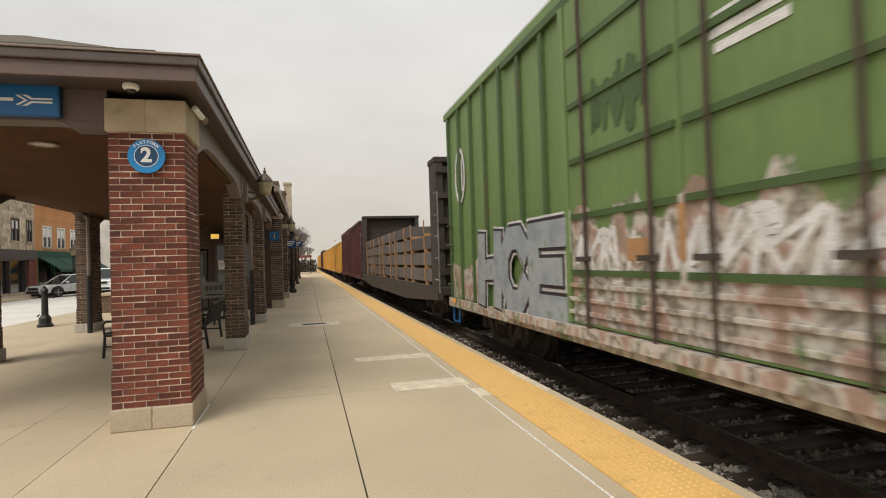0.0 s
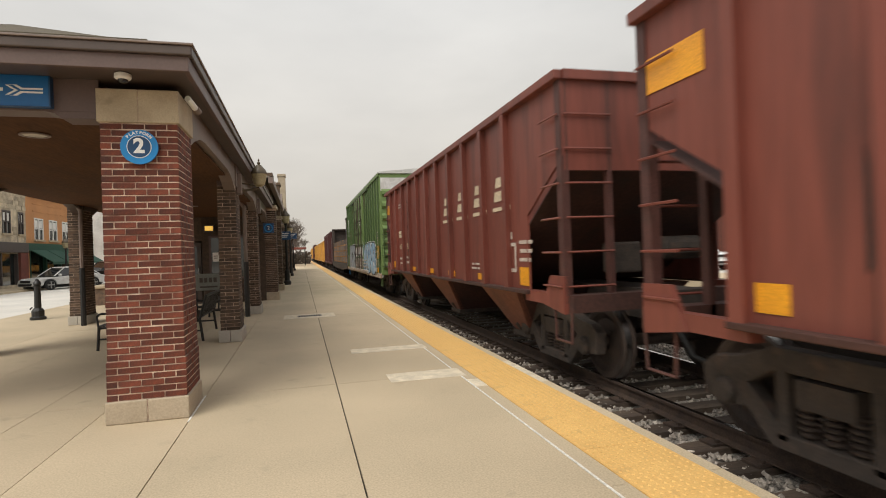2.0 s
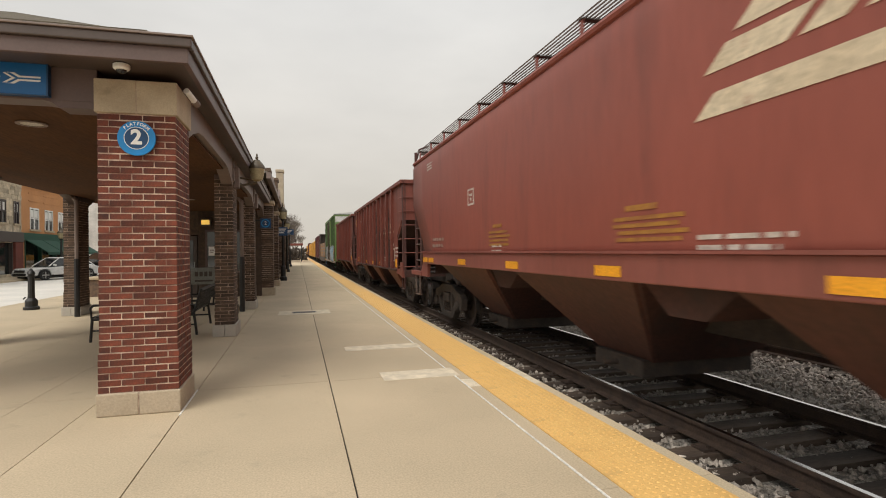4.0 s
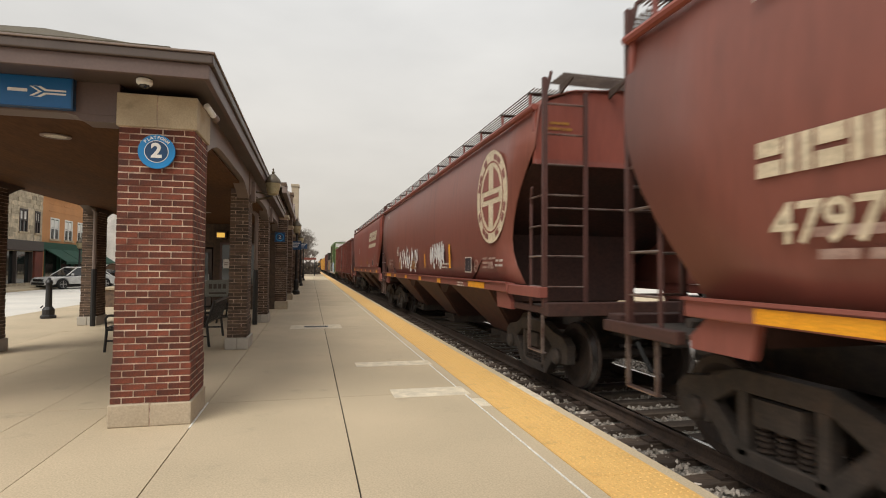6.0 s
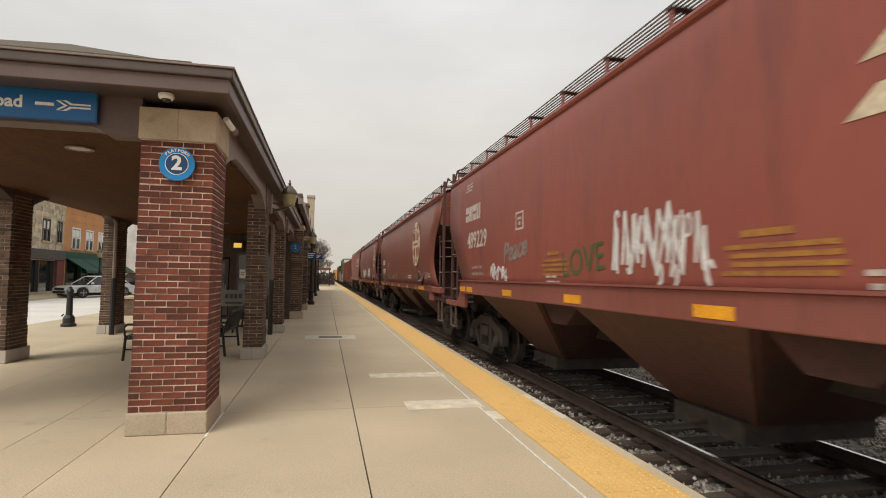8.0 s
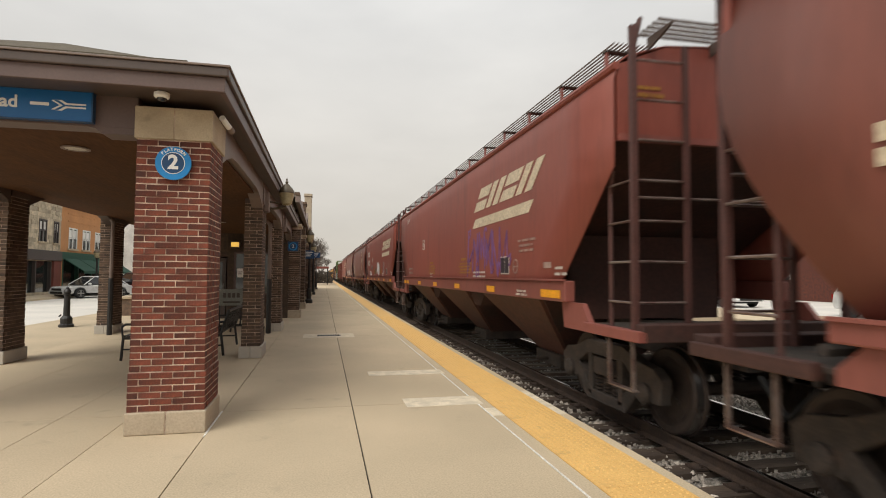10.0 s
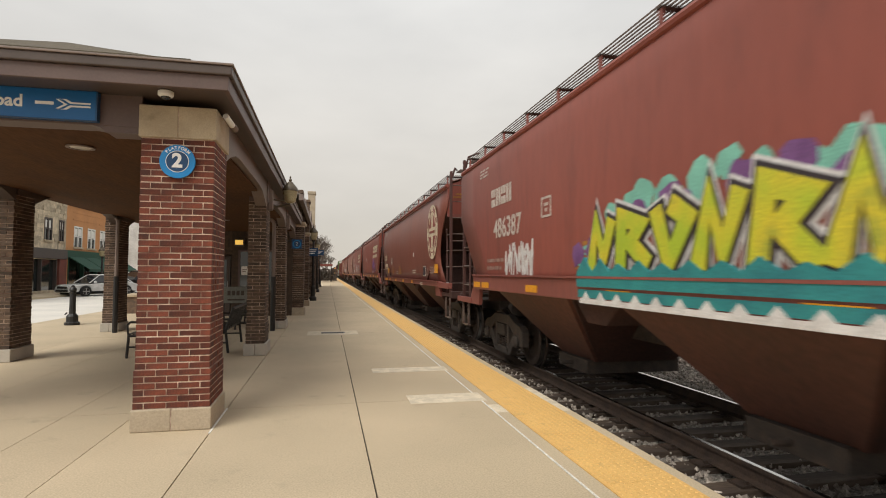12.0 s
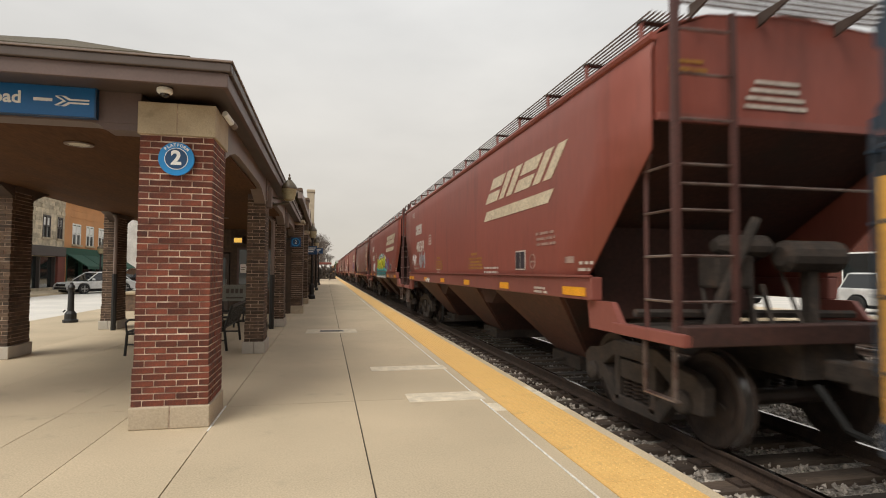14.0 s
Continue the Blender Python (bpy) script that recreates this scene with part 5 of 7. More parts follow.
def truck(parent, y, spin=True):
    """A two-axle truck: side frames, springs, bolster, wheelsets."""
    zc = RAIL_Z + R_WHEEL
    for s in (-1, 1):
        x0, x1 = sorted((s * 0.94, s * 1.08))
        g = Geo()
        g.prism([(y - 1.14, zc - 0.10), (y - 1.16, zc + 0.16), (y - 1.02, zc + 0.26), (y - 0.74, zc + 0.30), (y - 0.42, zc + 0.42), (y + 0.42, zc + 0.42), (y + 0.74, zc + 0.30), (y + 1.02, zc + 0.26), (y + 1.16, zc + 0.16), (y + 1.14, zc - 0.10),
                 (y + 0.72, zc - 0.12), (y + 0.69, zc + 0.08), (y + 0.42, zc + 0.24), (y - 0.42, zc + 0.24), (y - 0.69, zc + 0.08), (y - 0.72, zc - 0.12)], "x", x0, x1)
        g.prism([(y - 0.46, zc - 0.34), (y + 0.46, zc - 0.34), (y + 0.42, zc - 0.21), (y - 0.42, zc - 0.21)], "x", x0, x1)
        for q in (-1, 1):
            g.prism([(y + q * 0.73, zc - 0.06), (y + q * 0.70, zc + 0.12), (y + q * 0.38, zc - 0.18), (y + q * 0.46, zc - 0.34)], "x", x0, x1)
            g.prism([(y + q * 0.41, zc - 0.28), (y + q * 0.30, zc - 0.28), (y + q * 0.30, zc + 0.26), (y + q * 0.41, zc + 0.26)], "x", x0, x1)
        frame_ob = part("side_frame", g, GRIME, parent, "sooty cast steel truck side frame", bevel=0.015)
        coils = Geo()
        for k in range(3):
            for j in range(6):
                coils.lathe([(0.055, zc - 0.20 + j * 0.045), (0.075, zc - 0.185 + j * 0.045), (0.075, zc - 0.17 + j * 0.045), (0.055, zc - 0.16 + j * 0.045)], (s * 1.0, y - 0.19 + k * 0.19, 0), n=8)
        part("spring_nest", coils, WHEEL, frame_ob)
        for q in (-0.89, 0.89):
            part("bearing_cap", Geo().lathe([(0.115, s * 1.02), (0.115, s * 1.12), (0.085, s * 1.15), (0.03, s * 1.16)], (0, y + q, zc - 0.02), n=14, axis="x"), GRIME, frame_ob)
    part("bolster", Geo().box(-1.1, 1.1, y - 0.22, y + 0.22, zc + 0.02, zc + 0.22), GRIME, parent)
    for q in (-0.89, 0.89):
        ax = part("wheelset", Geo().tube((-0.95, 0, 0), (0.95, 0, 0), 0.08, 10), WHEEL, parent, "worn steel wheelset", at=pose(0, y + q, zc))
        for s in (-1, 1):
            w = GAUGE / 2
            part("wheel", Geo().lathe([(0.10, s * (w - 0.02)), (0.10, s * (w + 0.05)), (0.30, s * (w + 0.02)), (0.37, s * (w + 0.06)), (R_WHEEL - 0.02, s * (w + 0.065)), (R_WHEEL, s * (w + 0.05)), (R_WHEEL, s * (w - 0.045)),
                                       (R_WHEEL + 0.026, s * (w - 0.055)), (R_WHEEL + 0.026, s * (w - 0.08)), (0.37, s * (w - 0.085)), (0.30, s * (w - 0.05))], n=28, axis="x"), WHEEL, ax)
            part("tread", Geo().lathe([(R_WHEEL + 0.001, s * (w - 0.035)), (R_WHEEL + 0.001, s * (w + 0.04))], n=28, axis="x", caps=False), TREAD, ax)
            part("hub_bolts", Geo().box(s * (w + 0.035), s * (w + 0.06), -0.02, 0.02, 0.13, 0.2).box(s * (w + 0.035), s * (w + 0.06), -0.02, 0.02, -0.2, -0.13), GRIME, ax)


def coupler(parent, y, s):
    part("coupler", Geo().box(-0.09, 0.09, min(y - s * 0.9, y), max(y - s * 0.9, y), 0.62, 0.80).box(-0.14, 0.14, min(y - s * 0.25, y + s * 0.05), max(y - s * 0.25, y + s * 0.05), 0.58, 0.84), GRIME, parent, "steel knuckle coupler", bevel=0.02)
    part("brake_hose", Geo().tube((-0.3, y - s * 0.4, 0.6), (-0.32, y - s * 0.1, 0.3), 0.03, 6).tube((-0.32, y - s * 0.1, 0.3), (-0.25, y + s * 0.05, 0.25), 0.03, 6), TYRE, parent)


def side_decal(parent, name, poly_list, mat, x, label="", at_z=0.0):
    """Flat painted shapes on the side that faces the platform. Each outline is in (y, z)."""
    if name == "reflector":
        for p in poly_list:
            last = part(name, Geo().prism(p, "x", x - 0.004, x), mat, parent, label)
        return last
    g = Geo()
    for p in poly_list:
        g.prism(p, "x", x - 0.004, x)
    return part(name, g, mat, parent, label)


def bar(y0, y1, z0, z1, lean=0.0):
    return [(y0, z0), (y1, z0), (y1 - lean, z1), (y0 - lean, z1)]


def ribbon(points, width):
    """Quads along a line in (y, z), as a list of outlines."""
    out = []
    for (a, b), (c, d) in zip(points, points[1:]):
        l = math.hypot(c - a, d - b) or 1
        ny, nz = -(d - b) / l * width / 2, (c - a) / l * width / 2
        ey, ez = (c - a) / l * width * 0.3, (d - b) / l * width * 0.3
        out.append([(a + ny - ey, b + nz - ez), (a - ny - ey, b - nz - ez), (c - ny + ey, d - nz + ez), (c + ny + ey, d + nz + ez)])
    return out


def scribble(parent, y, z, w, h, mat, seed, x, width=0.05, strokes=5, name="spray_tag"):
    r = random.Random(seed)
    g = Geo()
    lay = 0
    for k in range(strokes):
        cy, cz = y - w * (k + 0.5) / strokes, z + h / 2
        c = w / strokes
        pts = [(cy + c * 0.5, cz - h * r.uniform(0.2, 0.5)), (cy + c * r.uniform(0.2, 0.45), cz + h * r.uniform(0.25, 0.5))]
        for i in range(r.randrange(3, 6)):
            pts.append((cy + c * r.uniform(-0.65, 0.5), cz + h * r.uniform(0.05, 0.5) * (-1 if i % 2 == 0 else 1)))
        a = r.uniform(0, 6)
        pts += [(pts[-1][0] - c * 0.2 + c * 0.22 * math.cos(a + 0.8 * j), pts[-1][1] + h * 0.12 * math.sin(a + 0.8 * j)) for j in range(6)]
        for q in ribbon(pts, width * r.uniform(0.7, 1.2)):
            lay += 1
            g.prism(q, "x", x - 0.004 - 0.00002 * lay, x)
    return part(name, g, mat, parent, "sprayed tag on the car side")


GLYPH = {
    "H": [[(0, 0), (0, 1)], [(1, 0), (1, 1)], [(0, 0.48), (1, 0.52)]],
    "C": [[(1, 0.80), (0.75, 0.98), (0.35, 0.98), (0.02, 0.72), (0, 0.3), (0.3, 0.02), (0.75, 0.0), (1, 0.22)]],
    "E": [[(0, 0), (0, 1)], [(0, 1), (1, 1)], [(0, 0.5), (0.85, 0.5)], [(0, 0), (1, 0)]],
    "M": [[(0, 0), (0.1, 1), (0.5, 0.40), (0.9, 1), (1, 0)]],
    "A": [[(0, 0), (0.42, 1), (0.62, 1), (1, 0)], [(0.22, 0.35), (0.82, 0.35)]],
    "R": [[(0, 0), (0.05, 1), (0.65, 1), (1, 0.82), (0.95, 0.62), (0.6, 0.48), (0.05, 0.46)], [(0.5, 0.46), (1, 0)]],
    "B": [[(0, 0), (0, 1), (0.6, 1), (0.95, 0.85), (0.9, 0.62), (0.55, 0.52), (0.05, 0.52)], [(0.55, 0.52), (1, 0.36), (0.95, 0.1), (0.6, 0), (0, 0)]],
    # wild shapes that cannot be read
    "<": [[(0, 0.1), (0.3, 1), (0.6, 0.15), (1, 0.9)]],
    ">": [[(0, 0.9), (0.45, 0.05), (1, 0.8), (0.6, 1)]],
    "^": [[(0, 0), (0.15, 0.95), (0.9, 0.75), (0.45, 0.42), (1, 0.05)]],
}


def fat_letters(parent, y, z, w, h, word, fill, edge, x, seed, rise=0.0, stout=0.30):
    """Big swollen block letters in spray paint: a pale rim, a dark outline and the filling."""
    r = random.Random(seed)
    n = len(word)
    for grow, mat, lift, nm in ((0.075, SPRAY_WHITE, 0.002, "paint_rim"), (0.042, edge, 0.014, "paint_outline"), (0.0, fill, 0.026, "paint_fill")):
        r.seed(seed)
        lay = 0
        for k, ch in enumerate(word):
            g = Geo()
            t = w / n * stout
            a, cw = y - w * k / n - t / 2, w / n - t * 0.95
            hh = h * r.uniform(0.93, 1.07) * (1 + rise * k / max(1, n - 1)) - t
            z0, tilt = z + t / 2 + r.uniform(-0.03, 0.05), r.uniform(-0.10, 0.10)
            for line in GLYPH[ch]:
                pts = [(a - cw * u - tilt * v * cw, z0 + hh * v) for u, v in line]
                g.band(pts, t + 2 * grow, x - lift - 0.0003 * lay, x)
                lay += len(pts)
            part(nm, g, mat, parent, "sprayed block letter" if nm == "paint_fill" else "")


def emblem_bars(parent, y, z, w, h, x, mat=None, lean=0.35, line=True):
    """The owner's emblem as plain slanted blocks over a line."""
    mat = mat or CREAM
    polys = []
    cw = w / 4.6
    for k in range(4):
        a, s = y - k * w / 4, lean * h
        for v0, v1, u1 in ((0.0, 0.42, 1.0), (0.56, 1.0, 1.0)) if k % 2 == 0 else ((0.0, 1.0, 0.40), (0.0, 1.0, -1.0)):
            u0 = 0.0
            if u1 < 0:
                u0, u1 = 0.58, 1.0
            polys.append([(a - cw * u0 - s * v0, z + h * v0), (a - cw * u1 - s * v0, z + h * v0), (a - cw * u1 - s * v1, z + h * v1), (a - cw * u0 - s * v1, z + h * v1)])
    if line:
        polys.append([(y + 0.10, z - 0.78 * h), (y - w * 0.93, z - 0.78 * h), (y - w * 0.93 - 0.5 * h, z - 0.36 * h), (y - 0.25 * h, z - 0.36 * h)])
    for one in polys:
        side_decal(parent, "emblem_stroke", [one], mat, x, "faded cream emblem stroke")


def text_lines(parent, y, z, rows, w, x, mat=None, step=0.075, h=0.035, seed=0, name="small_print"):
    r = random.Random(seed)
    polys = []
    for k in range(rows):
        u = y - r.uniform(0, 0.06)
        end = y - w * r.uniform(0.75, 1.0)
        while u > end:
            l = r.uniform(0.08, 0.3)
            polys.append(bar(u, max(u - l, end), z - k * step, z - k * step + h))
            u -= l + 0.05
    return side_decal(parent, name, polys, mat or WHITE_LETTER, x, "small unreadable stencilled print")


def side_text(parent, name, text, size, y, z, x, mat, shear=0.0, bold=0.0):
    return letters(name, text, size, mat, parent, pose(x - 0.003, y, z) @ pose(0, 0, 0, 0, 0, -90) @ pose(0, 0, 0, 90), shear=shear, bold=bold)


def covered_hopper(round_side):
    ob = thing("covered_hopper", "brown-red covered hopper freight car on the rails", "freight car", "covered hopper cars")
    HW, SL, ZB = 1.60, 6.85 if round_side else 6.62, 1.33 if round_side else 1.39
    zs = [ZB, 1.6, 1.8, 2.0, 2.25, 2.5, 2.7, 3.0, 3.2, 3.4, 3.6, 3.70, 3.76]

    def x_at(z):
        if round_side:
            return HW - 0.10 * ((z - 2.6) / 1.15) ** 2
        return HW - (0.03 if z > 3.65 else 0.0)

    def end_at(z, e):
        if round_side:
            u = min(1.0, (z - ZB) / 1.86)
            if e > 0:
                return 6.75 + 1.0 * math.sin(u * math.pi / 2)
            return 6.90 + 0.85 * max(0.0, (u - 0.3) / 0.7) ** 1.6 + 0.3 * max(0.0, (0.3 - u) / 0.3) ** 2
        return 7.72 if z >= 2.7 else 6.35 + 1.37 * (z - 1.39) / 1.31
    n = 14
    skin = Geo()
    prof = [(-x_at(z), z) for z in zs] + [(-HW + 0.16, 3.86), (-1.0, 4.0), (0, 4.08), (1.0, 4.0), (HW - 0.16, 3.86)] + [(x_at(z), z) for z in reversed(zs)]
    rows = []
    for x, z in prof:
        a, b = -end_at(min(z, 3.76), -1), end_at(min(z, 3.76), 1)
        rows.append([(x, a + (b - a) * i / n, z) for i in range(n + 1)])
    skin.grid(rows)
    body = part("body", skin, BROWN_RED if round_side else RED, ob, smooth=True)
    th = body.modifiers.new("thickness", "SOLIDIFY")
    th.thickness, th.offset = 0.02, 0.0
    for s in (-1, 1):
        part("top_chord", Geo().tube((s * (HW - 0.02), -7.74, 3.74), (s * (HW - 0.02), 7.74, 3.74), 0.045, 8), RED, ob)
        part("side_sill", Geo().box(min(s * 1.50, s * 1.64), max(s * 1.50, s * 1.64), -SL, SL, ZB - 0.13, ZB + (0.01 if round_side else 0.13)), RED2, ob, "dusty pinkish side sill", bevel=0.015)
        part("sill_lip", Geo().box(min(s * 1.62, s * 1.67), max(s * 1.62, s * 1.67), -SL, SL, ZB + (0.0 if round_side else 0.125), ZB + (0.025 if round_side else 0.15)), RED2, ob)
    for e in (-1, 1):
        # The dark end opening: its shade is in the sheet and plate colour.
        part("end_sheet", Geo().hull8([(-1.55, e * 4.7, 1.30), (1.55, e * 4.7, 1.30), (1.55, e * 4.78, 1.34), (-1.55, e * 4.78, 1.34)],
                                      [(-1.55, e * 7.62, 3.02), (1.55, e * 7.62, 3.02), (1.55, e * 7.70, 3.06), (-1.55, e * 7.70, 3.06)]), RED_DIM, ob, "sloping end sheet in shade-dark paint")
        part("end_wall", Geo().prism([(-1.56, 2.98), (1.56, 2.98), (1.56, 3.76), (1.0, 3.985), (0.0, 4.065), (-1.0, 3.985), (-1.56, 3.76)], "y", min(e * 7.64, e * 7.72), max(e * 7.64, e * 7.72)), RED, ob)
        part("end_print", Geo().box(-1.36, -1.06, e * 7.724 - 0.004, e * 7.724 + 0.004, 3.52, 3.555).box(-1.42, -1.02, e * 7.724 - 0.004, e * 7.724 + 0.004, 3.44, 3.48), FADED_YELLOW, ob, "faded yellow warning print")
        part("end_wall_lip", Geo().box(-1.56, 1.56, min(e * 7.72, e * 7.77), max(e * 7.72, e * 7.77), 2.96, 3.03), RED2, ob)
        part("shear_plate", Geo().box(-1.42, 0.75, min(e * 6.25, e * 6.29), max(e * 6.25, e * 6.29), 1.03, 2.1), RED_DIM, ob, "shear plate in shade-dark paint")
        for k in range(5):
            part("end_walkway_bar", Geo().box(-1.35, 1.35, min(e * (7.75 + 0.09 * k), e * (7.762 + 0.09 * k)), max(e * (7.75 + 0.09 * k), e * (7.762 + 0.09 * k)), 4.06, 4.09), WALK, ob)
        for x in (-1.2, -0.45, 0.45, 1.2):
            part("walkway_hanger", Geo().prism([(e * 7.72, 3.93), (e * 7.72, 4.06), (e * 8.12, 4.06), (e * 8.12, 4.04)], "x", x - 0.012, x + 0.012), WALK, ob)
        # RED_DIM here is a shadow colour for the end sills and deck.
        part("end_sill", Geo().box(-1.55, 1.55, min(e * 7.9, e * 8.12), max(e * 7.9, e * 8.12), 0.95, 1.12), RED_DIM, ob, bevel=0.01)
        for s in (-1, 1):
            if round_side and e < 0:
                part("corner_sill", Geo().box(min(s * 1.50, s * 1.62), max(s * 1.50, s * 1.62), -8.0, -SL - 0.003, ZB - 0.15, ZB - 0.01), RED2, ob, bevel=0.01)
                part("deck_edge", Geo().box(min(s * 1.44, s * 1.52), max(s * 1.44, s * 1.52), -8.1, -6.4, 0.97, 1.06), RED_DIM, ob, bevel=0.01)
            else:
                part("corner_sill", Geo().box(min(s * 1.50, s * 1.60), max(s * 1.50, s * 1.60), min(e * 7.0, e * 8.12), max(e * 7.0, e * 8.12), 0.95, 1.06), RED_DIM if round_side else RED2, ob, bevel=0.01)
        part("centre_sill", Geo().box(-0.3, 0.3, min(e * 4.0, e * 8.0), max(e * 4.0, e * 8.0), 0.62, 1.0), GRIME, ob)
        part("platform_plate", Geo().box(-1.5, 1.5, min(e * 6.8, e * 7.9), max(e * 6.8, e * 7.9), 1.00, 1.03), GRIME, ob)
        for s in (-1, 1):
            a, b = (6.2, 6.68) if round_side else (6.40, 6.92)
            part("end_bolster_web", Geo().prism([(e * a, ZB - 0.13), (e * b, ZB - 0.13), (e * (b + 0.18), 1.05), (e * (b + 0.18), 0.95), (e * (a + 0.06), 0.95)], "x", min(s * 1.50, s * 1.57), max(s * 1.50, s * 1.57)), RED2, ob)
            p = 7.76 if e > 0 else -7.96
            part("corner_post", Geo().box(min(s * 1.50, s * 1.56), max(s * 1.50, s * 1.56), p - 0.03, p + 0.03, 1.05, 4.06), POST_RED, ob)
            part("ladder_post", Geo().box(min(s * 0.92, s * 0.97), max(s * 0.92, s * 0.97), p - 0.025, p + 0.025, 1.05, 3.9), POST_RED, ob)
            q = p - e * 0.46
            part("side_ladder_post", Geo().tube((s * 1.52, q, 1.05), (s * 1.52, q, 2.45), 0.024, 6).tube((s * 1.52, q, 2.45), (s * 1.56, q + e * 0.12, 2.66), 0.024, 6), POST_RED, ob)
            for k in range(7):
                part("rung", Geo().tube((s * 1.52, p, 1.32 + k * 0.40), (s * 0.95, p, 1.32 + k * 0.40), 0.013, 6), RUNG, ob, "worn pale rung")
            for k in range(4):
                part("rung", Geo().tube((s * 1.54, p, 1.32 + k * 0.40), (s * 1.54, q, 1.32 + k * 0.40), 0.013, 6), RUNG, ob, "worn pale rung")
            part("stirrup", Geo().box(min(s * 1.53, s * 1.57), max(s * 1.53, s * 1.57), min(q, q + e * 0.02), max(q, q + e * 0.02), 0.48, 0.96)
                 .box(min(s * 1.53, s * 1.57), max(s * 1.53, s * 1.57), min(p, p - e * 0.02), max(p, p - e * 0.02), 0.48, 0.96)
                 .box(min(s * 1.50, s * 1.57), max(s * 1.50, s * 1.57), min(p, q), max(p, q), 0.465, 0.48), RUNG, ob, "worn step iron")
            part("roof_ladder_hoop", Geo().tube((s * 1.50, p, 3.9), (s * 1.44, p, 4.14), 0.022, 6).tube((s * 1.44, p, 4.14), (s * 1.3, p - e * 0.36, 4.16), 0.022, 6), POST_RED, ob)
        part("crossbar", Geo().tube((-1.5, p, 2.35), (1.5, p, 2.35), 0.013, 6), RUNG, ob)
        truck(ob, e * 6.53)
        coupler(ob, e * 8.55, e)
    part("pipe_bundle", Geo().tube((-1.4, 7.1, 1.12), (1.3, 7.1, 1.10), 0.045, 6).tube((-0.9, 7.3, 1.08), (-0.2, 7.45, 1.22), 0.05, 6), GRIME, ob)
    part("centre_sill", Geo().box(-0.28, 0.28, -4.0, 4.0, 0.66, 1.0), GRIME, ob)
    for k, y in enumerate((-4.05, 0.0, 4.05)):
        for s in (-1, 1):
            # Bay sides under the sill: shade is part of their paint colour.
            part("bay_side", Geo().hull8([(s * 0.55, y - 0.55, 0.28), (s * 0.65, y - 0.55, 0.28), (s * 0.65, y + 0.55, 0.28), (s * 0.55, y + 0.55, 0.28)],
                                         [(s * 1.40, y - 1.42, 1.26), (s * 1.50, y - 1.42, 1.26), (s * 1.50, y + 1.42, 1.26), (s * 1.40, y + 1.42, 1.26)]), BAY_RED, ob, "dusty sloping hopper bay in shade-dark paint")
        # Down-facing sheets and ridges carry the underside shade as dark paint.
        for e in (-1, 1):
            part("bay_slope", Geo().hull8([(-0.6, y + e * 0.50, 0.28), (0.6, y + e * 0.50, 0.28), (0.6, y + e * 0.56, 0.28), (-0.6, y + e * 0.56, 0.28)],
                                          [(-1.44, y + e * 1.40, 1.26), (1.44, y + e * 1.40, 1.26), (1.44, y + e * 1.46, 1.26), (-1.44, y + e * 1.46, 1.26)]), RED_DIM, ob, "slope sheet in shade-dark paint")
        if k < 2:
            part("cross_ridge", Geo().prism([(y + 1.44, 1.27), (y + 2.61, 1.27), (y + 2.25, 0.98), (y + 1.80, 0.98)], "x", -1.40, 1.40), RED_DIM, ob, "cross ridge between bays in shade-dark paint")
        part("outlet_gate", Geo().box(-0.75, 0.75, y - 0.5, y + 0.5, 0.10, 0.30).tube((-0.95, y, 0.2), (0.95, y, 0.2), 0.035, 6), GRIME, ob, bevel=0.01)
    for s in (-1, 1):
        x = s * 1.22
        for k in range(13):
            part("walkway_bar", Geo().box(x - 0.30 + k * 0.0495, x - 0.2955 + k * 0.0495, -7.6, 7.6, 4.028, 4.048), WALK, ob)
        for k in range(14):
            y = -7.4 + k * 1.138
            part("board_bracket", Geo().box(x - 0.30, x + 0.30, y - 0.055, y + 0.055, 4.012, 4.026), GRIME, ob)
            part("board_post", Geo().box(min(s * 1.485, s * 1.51), max(s * 1.485, s * 1.51), y - 0.028, y + 0.028, 3.76, 4.026), RED2, ob)
    part("roof_hatch", Geo().box(-0.45, 0.45, -7.0, 7.0, 4.06, 4.16), RED, ob, bevel=0.03)
    return ob


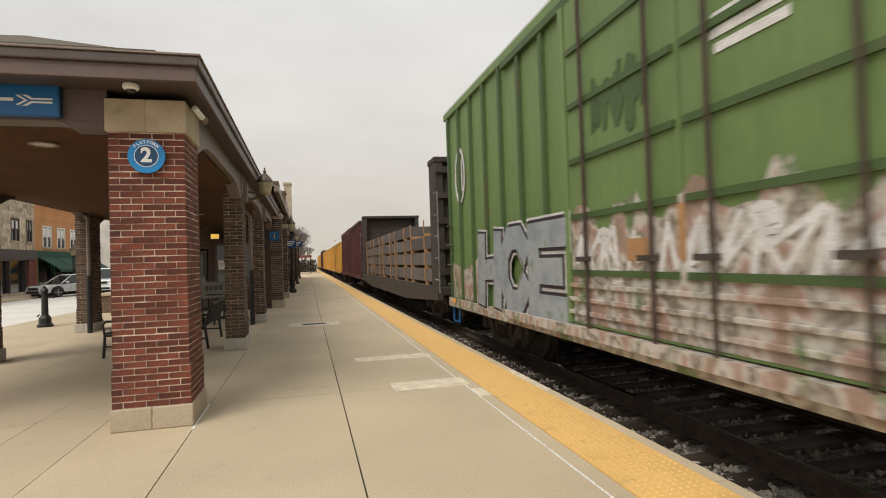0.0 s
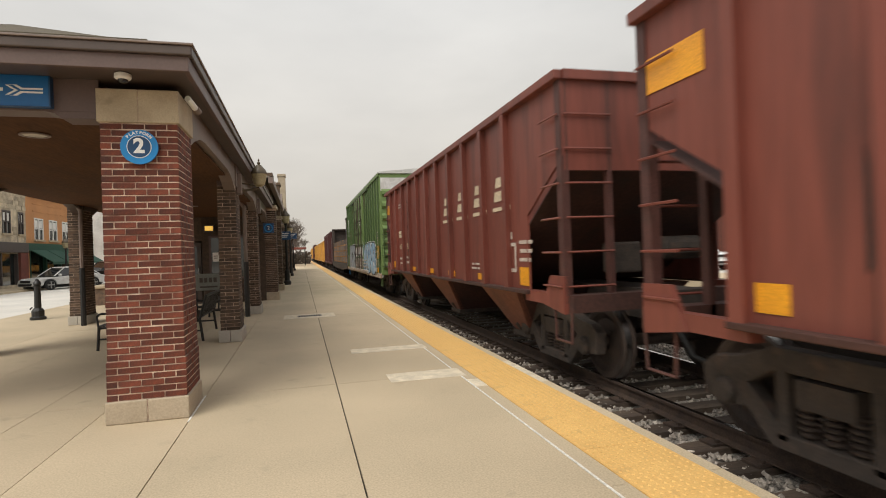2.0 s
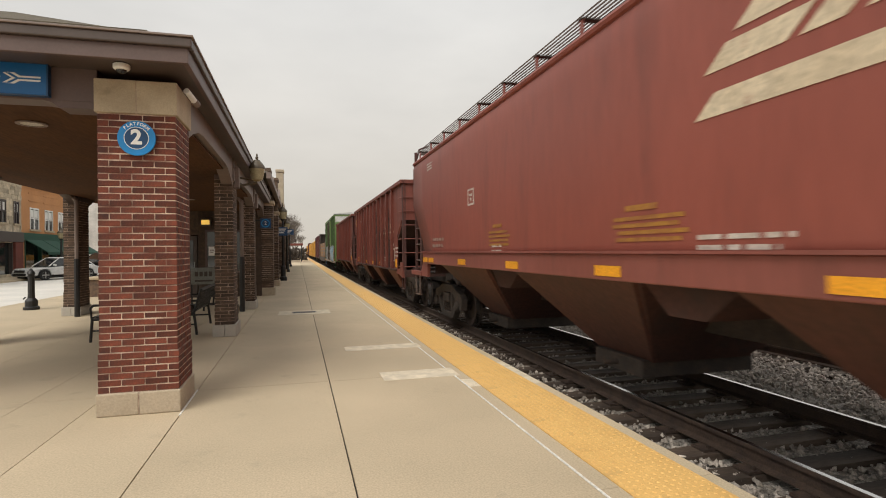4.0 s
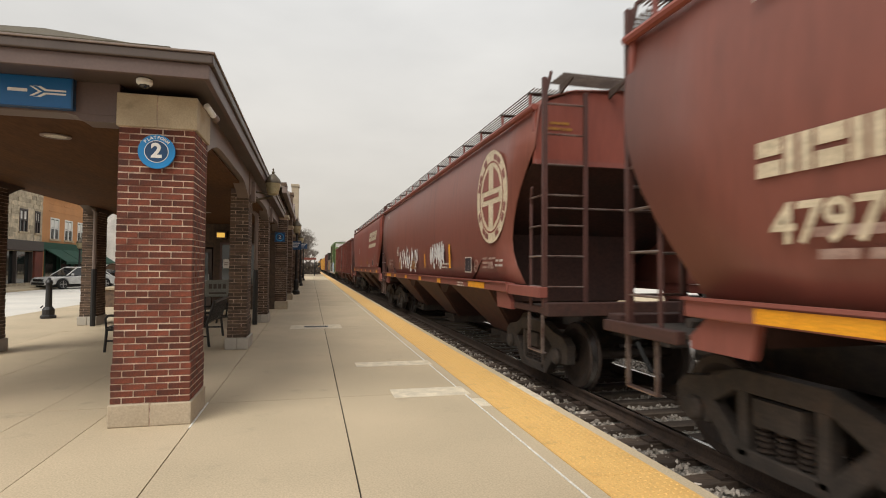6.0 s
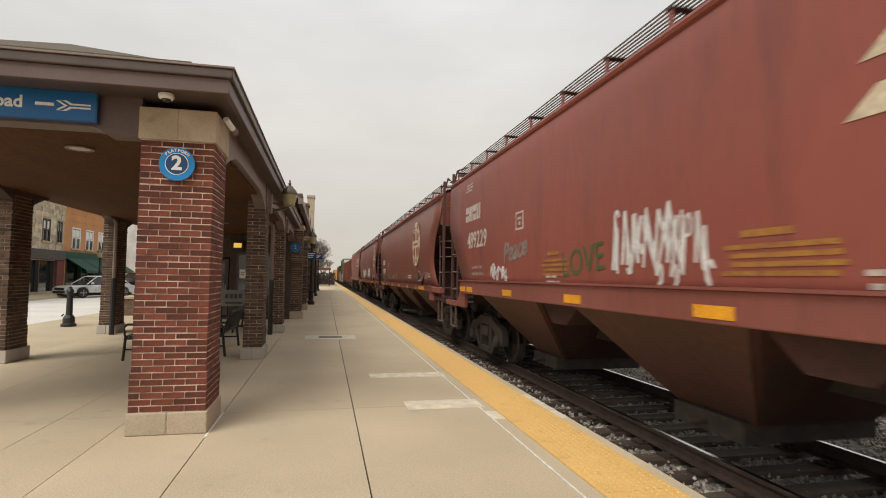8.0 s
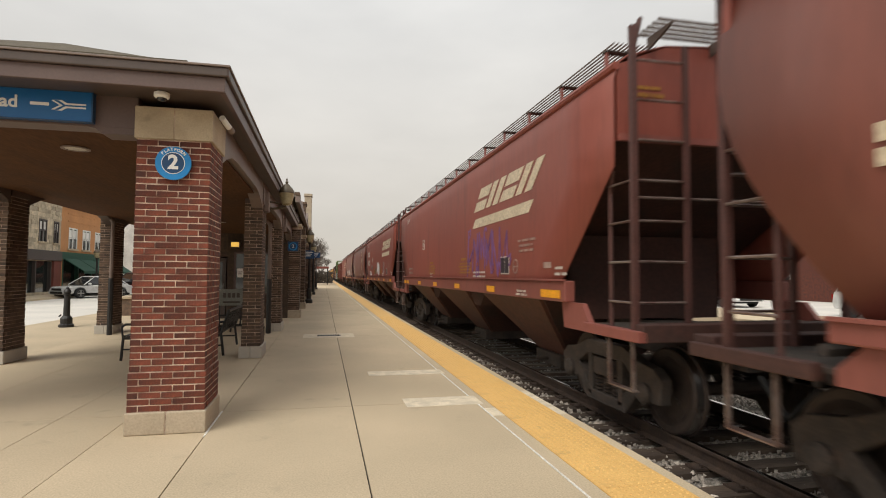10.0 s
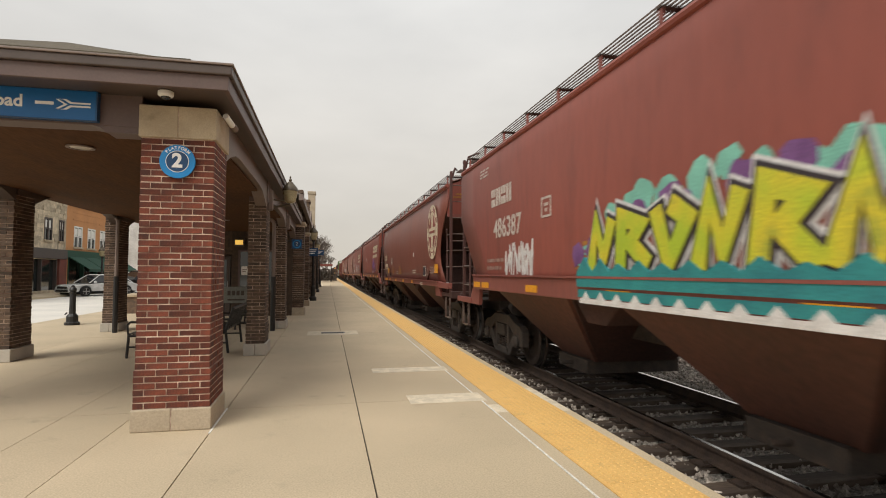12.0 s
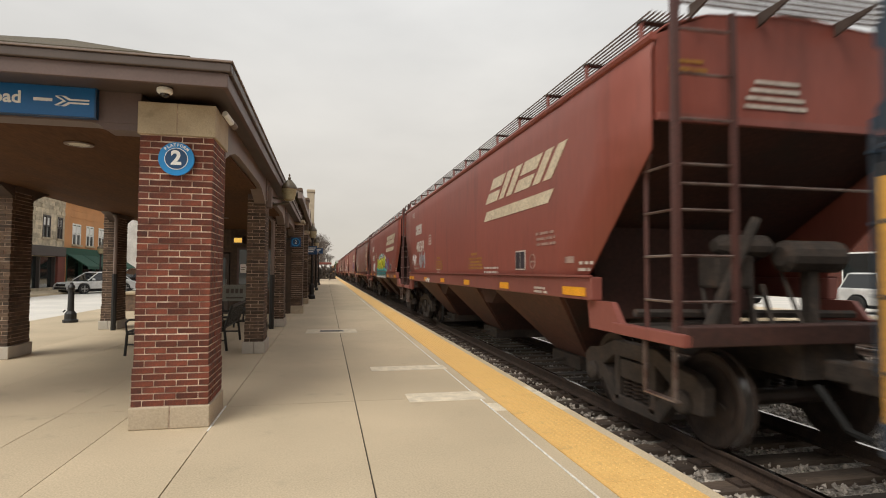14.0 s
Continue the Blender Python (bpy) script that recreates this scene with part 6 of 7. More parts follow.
def brake_gear(ob):
    """Brake cylinder, reservoir, valve and rigging on the rear platform of a car."""
    part("air_reservoir", Geo().lathe([(0.10, 0.15), (0.17, 0.2), (0.17, 0.85), (0.10, 0.9)], (0, -7.3, 1.75), n=14, axis="x"), GRIME, ob, "sooty air reservoir")
    part("brake_cylinder", Geo().lathe([(0.06, -0.6), (0.12, -0.5), (0.12, 0.0), (0.05, 0.1)], (0, -7.25, 1.85), n=12, axis="x"), GRIME, ob, "sooty brake cylinder")
    part("control_valve", Geo().box(-0.75, -0.35, -7.5, -7.2, 1.42, 1.75), GRIME, ob, bevel=0.03)
    part("valve_stand", Geo().box(-0.62, -0.50, -7.4, -7.28, 1.03, 1.42), GRIME, ob)
    part("reservoir_stand", Geo().box(0.46, 0.58, -7.36, -7.24, 1.03, 1.6), GRIME, ob)
    part("brake_pipe", Geo().tube((-0.2, -7.3, 1.03), (-0.2, -7.28, 1.8), 0.035, 6), GRIME, ob)
    part("brake_stand", Geo().box(0.72, 0.92, -7.98, -7.86, 1.03, 2.65), GRIME, ob, bevel=0.02)
    for k in range(6):
        part("brake_linkage", Geo().tube((-0.85 + 0.27 * k, -7.5 + 0.1 * (k % 2), 1.04), (-0.7 + 0.24 * k, -7.2, 1.45 + 0.13 * (k % 3)), 0.022 + 0.008 * (k % 2), 6), GRIME, ob)
    part("pipe_bundle", Geo().tube((-1.4, -7.1, 1.16), (1.3, -7.1, 1.12), 0.045, 6), GRIME, ob)
    part("angle_brace", Geo().tube((-0.95, -7.6, 1.05), (-0.4, -7.6, 2.1), 0.05, 6), GRIME, ob)


def open_hopper():
    ob = thing("open_hopper", "brown-red open-top hopper car with ribbed sides", "freight car", "open hopper cars")
    HL, Z0, Z1, HW = 6.55, 0.98, 3.55, 1.52
    for s in (-1, 1):
        a, b = sorted((s * HW, s * (HW - 0.03)))
        part("side_sheet", Geo().prism([(-HL, Z1), (-HL, 2.62), (-HL + 1.05, 2.0), (-HL + 1.05, Z0), (HL - 1.05, Z0), (HL - 1.05, 2.0), (HL, 2.62), (HL, Z1)], "x", a, b), OPEN_RED, ob, "streaked brown-red side sheet")
        a, b = sorted((s * (HW - 0.02), s * (HW + 0.09)))
        part("top_chord", Geo().box(a, b, -HL - 0.03, HL + 0.03, Z1 - 0.05, Z1 + 0.06), OPEN_RED, ob, bevel=0.012)
        part("side_sill", Geo().box(a, b, -HL + 1.0, HL - 1.0, Z0 - 0.03, Z0 + 0.025), RED_DIM, ob, "sooty side sill", bevel=0.010)
        for k in range(11):
            y = 5.45 - k * 1.03
            c, d = sorted((s * HW, s * (HW + 0.085)))
            part("side_post", Geo().hull8([(c, y - 0.07, Z0), (d, y - 0.05 if s > 0 else y - 0.05, Z0), (d, y + 0.05, Z0), (c, y + 0.07, Z0)],
                                          [(c, y - 0.07, Z1), (d, y - 0.05, Z1), (d, y + 0.05, Z1), (c, y + 0.07, Z1)]), OPEN_RED, ob)
        for e in (-1, 1):
            part("corner_post", Geo().box(min(s * 1.44, s * 1.54), max(s * 1.44, s * 1.54), min(e * (HL - 0.12), e * HL), max(e * (HL - 0.12), e * HL), 0.9, Z1), POST_RED, ob)
            part("ladder_post", Geo().box(min(s * 0.88, s * 0.94), max(s * 0.88, s * 0.94), min(e * (HL - 0.1), e * HL), max(e * (HL - 0.1), e * HL), 0.9, Z1), POST_RED, ob)
            part("end_beam", Geo().box(min(s * 1.42, s * 1.54), max(s * 1.42, s * 1.54), min(e * 5.4, e * HL), max(e * 5.4, e * HL), 0.86, 1.0), OPEN_RED, ob)
            part("gusset", Geo().prism([(e * HL, 0.78), (e * (HL - 0.55), 0.86), (e * (HL - 0.35), 1.22), (e * HL, 1.22)], "x", min(s * 1.5, s * 1.56), max(s * 1.5, s * 1.56)), OPEN_RED, ob)
            for k in range(6):
                part("rung", Geo().tube((s * 1.50, e * (HL + 0.03), 1.1 + k * 0.4), (s * 0.9, e * (HL + 0.03), 1.1 + k * 0.4), 0.014, 5), OPEN_RED, ob)
                part("rung", Geo().tube((s * 1.57, e * (HL - 0.02), 1.1 + k * 0.4), (s * 1.57, e * (HL - 0.5), 1.1 + k * 0.4), 0.014, 5), OPEN_RED, ob)
            part("stirrup", Geo().tube((s * 1.5, e * 6.2, 0.86), (s * 1.5, e * 6.22, 0.45), 0.016, 5).tube((s * 1.5, e * 6.22, 0.45), (s * 1.5, e * 6.6, 0.45), 0.016, 5).tube((s * 1.5, e * 6.6, 0.45), (s * 1.5, e * 6.62, 0.86), 0.016, 5), POST_RED, ob)
    for e in (-1, 1):
        part("end_wall", Geo().box(-1.5, 1.5, min(e * (HL - 0.06), e * HL), max(e * (HL - 0.06), e * HL), 2.45, Z1), OPEN_RED, ob)
        # End slope, end sill and floor have their shade painted in.
        part("end_slope", Geo().hull8([(-1.5, e * 4.0, 1.0), (1.5, e * 4.0, 1.0), (1.5, e * 4.08, 1.0), (-1.5, e * 4.08, 1.0)],
                                      [(-1.5, e * (HL - 0.1), 2.45), (1.5, e * (HL - 0.1), 2.45), (1.5, e * HL, 2.5), (-1.5, e * HL, 2.5)]), RED_DIM, ob)
        part("top_chord", Geo().box(-1.5, 1.5, min(e * (HL - 0.06), e * (HL + 0.06)), max(e * (HL - 0.06), e * (HL + 0.06)), Z1 - 0.05, Z1 + 0.06), OPEN_RED, ob)
        part("centre_sill", Geo().box(-0.3, 0.3, min(e * 3.8, e * 6.7), max(e * 3.8, e * 6.7), 0.62, 1.0), GRIME, ob)
        part("end_sill", Geo().box(-1.5, 1.5, min(e * 6.45, e * 6.66), max(e * 6.45, e * 6.66), 0.80, 1.0), RED_DIM, ob)
        truck(ob, e * 5.25)
        coupler(ob, e * 7.25, e)
    part("brake_cylinder", Geo().lathe([(0.10, 0.1), (0.16, 0.15), (0.16, 0.7), (0.1, 0.75)], (0, -6.0, 1.5), n=14, axis="x"), GRIME, ob)
    part("control_valve", Geo().box(-0.6, -0.2, -6.1, -5.8, 1.2, 1.6), GRIME, ob, bevel=0.03)
    part("floor", Geo().box(-1.5, 1.5, -4.0, 4.0, 1.0, 1.05), RED_DIM, ob)
    for k, y in enumerate((-4.10, -0.25, 3.62)):
        for s in (-1, 1):
            part("bay_side", Geo().hull8([(s * 0.95, y - 0.30, 0.22), (s * 1.05, y - 0.30, 0.22), (s * 1.05, y + 0.30, 0.22), (s * 0.95, y + 0.30, 0.22)],
                                         [(s * 1.40, y - 0.80, 0.95), (s * 1.48, y - 0.80, 0.95), (s * 1.48, y + 0.80, 0.95), (s * 1.40, y + 0.80, 0.95)]), BAY_DUST, ob, "rust-dusted sloping hopper bay")
        for e in (-1, 1):
            # Bay slopes use the red darkened for shade below the car.
            part("bay_slope", Geo().hull8([(-1.0, y + e * 0.26, 0.22), (1.0, y + e * 0.26, 0.22), (1.0, y + e * 0.30, 0.22), (-1.0, y + e * 0.30, 0.22)],
                                          [(-1.45, y + e * 0.76, 0.95), (1.45, y + e * 0.76, 0.95), (1.45, y + e * 0.80, 0.95), (-1.45, y + e * 0.80, 0.95)]), RED_DIM, ob)
        part("door_latch", Geo().box(-1.08, 1.08, y - 0.34, y + 0.34, 0.16, 0.23).tube((-1.15, y, 0.36), (-1.02, y, 0.2), 0.03, 6), GRIME, ob)
    return ob


def boxcar(name, label, paint, rib_paint, half, top, roof_mat, door=True):
    ob = thing(name, label, "freight car", "boxcars")
    HW, Z0 = 1.55, 0.72
    part("body", Geo().box(-HW, HW, -half, half, Z0, top - 0.12), paint, ob, bevel=0.03)
    part("roof", Geo().prism([(-HW - 0.03, top - 0.14), (HW + 0.03, top - 0.14), (HW + 0.03, top - 0.08), (0, top + 0.06), (-HW - 0.03, top - 0.08)], "y", -half - 0.04, half + 0.04), roof_mat, ob)
    for s in (-1, 1):
        a, b = sorted((s * HW, s * (HW + 0.055)))
        part("top_chord", Geo().box(a, b, -half, half, top - 0.26, top - 0.13), paint, ob, bevel=0.01)
        part("side_sill", Geo().box(a, b, -half, half, Z0 - 0.12, Z0 + 0.06), OLD_GRAFFITI if name == "green_boxcar" else rib_paint, ob, bevel=0.01)
        gap = 1.95 if door else 0.0
        k = half - 0.25
        while k > gap + 0.3:
            for q in (-1, 1):
                part("side_post", Geo().box(a, b, q * k - 0.045, q * k + 0.045, Z0 + 0.06, top - 0.26), rib_paint, ob)
            k -= 0.76
        if door:
            c, d = sorted((s * (HW + 0.005), s * (HW + 0.07)))
            for q in (-1, 1):
                leaf = part("door", Geo().box(c, d, min(0.01 * q, q * 1.85), max(0.01 * q, q * 1.85), Z0 + 0.10, top - 0.36), paint, ob, bevel=0.01)
                for z in (1.35, 1.95, 2.55, 3.15, 3.75):
                    part("door_beam", Geo().box(min(s * (HW + 0.07), s * (HW + 0.10)), max(s * (HW + 0.07), s * (HW + 0.10)), min(0.05 * q, q * 1.8), max(0.05 * q, q * 1.8), z, z + 0.06), rib_paint, leaf)
                for u in (0.35, 1.45):
                    part("lock_rod", Geo().tube((s * (HW + 0.12), q * u, Z0 + 0.05), (s * (HW + 0.12), q * u, top - 0.4), 0.020, 6), RAIL_RUST if name == "green_boxcar" else rib_paint, leaf)
                    part("rod_handle", Geo().box(min(s * (HW + 0.08), s * (HW + 0.16)), max(s * (HW + 0.08), s * (HW + 0.16)), q * u - 0.04, q * u + 0.16, 1.5, 1.55), GRIME, leaf)
            part("door_track", Geo().box(c, s * (HW + 0.16) if s > 0 else d, -3.9, 3.9, Z0 - 0.02, Z0 + 0.09) if s > 0 else Geo().box(s * (HW + 0.16), d, -3.9, 3.9, Z0 - 0.02, Z0 + 0.09), OLD_GRAFFITI if name == "green_boxcar" else rib_paint, ob)
            part("door_track", Geo().box(c, d, -3.9, 3.9, top - 0.36, top - 0.27), rib_paint, ob)
            if name == "green_boxcar":
                for z, y0, y1 in ((0.93, -3.85, 1.9), (1.07, -3.85, 1.9), (1.22, -3.6, 1.85)):
                    part("guide_rail", Geo().box(min(s * (HW + 0.07), s * (HW + 0.105)), max(s * (HW + 0.07), s * (HW + 0.105)), y0, y1, z, z + 0.045), OLD_GRAFFITI, ob, "paint-spattered steel guide rail", bevel=0.006)
                for y in (1.92, -1.92):
                    part("door_post", Geo().box(min(s * (HW + 0.005), s * (HW + 0.09)), max(s * (HW + 0.005), s * (HW + 0.09)), y - 0.05, y + 0.05, Z0 + 0.1, top - 0.36), paint, ob, bevel=0.01)
        for e in (-1, 1):
            for k in range(4):
                part("rung", Geo().tube((s * (HW + 0.07), e * (half - 0.06), 1.05 + k * 0.4), (s * (HW + 0.07), e * (half - 0.5), 1.05 + k * 0.4), 0.015, 5), rib_paint, ob)
                part("rung", Geo().tube((s * (HW - 0.02), e * (half + 0.08), 1.05 + k * 0.4), (s * (HW - 0.55), e * (half + 0.08), 1.05 + k * 0.4), 0.015, 5), rib_paint, ob)
            part("stirrup", Geo().tube((s * 1.52, e * (half - 0.5), 0.62), (s * 1.52, e * (half - 0.48), 0.3), 0.018, 5).tube((s * 1.52, e * (half - 0.48), 0.3), (s * 1.52, e * (half - 0.08), 0.3), 0.018, 5)
                 .tube((s * 1.52, e * (half - 0.08), 0.3), (s * 1.52, e * (half - 0.06), 0.62), 0.018, 5), (BLUE if e > 0 else GREEN_DARK) if name == "green_boxcar" else GRIME, ob)
    for e in (-1, 1):
        k = Z0 + 0.2
        while k < top - 0.6:
            part("end_rib", Geo().prism([(e * half, k), (e * (half + 0.09), k + 0.10), (e * (half + 0.09), k + 0.20), (e * half, k + 0.30)], "x", -HW + 0.08, HW - 0.08), paint, ob)
            k += 0.46
        part("end_walk", Geo().box(-1.4, 1.4, min(e * half, e * (half + 0.3)), max(e * half, e * (half + 0.3)), 1.02, 1.06), GRIME, ob)
        part("grab_rail", Geo().tube((-1.45, e * (half + 0.12), 2.45), (1.45, e * (half + 0.12), 2.45), 0.016, 5).tube((-1.45, e * (half + 0.12), 1.0), (-1.45, e * (half + 0.12), 2.45), 0.02, 5).tube((-0.9, e * (half + 0.12), 1.0), (-0.9, e * (half + 0.12), 2.45), 0.02, 5), rib_paint, ob)
        truck(ob, e * (half - 1.75))
        coupler(ob, e * (half + 0.62), e)
    part("centre_sill", Geo().box(-0.3, 0.3, -half - 0.3, half + 0.3, 0.52, 0.72), GRIME, ob)
    return ob


def bulkhead_flat():
    ob = thing("bulkhead_flatcar", "black bulkhead flatcar loaded with strapped grey bundles", "freight car")
    H = 8.7
    part("deck", Geo().box(-1.5, 1.5, -H, H, 0.72, 0.92), GRIME, ob, bevel=0.02)
    for s in (-1, 1):
        part("side_sill", Geo().prism([(-H, 0.86), (H, 0.86), (H, 0.62), (4.5, 0.42), (-4.5, 0.42), (-H, 0.62)], "x", min(s * 1.42, s * 1.54), max(s * 1.42, s * 1.54)), GRIME, ob)
        for e in (-1, 1):
            part("bulkhead_post", Geo().box(min(s * 1.3, s * 1.5), max(s * 1.3, s * 1.5), min(e * (H - 0.75), e * (H - 0.1)), max(e * (H - 0.75), e * (H - 0.1)), 0.9, 3.9), GRIME, ob, bevel=0.02)
            for k in range(5):
                part("rung", Geo().tube((s * 1.56, e * (H - 0.05), 1.1 + k * 0.5), (s * 1.56, e * (H + 0.3), 1.1 + k * 0.5), 0.018, 5), RIM, ob)
            part("grab_post", Geo().tube((s * 1.56, e * (H + 0.3), 0.8), (s * 1.56, e * (H + 0.3), 3.1), 0.02, 5), RIM, ob)
    for e in (-1, 1):
        part("bulkhead", Geo().box(-1.5, 1.5, min(e * (H - 0.4), e * (H - 0.2)), max(e * (H - 0.4), e * (H - 0.2)), 0.9, 3.85), GRIME, ob)
        for k in range(5):
            part("bulkhead_rib", Geo().box(-1.48, 1.48, min(e * (H - 0.2), e * (H - 0.05)), max(e * (H - 0.2), e * (H - 0.05)), 1.2 + k * 0.6, 1.34 + k * 0.6), GRIME, ob)
        part("bulkhead_cap", Geo().box(-1.52, 1.52, min(e * (H - 0.78), e * (H - 0.08)), max(e * (H - 0.78), e * (H - 0.08)), 3.85, 3.98), GRIME, ob, bevel=0.02)
        truck(ob, e * 6.6)
        coupler(ob, e * 9.2, e)
    for k in range(4):
        z = 1.0 + k * 0.42
        for j in range(5):
            y = -7.6 + j * 3.06
            for i in range(2):
                if k == 3 and j == 0:
                    continue
                part("wrapped_load", Geo().box(-1.42 + i * 1.44, -0.02 + i * 1.44, y + rnd.uniform(0, 0.06), y + 2.98, z, z + 0.34), STEEL_LOAD, ob, bevel=0.01)
            for u in (0.5, 2.4):
                part("dunnage", Geo().box(-1.46, 1.46, y + u, y + u + 0.10, z - 0.078, z - 0.002), STRAP, ob, "orange-brown timber spacer")
                part("strap", Geo().box(-1.445, -1.425, y + u + 0.2, y + u + 0.26, z, z + 0.35), STRAP, ob)
    return ob


# ---- the train, front to back; the number is each car's middle along y at the start of the clip ----
train = []


def place(ob, y0):
    train.append((ob, y0))
    return ob


SX = -1.60
flat = place(bulkhead_flat(), 20.9)
box_green = place(boxcar("green_boxcar", "faded green boxcar with graffiti along its lower side", GREEN, GREEN_DARK, 7.35, 4.70, GALV), 3.6)
box_maroon = place(boxcar("maroon_boxcar", "maroon boxcar with ribbed ends", MAROON, MAROON, 7.9, 3.95, GALV), 38.0)
yellow = boxcar("yellow_boxcar", "yellow boxcar far along the train", YELLOW_CAR, YELLOW_CAR, 7.6, 3.45, YELLOW_CAR)
place(yellow, 56.5)
for k, y in enumerate((73.5, 90.5)):
    place(copy_thing(yellow, pose(0, 0, 0)), y)
place(copy_thing(box_maroon, pose(0, 0, 0)), 108)
for y in (125, 142):
    place(copy_thing(yellow, pose(0, 0, 0)), y)

open_1 = open_hopper()
open_2 = copy_thing(open_1, pose(0, 0, 0))
place(open_1, -11.85)
place(open_2, -26.45)
angular = covered_hopper(False)
rounded = covered_hopper(True)
short_first = place(copy_thing(angular, pose(0, 0, 0)), -42.6)
car_a = place(rounded, -58.4)
car_b = place(copy_thing(rounded, pose(0, 0, 0)), -76.05)
car_c = place(angular, -92.8)
car_d = place(copy_thing(angular, pose(0, 0, 0)), -109.8)
car_e = place(copy_thing(rounded, pose(0, 0, 0)), -126.75)
car_f = place(copy_thing(angular, pose(0, 0, 0)), -143.8)
car_g = place(copy_thing(angular, pose(0, 0, 0)), -160.8)
brake_gear(car_g)
blue_car = place(boxcar("blue_boxcar", "dark blue and yellow boxcar at the end of the string", BLUE_CAR, BLUE_CAR, 7.4, 4.5, BLUE_CAR, door=False), -177.95)

# ---- paint and writing on the cars ----
X = -1.562
fat_letters(box_green, 5.2, 0.76, 3.25, 1.22, "HCE", SPRAY_GREY, SPRAY_DARK, X - 0.055, 11, 0.05)
fat_letters(box_green, -2.05, 0.72, 4.25, 1.18, "MARB", SPRAY_BLUE, SPRAY_DARK, X - 0.055, 14, 0.04, 0.26)
scribble(box_green, -5.0, 0.78, 1.3, 0.55, SPRAY_WHITE, 15, X - 0.075, 0.05, 3)
scribble(box_green, -2.3, 0.85, 2.6, 0.35, SPRAY_GREY, 16, X - 0.075, 0.05, 5)
rim = random.Random(3)
edge_up = [(1.82 - 3.64 * k / 30, 1.95 + 0.16 * math.sin(k * 0.9) + rim.uniform(-0.08, 0.12)) for k in range(31)]
side_decal(box_green, "old_spray_paint", [[(-1.82, 0.85), (1.82, 0.85)] + edge_up], OLD_GRAFFITI, -1.622, "faded layers of old graffiti")
scribble(box_green, 1.7, 1.35, 3.3, 0.5, SPRAY_WHITE, 66, -1.628, 0.06, 7, "white_spray")
side_decal(box_green, "old_spray_paint", [[(7.1, 0.80), (7.1, 1.5), (6.2, 1.35), (5.3, 1.6), (5.1, 0.80)]], OLD_GRAFFITI, -1.566)
side_decal(box_green, "old_spray_paint", [[(-5.9, 0.8), (-5.9, 1.4), (-6.6, 1.25), (-6.6, 0.8)]], OLD_GRAFFITI, -1.566)
side_decal(box_green, "old_spray_paint", [[(-1.98, 0.8), (-1.98, 1.75), (-2.6, 1.6), (-3.4, 1.3), (-4.6, 1.2), (-6.2, 1.3), (-6.2, 0.8)]], OLD_GRAFFITI, -1.566, "faded layers of old graffiti")
for z in (2.55, 3.01, 3.47):
    for k in range(3):
        part("end_print", Geo().box(-0.75 + 0.06 * k, 0.10 - 0.05 * k, -7.447, -7.441, z + 0.055 * k, z + 0.03 + 0.055 * k), SPRAY_WHITE, box_green)
for one in (bar(0.05, -0.03, 1.5, 1.95), bar(0.75, 0.45, 1.5, 1.7)):
    side_decal(box_green, "orange_tick", [one], STRAP, -1.634)
side_decal(box_green, "white_stencil", [bar(-0.40, -1.02, 2.96, 3.03), bar(-0.36, -1.05, 3.07, 3.14), bar(-0.38, -0.98, 3.18, 3.25)], SPRAY_WHITE, -1.625)
part("roundel", Geo().band([(6.35 + 0.30 * math.cos(a), 3.15 + 0.50 * math.sin(a)) for a in (math.pi / 10 * k for k in range(21))], 0.07, X - 0.014, X - 0.01), SPRAY_WHITE, box_green, "white round emblem")
for y in (6.45, 6.25):
    side_decal(box_green, "roundel_bar", [bar(y, y - 0.07, 2.85, 3.45)], SPRAY_WHITE, X - 0.01)
text_lines(box_green, -6.2, 2.34, 6, 0.48, X - 0.005, step=0.105, h=0.045, seed=2)
side_decal(box_green, "data_panel", ribbon([(-6.22, 1.42), (-6.60, 1.42), (-6.60, 1.62), (-6.22, 1.62), (-6.22, 1.42)], 0.03) + [bar(-6.40, -6.43, 1.42, 1.62)], SPRAY_WHITE, X - 0.005, "white outlined data panel")
side_decal(box_green, "reflector", [bar(-6.72, -6.82, 1.35, 1.85), bar(-7.16, -7.26, 1.35, 1.85)], AMBER, X - 0.06, "amber reflector")
side_decal(box_green, "reflector", [bar(-6.32, -6.70, 0.80, 0.99)], AMBER, X - 0.02, "amber reflector")
side_decal(box_green, "reflector", [bar(6.95, 6.7, 0.70, 0.78), bar(4.0, 3.9, 1.3, 1.7), bar(-3.6, -3.5, 1.35, 1.75)], AMBER, X - 0.075)
scribble(box_green, 1.3, 2.75, 0.9, 0.6, GREEN_DARK, 5, -1.626, 0.07, 4)
part("white_end_panel", Geo().box(-1.5, 1.5, -7.362, -7.352, 3.9, 4.4), SPRAY_WHITE, box_green, "white upper end panel")

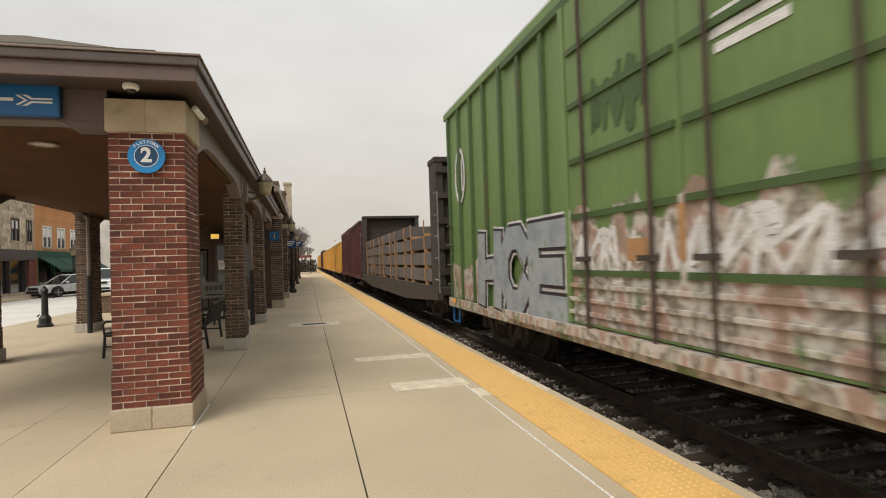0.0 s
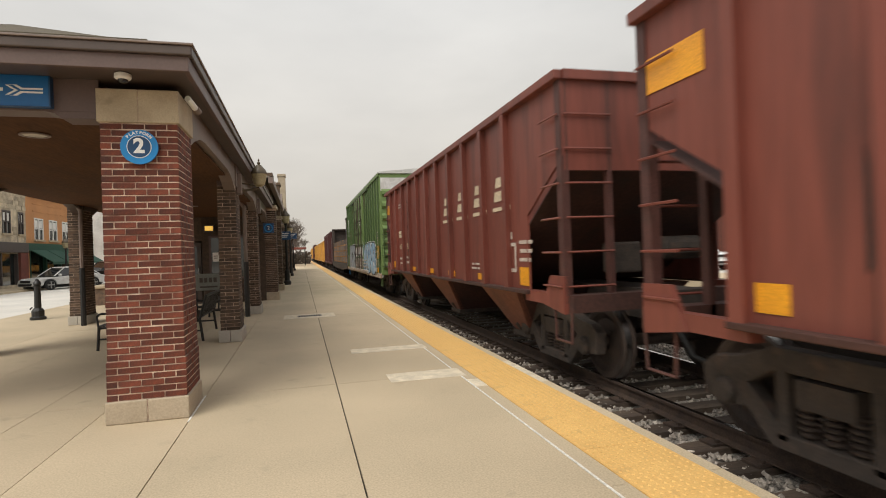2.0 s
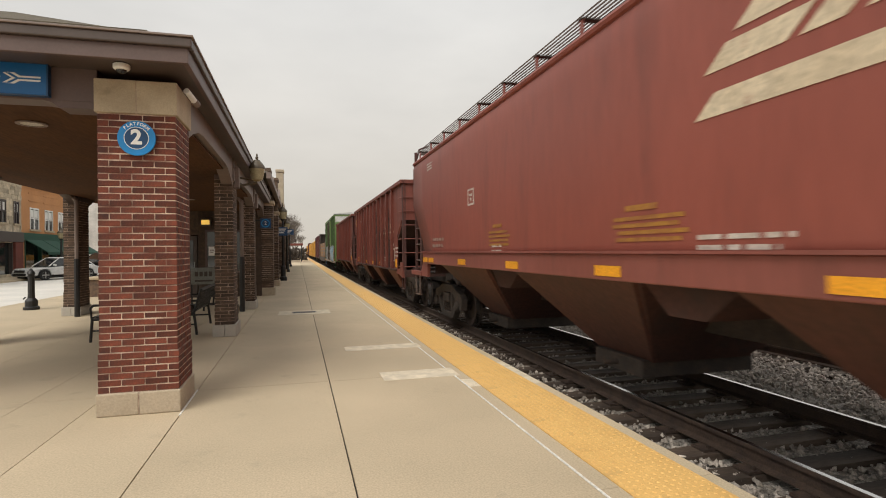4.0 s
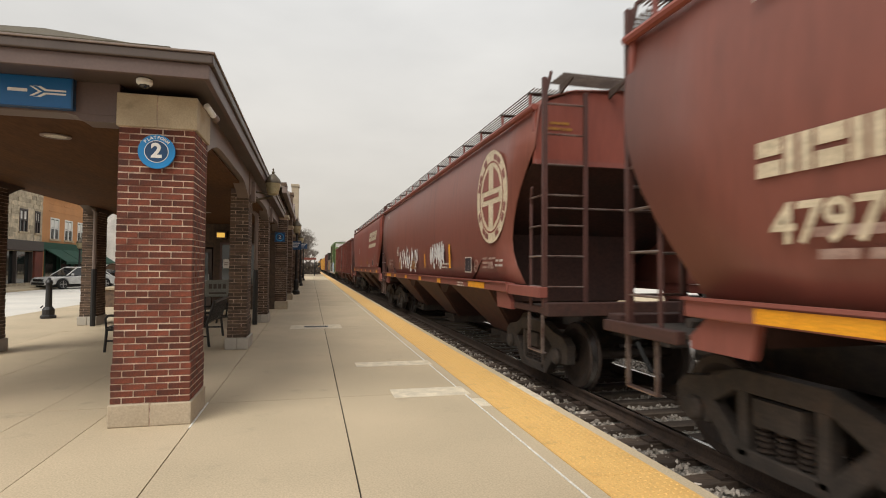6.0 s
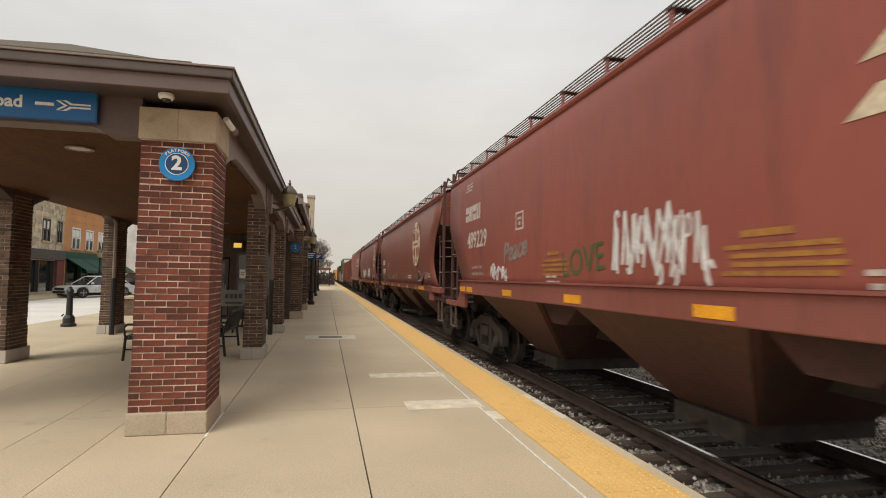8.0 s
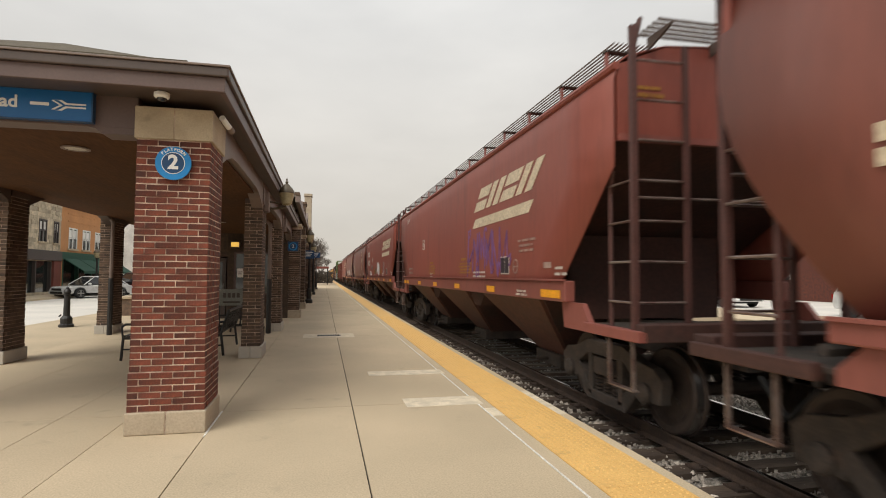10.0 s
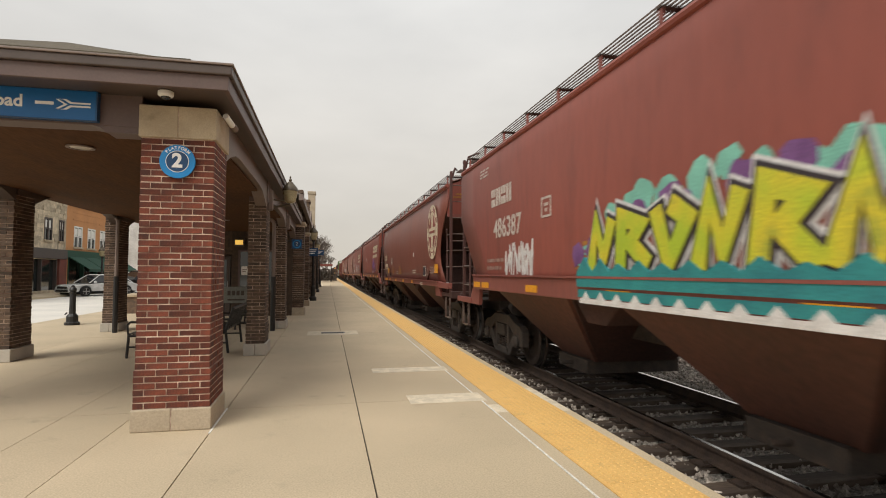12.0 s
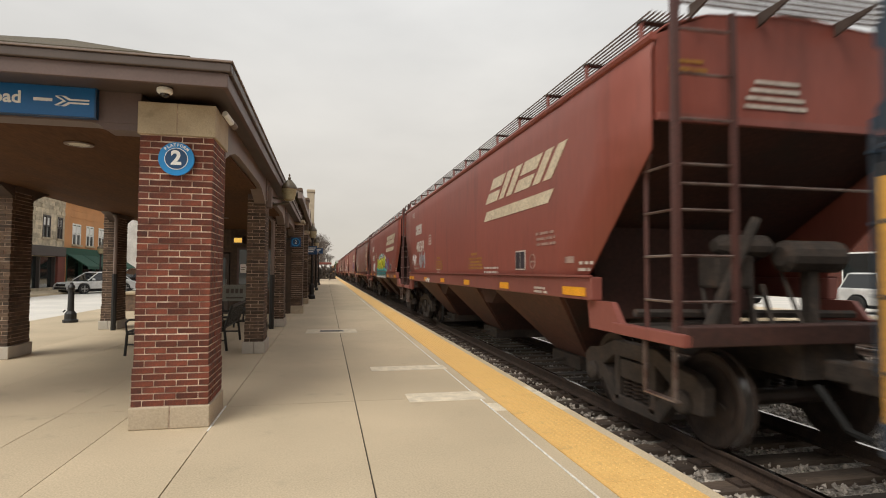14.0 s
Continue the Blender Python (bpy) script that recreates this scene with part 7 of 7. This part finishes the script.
for ob, nm, sd in ((open_1, "645315", 1), (open_2, "", 2)):
    x = -1.525
    # emblem split over four panels
    for k in range(4):
        y = -1.16 - 1.03 * k
        for one in (bar(y + 0.06, y - 0.66, 2.14, 2.20), bar(y, y - 0.52, 2.29, 2.44, 0.05), bar(y - 0.07, y - 0.59, 2.50, 2.65, 0.05)):
            side_decal(ob, "emblem_stroke", [one], CREAM, x, "faded cream emblem stroke")
    side_decal(ob, "reflector", [bar(5.35, 5.08, 1.08, 1.28), bar(2.40, 1.98, 1.05, 1.16), bar(0.41, -0.06, 1.05, 1.16), bar(-1.38, -1.88, 1.05, 1.16), bar(-3.33, -3.80, 1.05, 1.16), bar(-5.20, -5.5, 1.05, 1.3)], AMBER, x, "amber reflectors")
    side_decal(ob, "reflector", [bar(6.45, 5.75, 2.85, 3.15)], AMBER, x, "amber panel")
    side_decal(ob, "data_plate", ribbon([(-4.65, 1.25), (-5.05, 1.25), (-5.05, 1.62), (-4.65, 1.62), (-4.65, 1.25)], 0.05) + [bar(-4.75, -4.95, 1.7, 1.8)], WHITE_LETTER, x, "white outlined data panel")
    text_lines(ob, -5.3 + 0.1, 1.62, 3, 0.0 + 0.5, x, seed=sd, step=0.12, h=0.05)
    text_lines(ob, 4.25, 1.34, 2, 0.55, x, seed=sd + 4, step=0.14, h=0.06)
    text_lines(ob, 3.2, 1.38, 2, 0.5, x, seed=sd + 6, step=0.14, h=0.06)
    text_lines(ob, 4.3, 2.98, 2, 0.55, x, seed=sd + 7)
    text_lines(ob, -3.0, 1.3, 2, 0.5, x, seed=sd + 8)
side_text(open_2, "car_number", "646", 0.31, 3.88, 1.70, -1.525, CREAM, bold=0.006)
side_text(open_2, "car_number", "6", 0.31, 3.12, 1.70, -1.525, CREAM, bold=0.006)
emblem_bars(open_2, 4.10, 2.0, 0.52, 0.26, -1.525, lean=0.0, line=False)
side_text(open_1, "car_number", "645", 0.24, 4.0, 1.72, -1.525, CREAM)
side_text(open_1, "car_number", "315", 0.24, 2.9, 1.72, -1.525, CREAM)
emblem_bars(open_1, 4.3, 2.0, 0.55, 0.2, -1.525, lean=0.0, line=False)


def stain(parent, y, w, z0, z1, seed, x):
    """Thin uneven runs of tar, thick at the middle of the patch and ragged at its edges."""
    r = random.Random(seed)
    polys, u = [], y
    while u > y - w:
        l = r.uniform(0.012, 0.05)
        mid = 1 - abs((y - u) / w - 0.5) * 2
        top = z1 - (z1 - z0) * r.uniform(0, 0.75) * (1.05 - mid)
        low = z0 + (z1 - z0) * r.uniform(0, 0.35) * (1.1 - mid) * (r.random() < 0.6)
        polys.append([(u, low), (u - l, low + r.uniform(0, 0.06)), (u - l * r.uniform(0.5, 1.0), top - r.uniform(0, 0.15)), (u - l * 0.2, top)])
        u -= l + (r.uniform(0.0, 0.03) if mid < 0.5 else 0.0)
    return side_decal(parent, "tar_stain", polys, SOOT, x, "black tar run down the side")


stain(open_1, 2.95, 0.30, 1.0, 3.1, 1, -1.523)
stain(open_2, -2.4, 0.62, 1.0, 2.5, 2, -1.523)
stain(open_2, -1.55, 0.35, 1.0, 3.0, 3, -1.523)
stain(open_2, 2.7, 0.42, 1.0, 3.2, 4, -1.523)
stain(open_2, -0.82, 0.34, 1.0, 3.3, 5, -1.523)
stain(open_2, 2.08, 0.36, 1.0, 3.3, 9, -1.523)
stain(open_2, 4.6, 0.30, 1.0, 2.6, 10, -1.523)
stain(open_2, -3.6, 0.55, 1.0, 3.1, 6, -1.523)
stain(open_2, -4.6, 0.35, 1.0, 2.0, 7, -1.523)
stain(open_1, -0.5, 0.20, 1.0, 2.2, 8, -1.523)


def standard_marks(ob, number, round_car, seed, x, at=4.65):
    """Reflectors, small print, number and data panels of a covered hopper."""
    r = random.Random(seed)
    rz = 1.215 if round_car else 1.30
    if number:
        size, z = (0.36, 1.84) if round_car else (0.46, 2.32)
        ink = CREAM if round_car else WHITE_LETTER
        emblem_bars(ob, at + size * 1.8, z + size * 0.9, size * 2.4, size * 0.66, x, ink, lean=0.0, line=False)
        side_text(ob, "car_number", number, size, at, z, x, ink, bold=0.006)
    sy, sz = (3.85, 1.95) if round_car else (3.15, 2.34)
    side_decal(ob, "stencil_square", ribbon([(sy, sz), (sy - 0.3, sz), (sy - 0.3, sz + 0.25), (sy, sz + 0.25), (sy, sz)], 0.03) + [bar(sy - 0.08, sy - 0.22, sz + 0.14, sz + 0.18), bar(sy - 0.12, sy - 0.18, sz + 0.06, sz + 0.11)], WHITE_LETTER, x, "small outlined stencil")
    text_lines(ob, 5.75, 1.76, 2, 1.05, x, FAINT_LETTER, seed=seed + 1, step=0.13, h=0.06)
    text_lines(ob, 2.0, 1.60, 2, 0.5, x, seed=seed + 2)
    text_lines(ob, -2.4, 1.62, 2, 0.9, x, seed=seed + 3)
    text_lines(ob, -6.25, 1.66, 2, 0.38, x, seed=seed + 4)
    text_lines(ob, 6.2, 3.48, 3, 0.55, x, seed=seed + 6, step=0.06, h=0.03)
    py, pz = (-4.55, 1.49) if round_car else (-4.15, 1.62)
    side_decal(ob, "data_panel", [bar(py + 0.02, py - 0.40, pz - 0.02, pz + 0.27)], WHITE_LETTER, x, "white-edged black data panel")
    for k in (0, 1):
        side_decal(ob, "data_field", [bar(py - 0.005 - 0.195 * k, py - 0.18 - 0.195 * k, pz, pz + 0.25)], SPRAY_DARK, x - 0.004)
    side_ring(ob, "round_stencil", py - 0.68, pz + 0.10, 0.10, 0.02, FAINT_LETTER, x)
    side_decal(ob, "stencil_bar", [bar(py - 0.61, py - 0.75, pz + 0.085, pz + 0.11)], FAINT_LETTER, x)
    text_lines(ob, py - 0.8 - (0.25 if round_car else 0), 1.70 if round_car else 2.08, 3, 0.7, x, FAINT_LETTER, seed=seed + 5, step=0.075, h=0.035)
    text_lines(ob, -5.9, 1.58 if round_car else 1.68, 1, 0.28, x, FAINT_LETTER, seed=seed + 9, h=0.08)
    for y, w, z in (((1.3, 0.72, 1.51), (3.4, 0.45, 1.49)) if round_car else ((2.08, 0.72, 1.62), (-1.35, 0.85, 1.62))):
        side_decal(ob, "yellow_print", [bar(y + r.uniform(-0.05, 0.05), y - w - r.uniform(0, 0.12), z + k * 0.062, z + 0.035 + k * 0.062) for k in range(4)] + [bar(y - 0.15, y - w * 0.7, z + 0.27, z + 0.32)], FADED_YELLOW, x, "faded yellow warning print")
    if round_car:
        side_decal(ob, "reflector", [bar(6.15, 5.1, rz, rz + 0.10)], AMBER, -1.643, "amber reflector strip")
    for y in (4.3, 2.1, -0.1, -2.3) if round_car else (6.55, 6.0, 3.7, 1.35, -1.02, -3.45):
        side_decal(ob, "reflector", [bar(y, y - (0.33 if round_car else 0.44), rz, rz + 0.10)], AMBER, -1.643, "amber reflector")
    if number != "479392":
        side_decal(ob, "reflector", [bar(-4.85, -5.8, rz, rz + 0.10) if round_car else bar(-5.9, -6.5, rz, rz + 0.10)], AMBER, -1.643, "amber reflector strip")
    text_lines(ob, -4.1 if round_car else -4.95, rz + 0.04, 2, 0.5, -1.643, seed=seed + 8, step=0.05, h=0.03)


def side_ring(parent, name, y, z, rad, width, mat, x, label=""):
    g, n = Geo(), 28
    for k, (q, h) in enumerate(((rad - width / 2, x), (rad - width / 2, x - 0.004), (rad + width / 2, x - 0.004), (rad + width / 2, x))):
        g.v += [(h, y + q * math.cos(2 * math.pi * i / n), z + q * math.sin(2 * math.pi * i / n)) for i in range(n)]
    for j in range(4):
        g.f += [(j * n + i, j * n + (i + 1) % n, (j + 1) % 4 * n + (i + 1) % n, (j + 1) % 4 * n + i) for i in range(n)]
    return part(name, g, mat, parent, label)


def round_emblem(ob, y, z, rad, x):
    n = 36
    side_decal(ob, "round_emblem", [[(y + rad * math.cos(2 * math.pi * k / n), z + rad * math.sin(2 * math.pi * k / n)) for k in range(n)]], CREAM, x, "cream round owner emblem with a cross")
    k = rad * 0.16
    q = []
    for sy in (-1, 1):
        for sz in (-1, 1):
            q.append([(y + sy * k, z + sz * k), (y + sy * rad * 0.62, z + sz * k), (y + sy * rad * 0.44, z + sz * rad * 0.46), (y + sy * k, z + sz * rad * 0.64)])
    for one in q:
        side_decal(ob, "emblem_quarter", [one], RED, x - 0.005, "brown-red quarter of the emblem")
    side_ring(ob, "emblem_ring", y, z, rad * 0.76, rad * 0.035, RED, x - 0.005)
    q = []
    for j in range(24):
        a = 2 * math.pi * j / 24
        if j % 6 in (1, 2, 4):
            q += ribbon([(y + rad * 0.87 * math.cos(a), z + rad * 0.87 * math.sin(a)), (y + rad * 0.87 * math.cos(a + 0.14), z + rad * 0.87 * math.sin(a + 0.14))], rad * 0.12)
    for one in q:
        side_decal(ob, "emblem_mark", [one], RED2, x - 0.005)
    side_decal(ob, "emblem_bar", [bar(y + rad * 0.5, y - rad * 0.5, z - rad * 0.045, z + rad * 0.045)], RED, x - 0.006)


XA, XR = -1.612, -1.612
standard_marks(short_first, "", False, 10, XA)
emblem_bars(short_first, -2.5, 2.80, 3.1, 0.40, XA, lean=1.25)
standard_marks(car_a, "", True, 20, XR)
scribble(car_a, 3.4, 1.50, 3.1, 0.62, SPRAY_WHITE, 31, XR, 0.045, 7)
scribble(car_a, -1.4, 1.58, 1.4, 0.55, SPRAY_WHITE, 32, XR, 0.05, 6)
side_decal(car_a, "reflector", [bar(-3.3, -3.42, 1.55, 2.05, -0.08), bar(-0.75, -0.83, 1.55, 1.9, -0.05)], AMBER, XR)
round_emblem(car_a, -6.05, 2.72, 0.76, XR)
standard_marks(car_b, "479791", True, 30, XR, 5.5)
round_emblem(car_b, -4.05, 2.66, 0.72, XR)
standard_marks(car_c, "489229", False, 40, XA, 5.4)
emblem_bars(car_c, -2.4, 2.80, 3.15, 0.40, XA, lean=1.25)
scribble(car_c, 0.25, 1.55, 1.45, 0.75, SPRAY_WHITE, 41, XA, 0.036, 8)
letters("spray_word", "Peace", 0.46, SPRAY_FADED, car_c, pose(XA - 0.003, 3.22, 2.02) @ pose(0, 0, 0, 0, 0, -90) @ pose(0, 0, 0, 90) @ pose(0, 0, 0, 0, 0, 6), "grey sprayed word", shear=0.25, bold=0.012)
scribble(car_c, 4.45, 1.56, 0.85, 0.28, SPRAY_WHITE, 43, XA, 0.03, 4)
letters("spray_word", "LOVE", 0.44, GREEN_DARK, car_c, pose(XA - 0.003, 0.95, 1.78) @ pose(0, 0, 0, 0, 0, -90) @ pose(0, 0, 0, 90) @ pose(0, 0, 0, 0, 0, 5), "grey sprayed word")
side_ring(car_c, "spray_ring", -3.2, 1.95, 0.25, 0.05, SPRAY_GREY, XA, "grey sprayed ring")
side_decal(car_c, "spray_stroke", ribbon([(-3.2, 1.8), (-3.2, 2.15)], 0.05), SPRAY_GREY, XA)
standard_marks(car_d, "", False, 50, XA)
emblem_bars(car_d, -2.5, 2.80, 3.1, 0.40, XA, lean=1.25)
scribble(car_d, -2.0, 1.55, 2.4, 0.9, SPRAY_PURPLE, 52, XA, 0.05, 6)
standard_marks(car_e, "479392", True, 60, XR, 5.9)
round_emblem(car_e, -5.95, 2.71, 0.76, XR)
side_decal(car_e, "reflector", [bar(-6.3, -6.75, 1.56, 1.8), bar(5.1, 4.75, 1.56, 1.8)], AMBER, XR, "amber panel")
side_decal(car_e, "white_spot", [[(-2.6 + 0.09 * math.cos(a), 2.18 + 0.08 * math.sin(a)) for a in (math.pi / 5 * k for k in range(10))]], SPRAY_WHITE, XR)
standard_marks(car_f, "486387", False, 70, XA)
emblem_bars(car_f, -2.5, 2.80, 3.1, 0.40, XA, lean=1.25)
scribble(car_f, 4.7, 1.50, 1.2, 0.55, SPRAY_WHITE, 71, XA, 0.05, 6)
r = random.Random(77)
for mat, dz, cnt, nm in ((SPRAY_MINT, 0.0, 15, "mint_cloud"), (SPRAY_PURPLE, 0.006, 13, "purple_cloud")):
    g = Geo()
    for k in range(cnt):
        u = 2.2 - 5.1 * (k + r.random()) / cnt
        zc = 1.68 + 0.62 * math.sin(math.pi * (2.2 - u) / 5.1) + r.uniform(-0.18, 0.12)
        rad = r.uniform(0.12, 0.23)
        g.prism([(u + rad * math.cos(2 * math.pi * j / 11) * r.uniform(0.7, 1.2), zc + rad * math.sin(2 * math.pi * j / 11) * r.uniform(0.7, 1.2)) for j in range(11)], "x", XA - 0.003 - dz - 0.0001 * k, XA)
    part(nm, g, mat, car_f, "sprayed colour cloud")
fat_letters(car_f, 1.75, 1.56, 4.1, 0.66, "<^><^<>", SPRAY_YELLOW, SPRAY_DARK, XA - 0.009, 79, 0.10, 0.30)
g = Geo()
zig = [(2.0, 1.42)] + [(2.0 - 4.7 * k / 26, 1.58 + 0.22 * (k % 2) * r.uniform(0.3, 1)) for k in range(27)] + [(-2.7, 1.42)]
g.prism(zig, "x", XA - 0.052, XA)
part("teal_band", g, SPRAY_TEAL, car_f, "teal sprayed lower band")
side_decal(car_f, "teal_band", [bar(2.0, -2.7, 1.30, 1.39)], SPRAY_TEAL, -1.645)
drips = [bar(1.95, -2.65, 1.235, 1.29)] + [[(1.9 - 0.33 * k, 1.28), (1.7 - 0.33 * k, 1.28), (1.8 - 0.33 * k, 1.37)] for k in range(14)]
side_decal(car_f, "white_drips", drips, SPRAY_WHITE, -1.648, "white sprayed lower edge")
scribble(car_f, -3.1, 1.62, 0.6, 0.55, SPRAY_PURPLE, 73, XA, 0.06, 3)
standard_marks(car_g, "486504", False, 80, XA)
emblem_bars(car_g, -2.5, 2.80, 3.1, 0.40, XA, lean=1.25)
scribble(car_g, 6.1, 1.72, 0.75, 0.42, SPRAY_WHITE, 81, XA, 0.022, 3)
scribble(car_g, 4.75, 1.66, 1.0, 0.52, SPRAY_GREY, 82, XA, 0.028, 5)
scribble(car_g, 3.5, 1.26, 0.6, 0.12, SPRAY_WHITE, 83, -1.643, 0.025, 3)
part("end_print", Geo().box(-0.55, 0.0, -7.735, -7.722, 3.30, 3.34).box(-0.6, 0.05, -7.735, -7.722, 3.22, 3.26).box(-0.5, 0.0, -7.735, -7.722, 3.38, 3.42).box(-0.62, 0.08, -7.735, -7.722, 3.14, 3.18), WHITE_LETTER, car_g)
part("yellow_panel", Geo().box(-1.56, 1.56, 7.32, 7.41, 0.75, 2.1), YELLOW_CAR, blue_car, "yellow lower end panel")
part("yellow_panel", Geo().box(-1.566, -1.552, -7.2, 7.38, 0.80, 2.1), YELLOW_CAR, blue_car, "yellow lower side panel")
text_lines(blue_car, 7.2, 3.4, 4, 0.9, -1.60, SPRAY_WHITE, step=0.15, h=0.08, seed=91)


# ---- things that move ----
def along(t):
    return 12.0 * t + 0.025 * t * t


def motions():
    times = [0.5 * k for k in range(29)]
    for ob, y0 in train:
        walk(ob, [(t, pose(TRACK_X, y0 + along(t), 0)) for t in times])
        near = -180 < y0 < 12
        if near:
            turns = [k / 30 for k in range(421)]
            for ax in [o for o in ob.children if o.name.startswith("wheelset")]:
                c = ax.matrix_basis.translation.copy()
                walk(ax, [(t, pose(c.x, c.y, c.z, -math.degrees(along(t) / R_WHEEL), 0, 0)) for t in turns])
    walk(white_suv, [(t, pose(-12.9, 41.1 - 9.8 * t, -0.05)) for t in times])


motions()
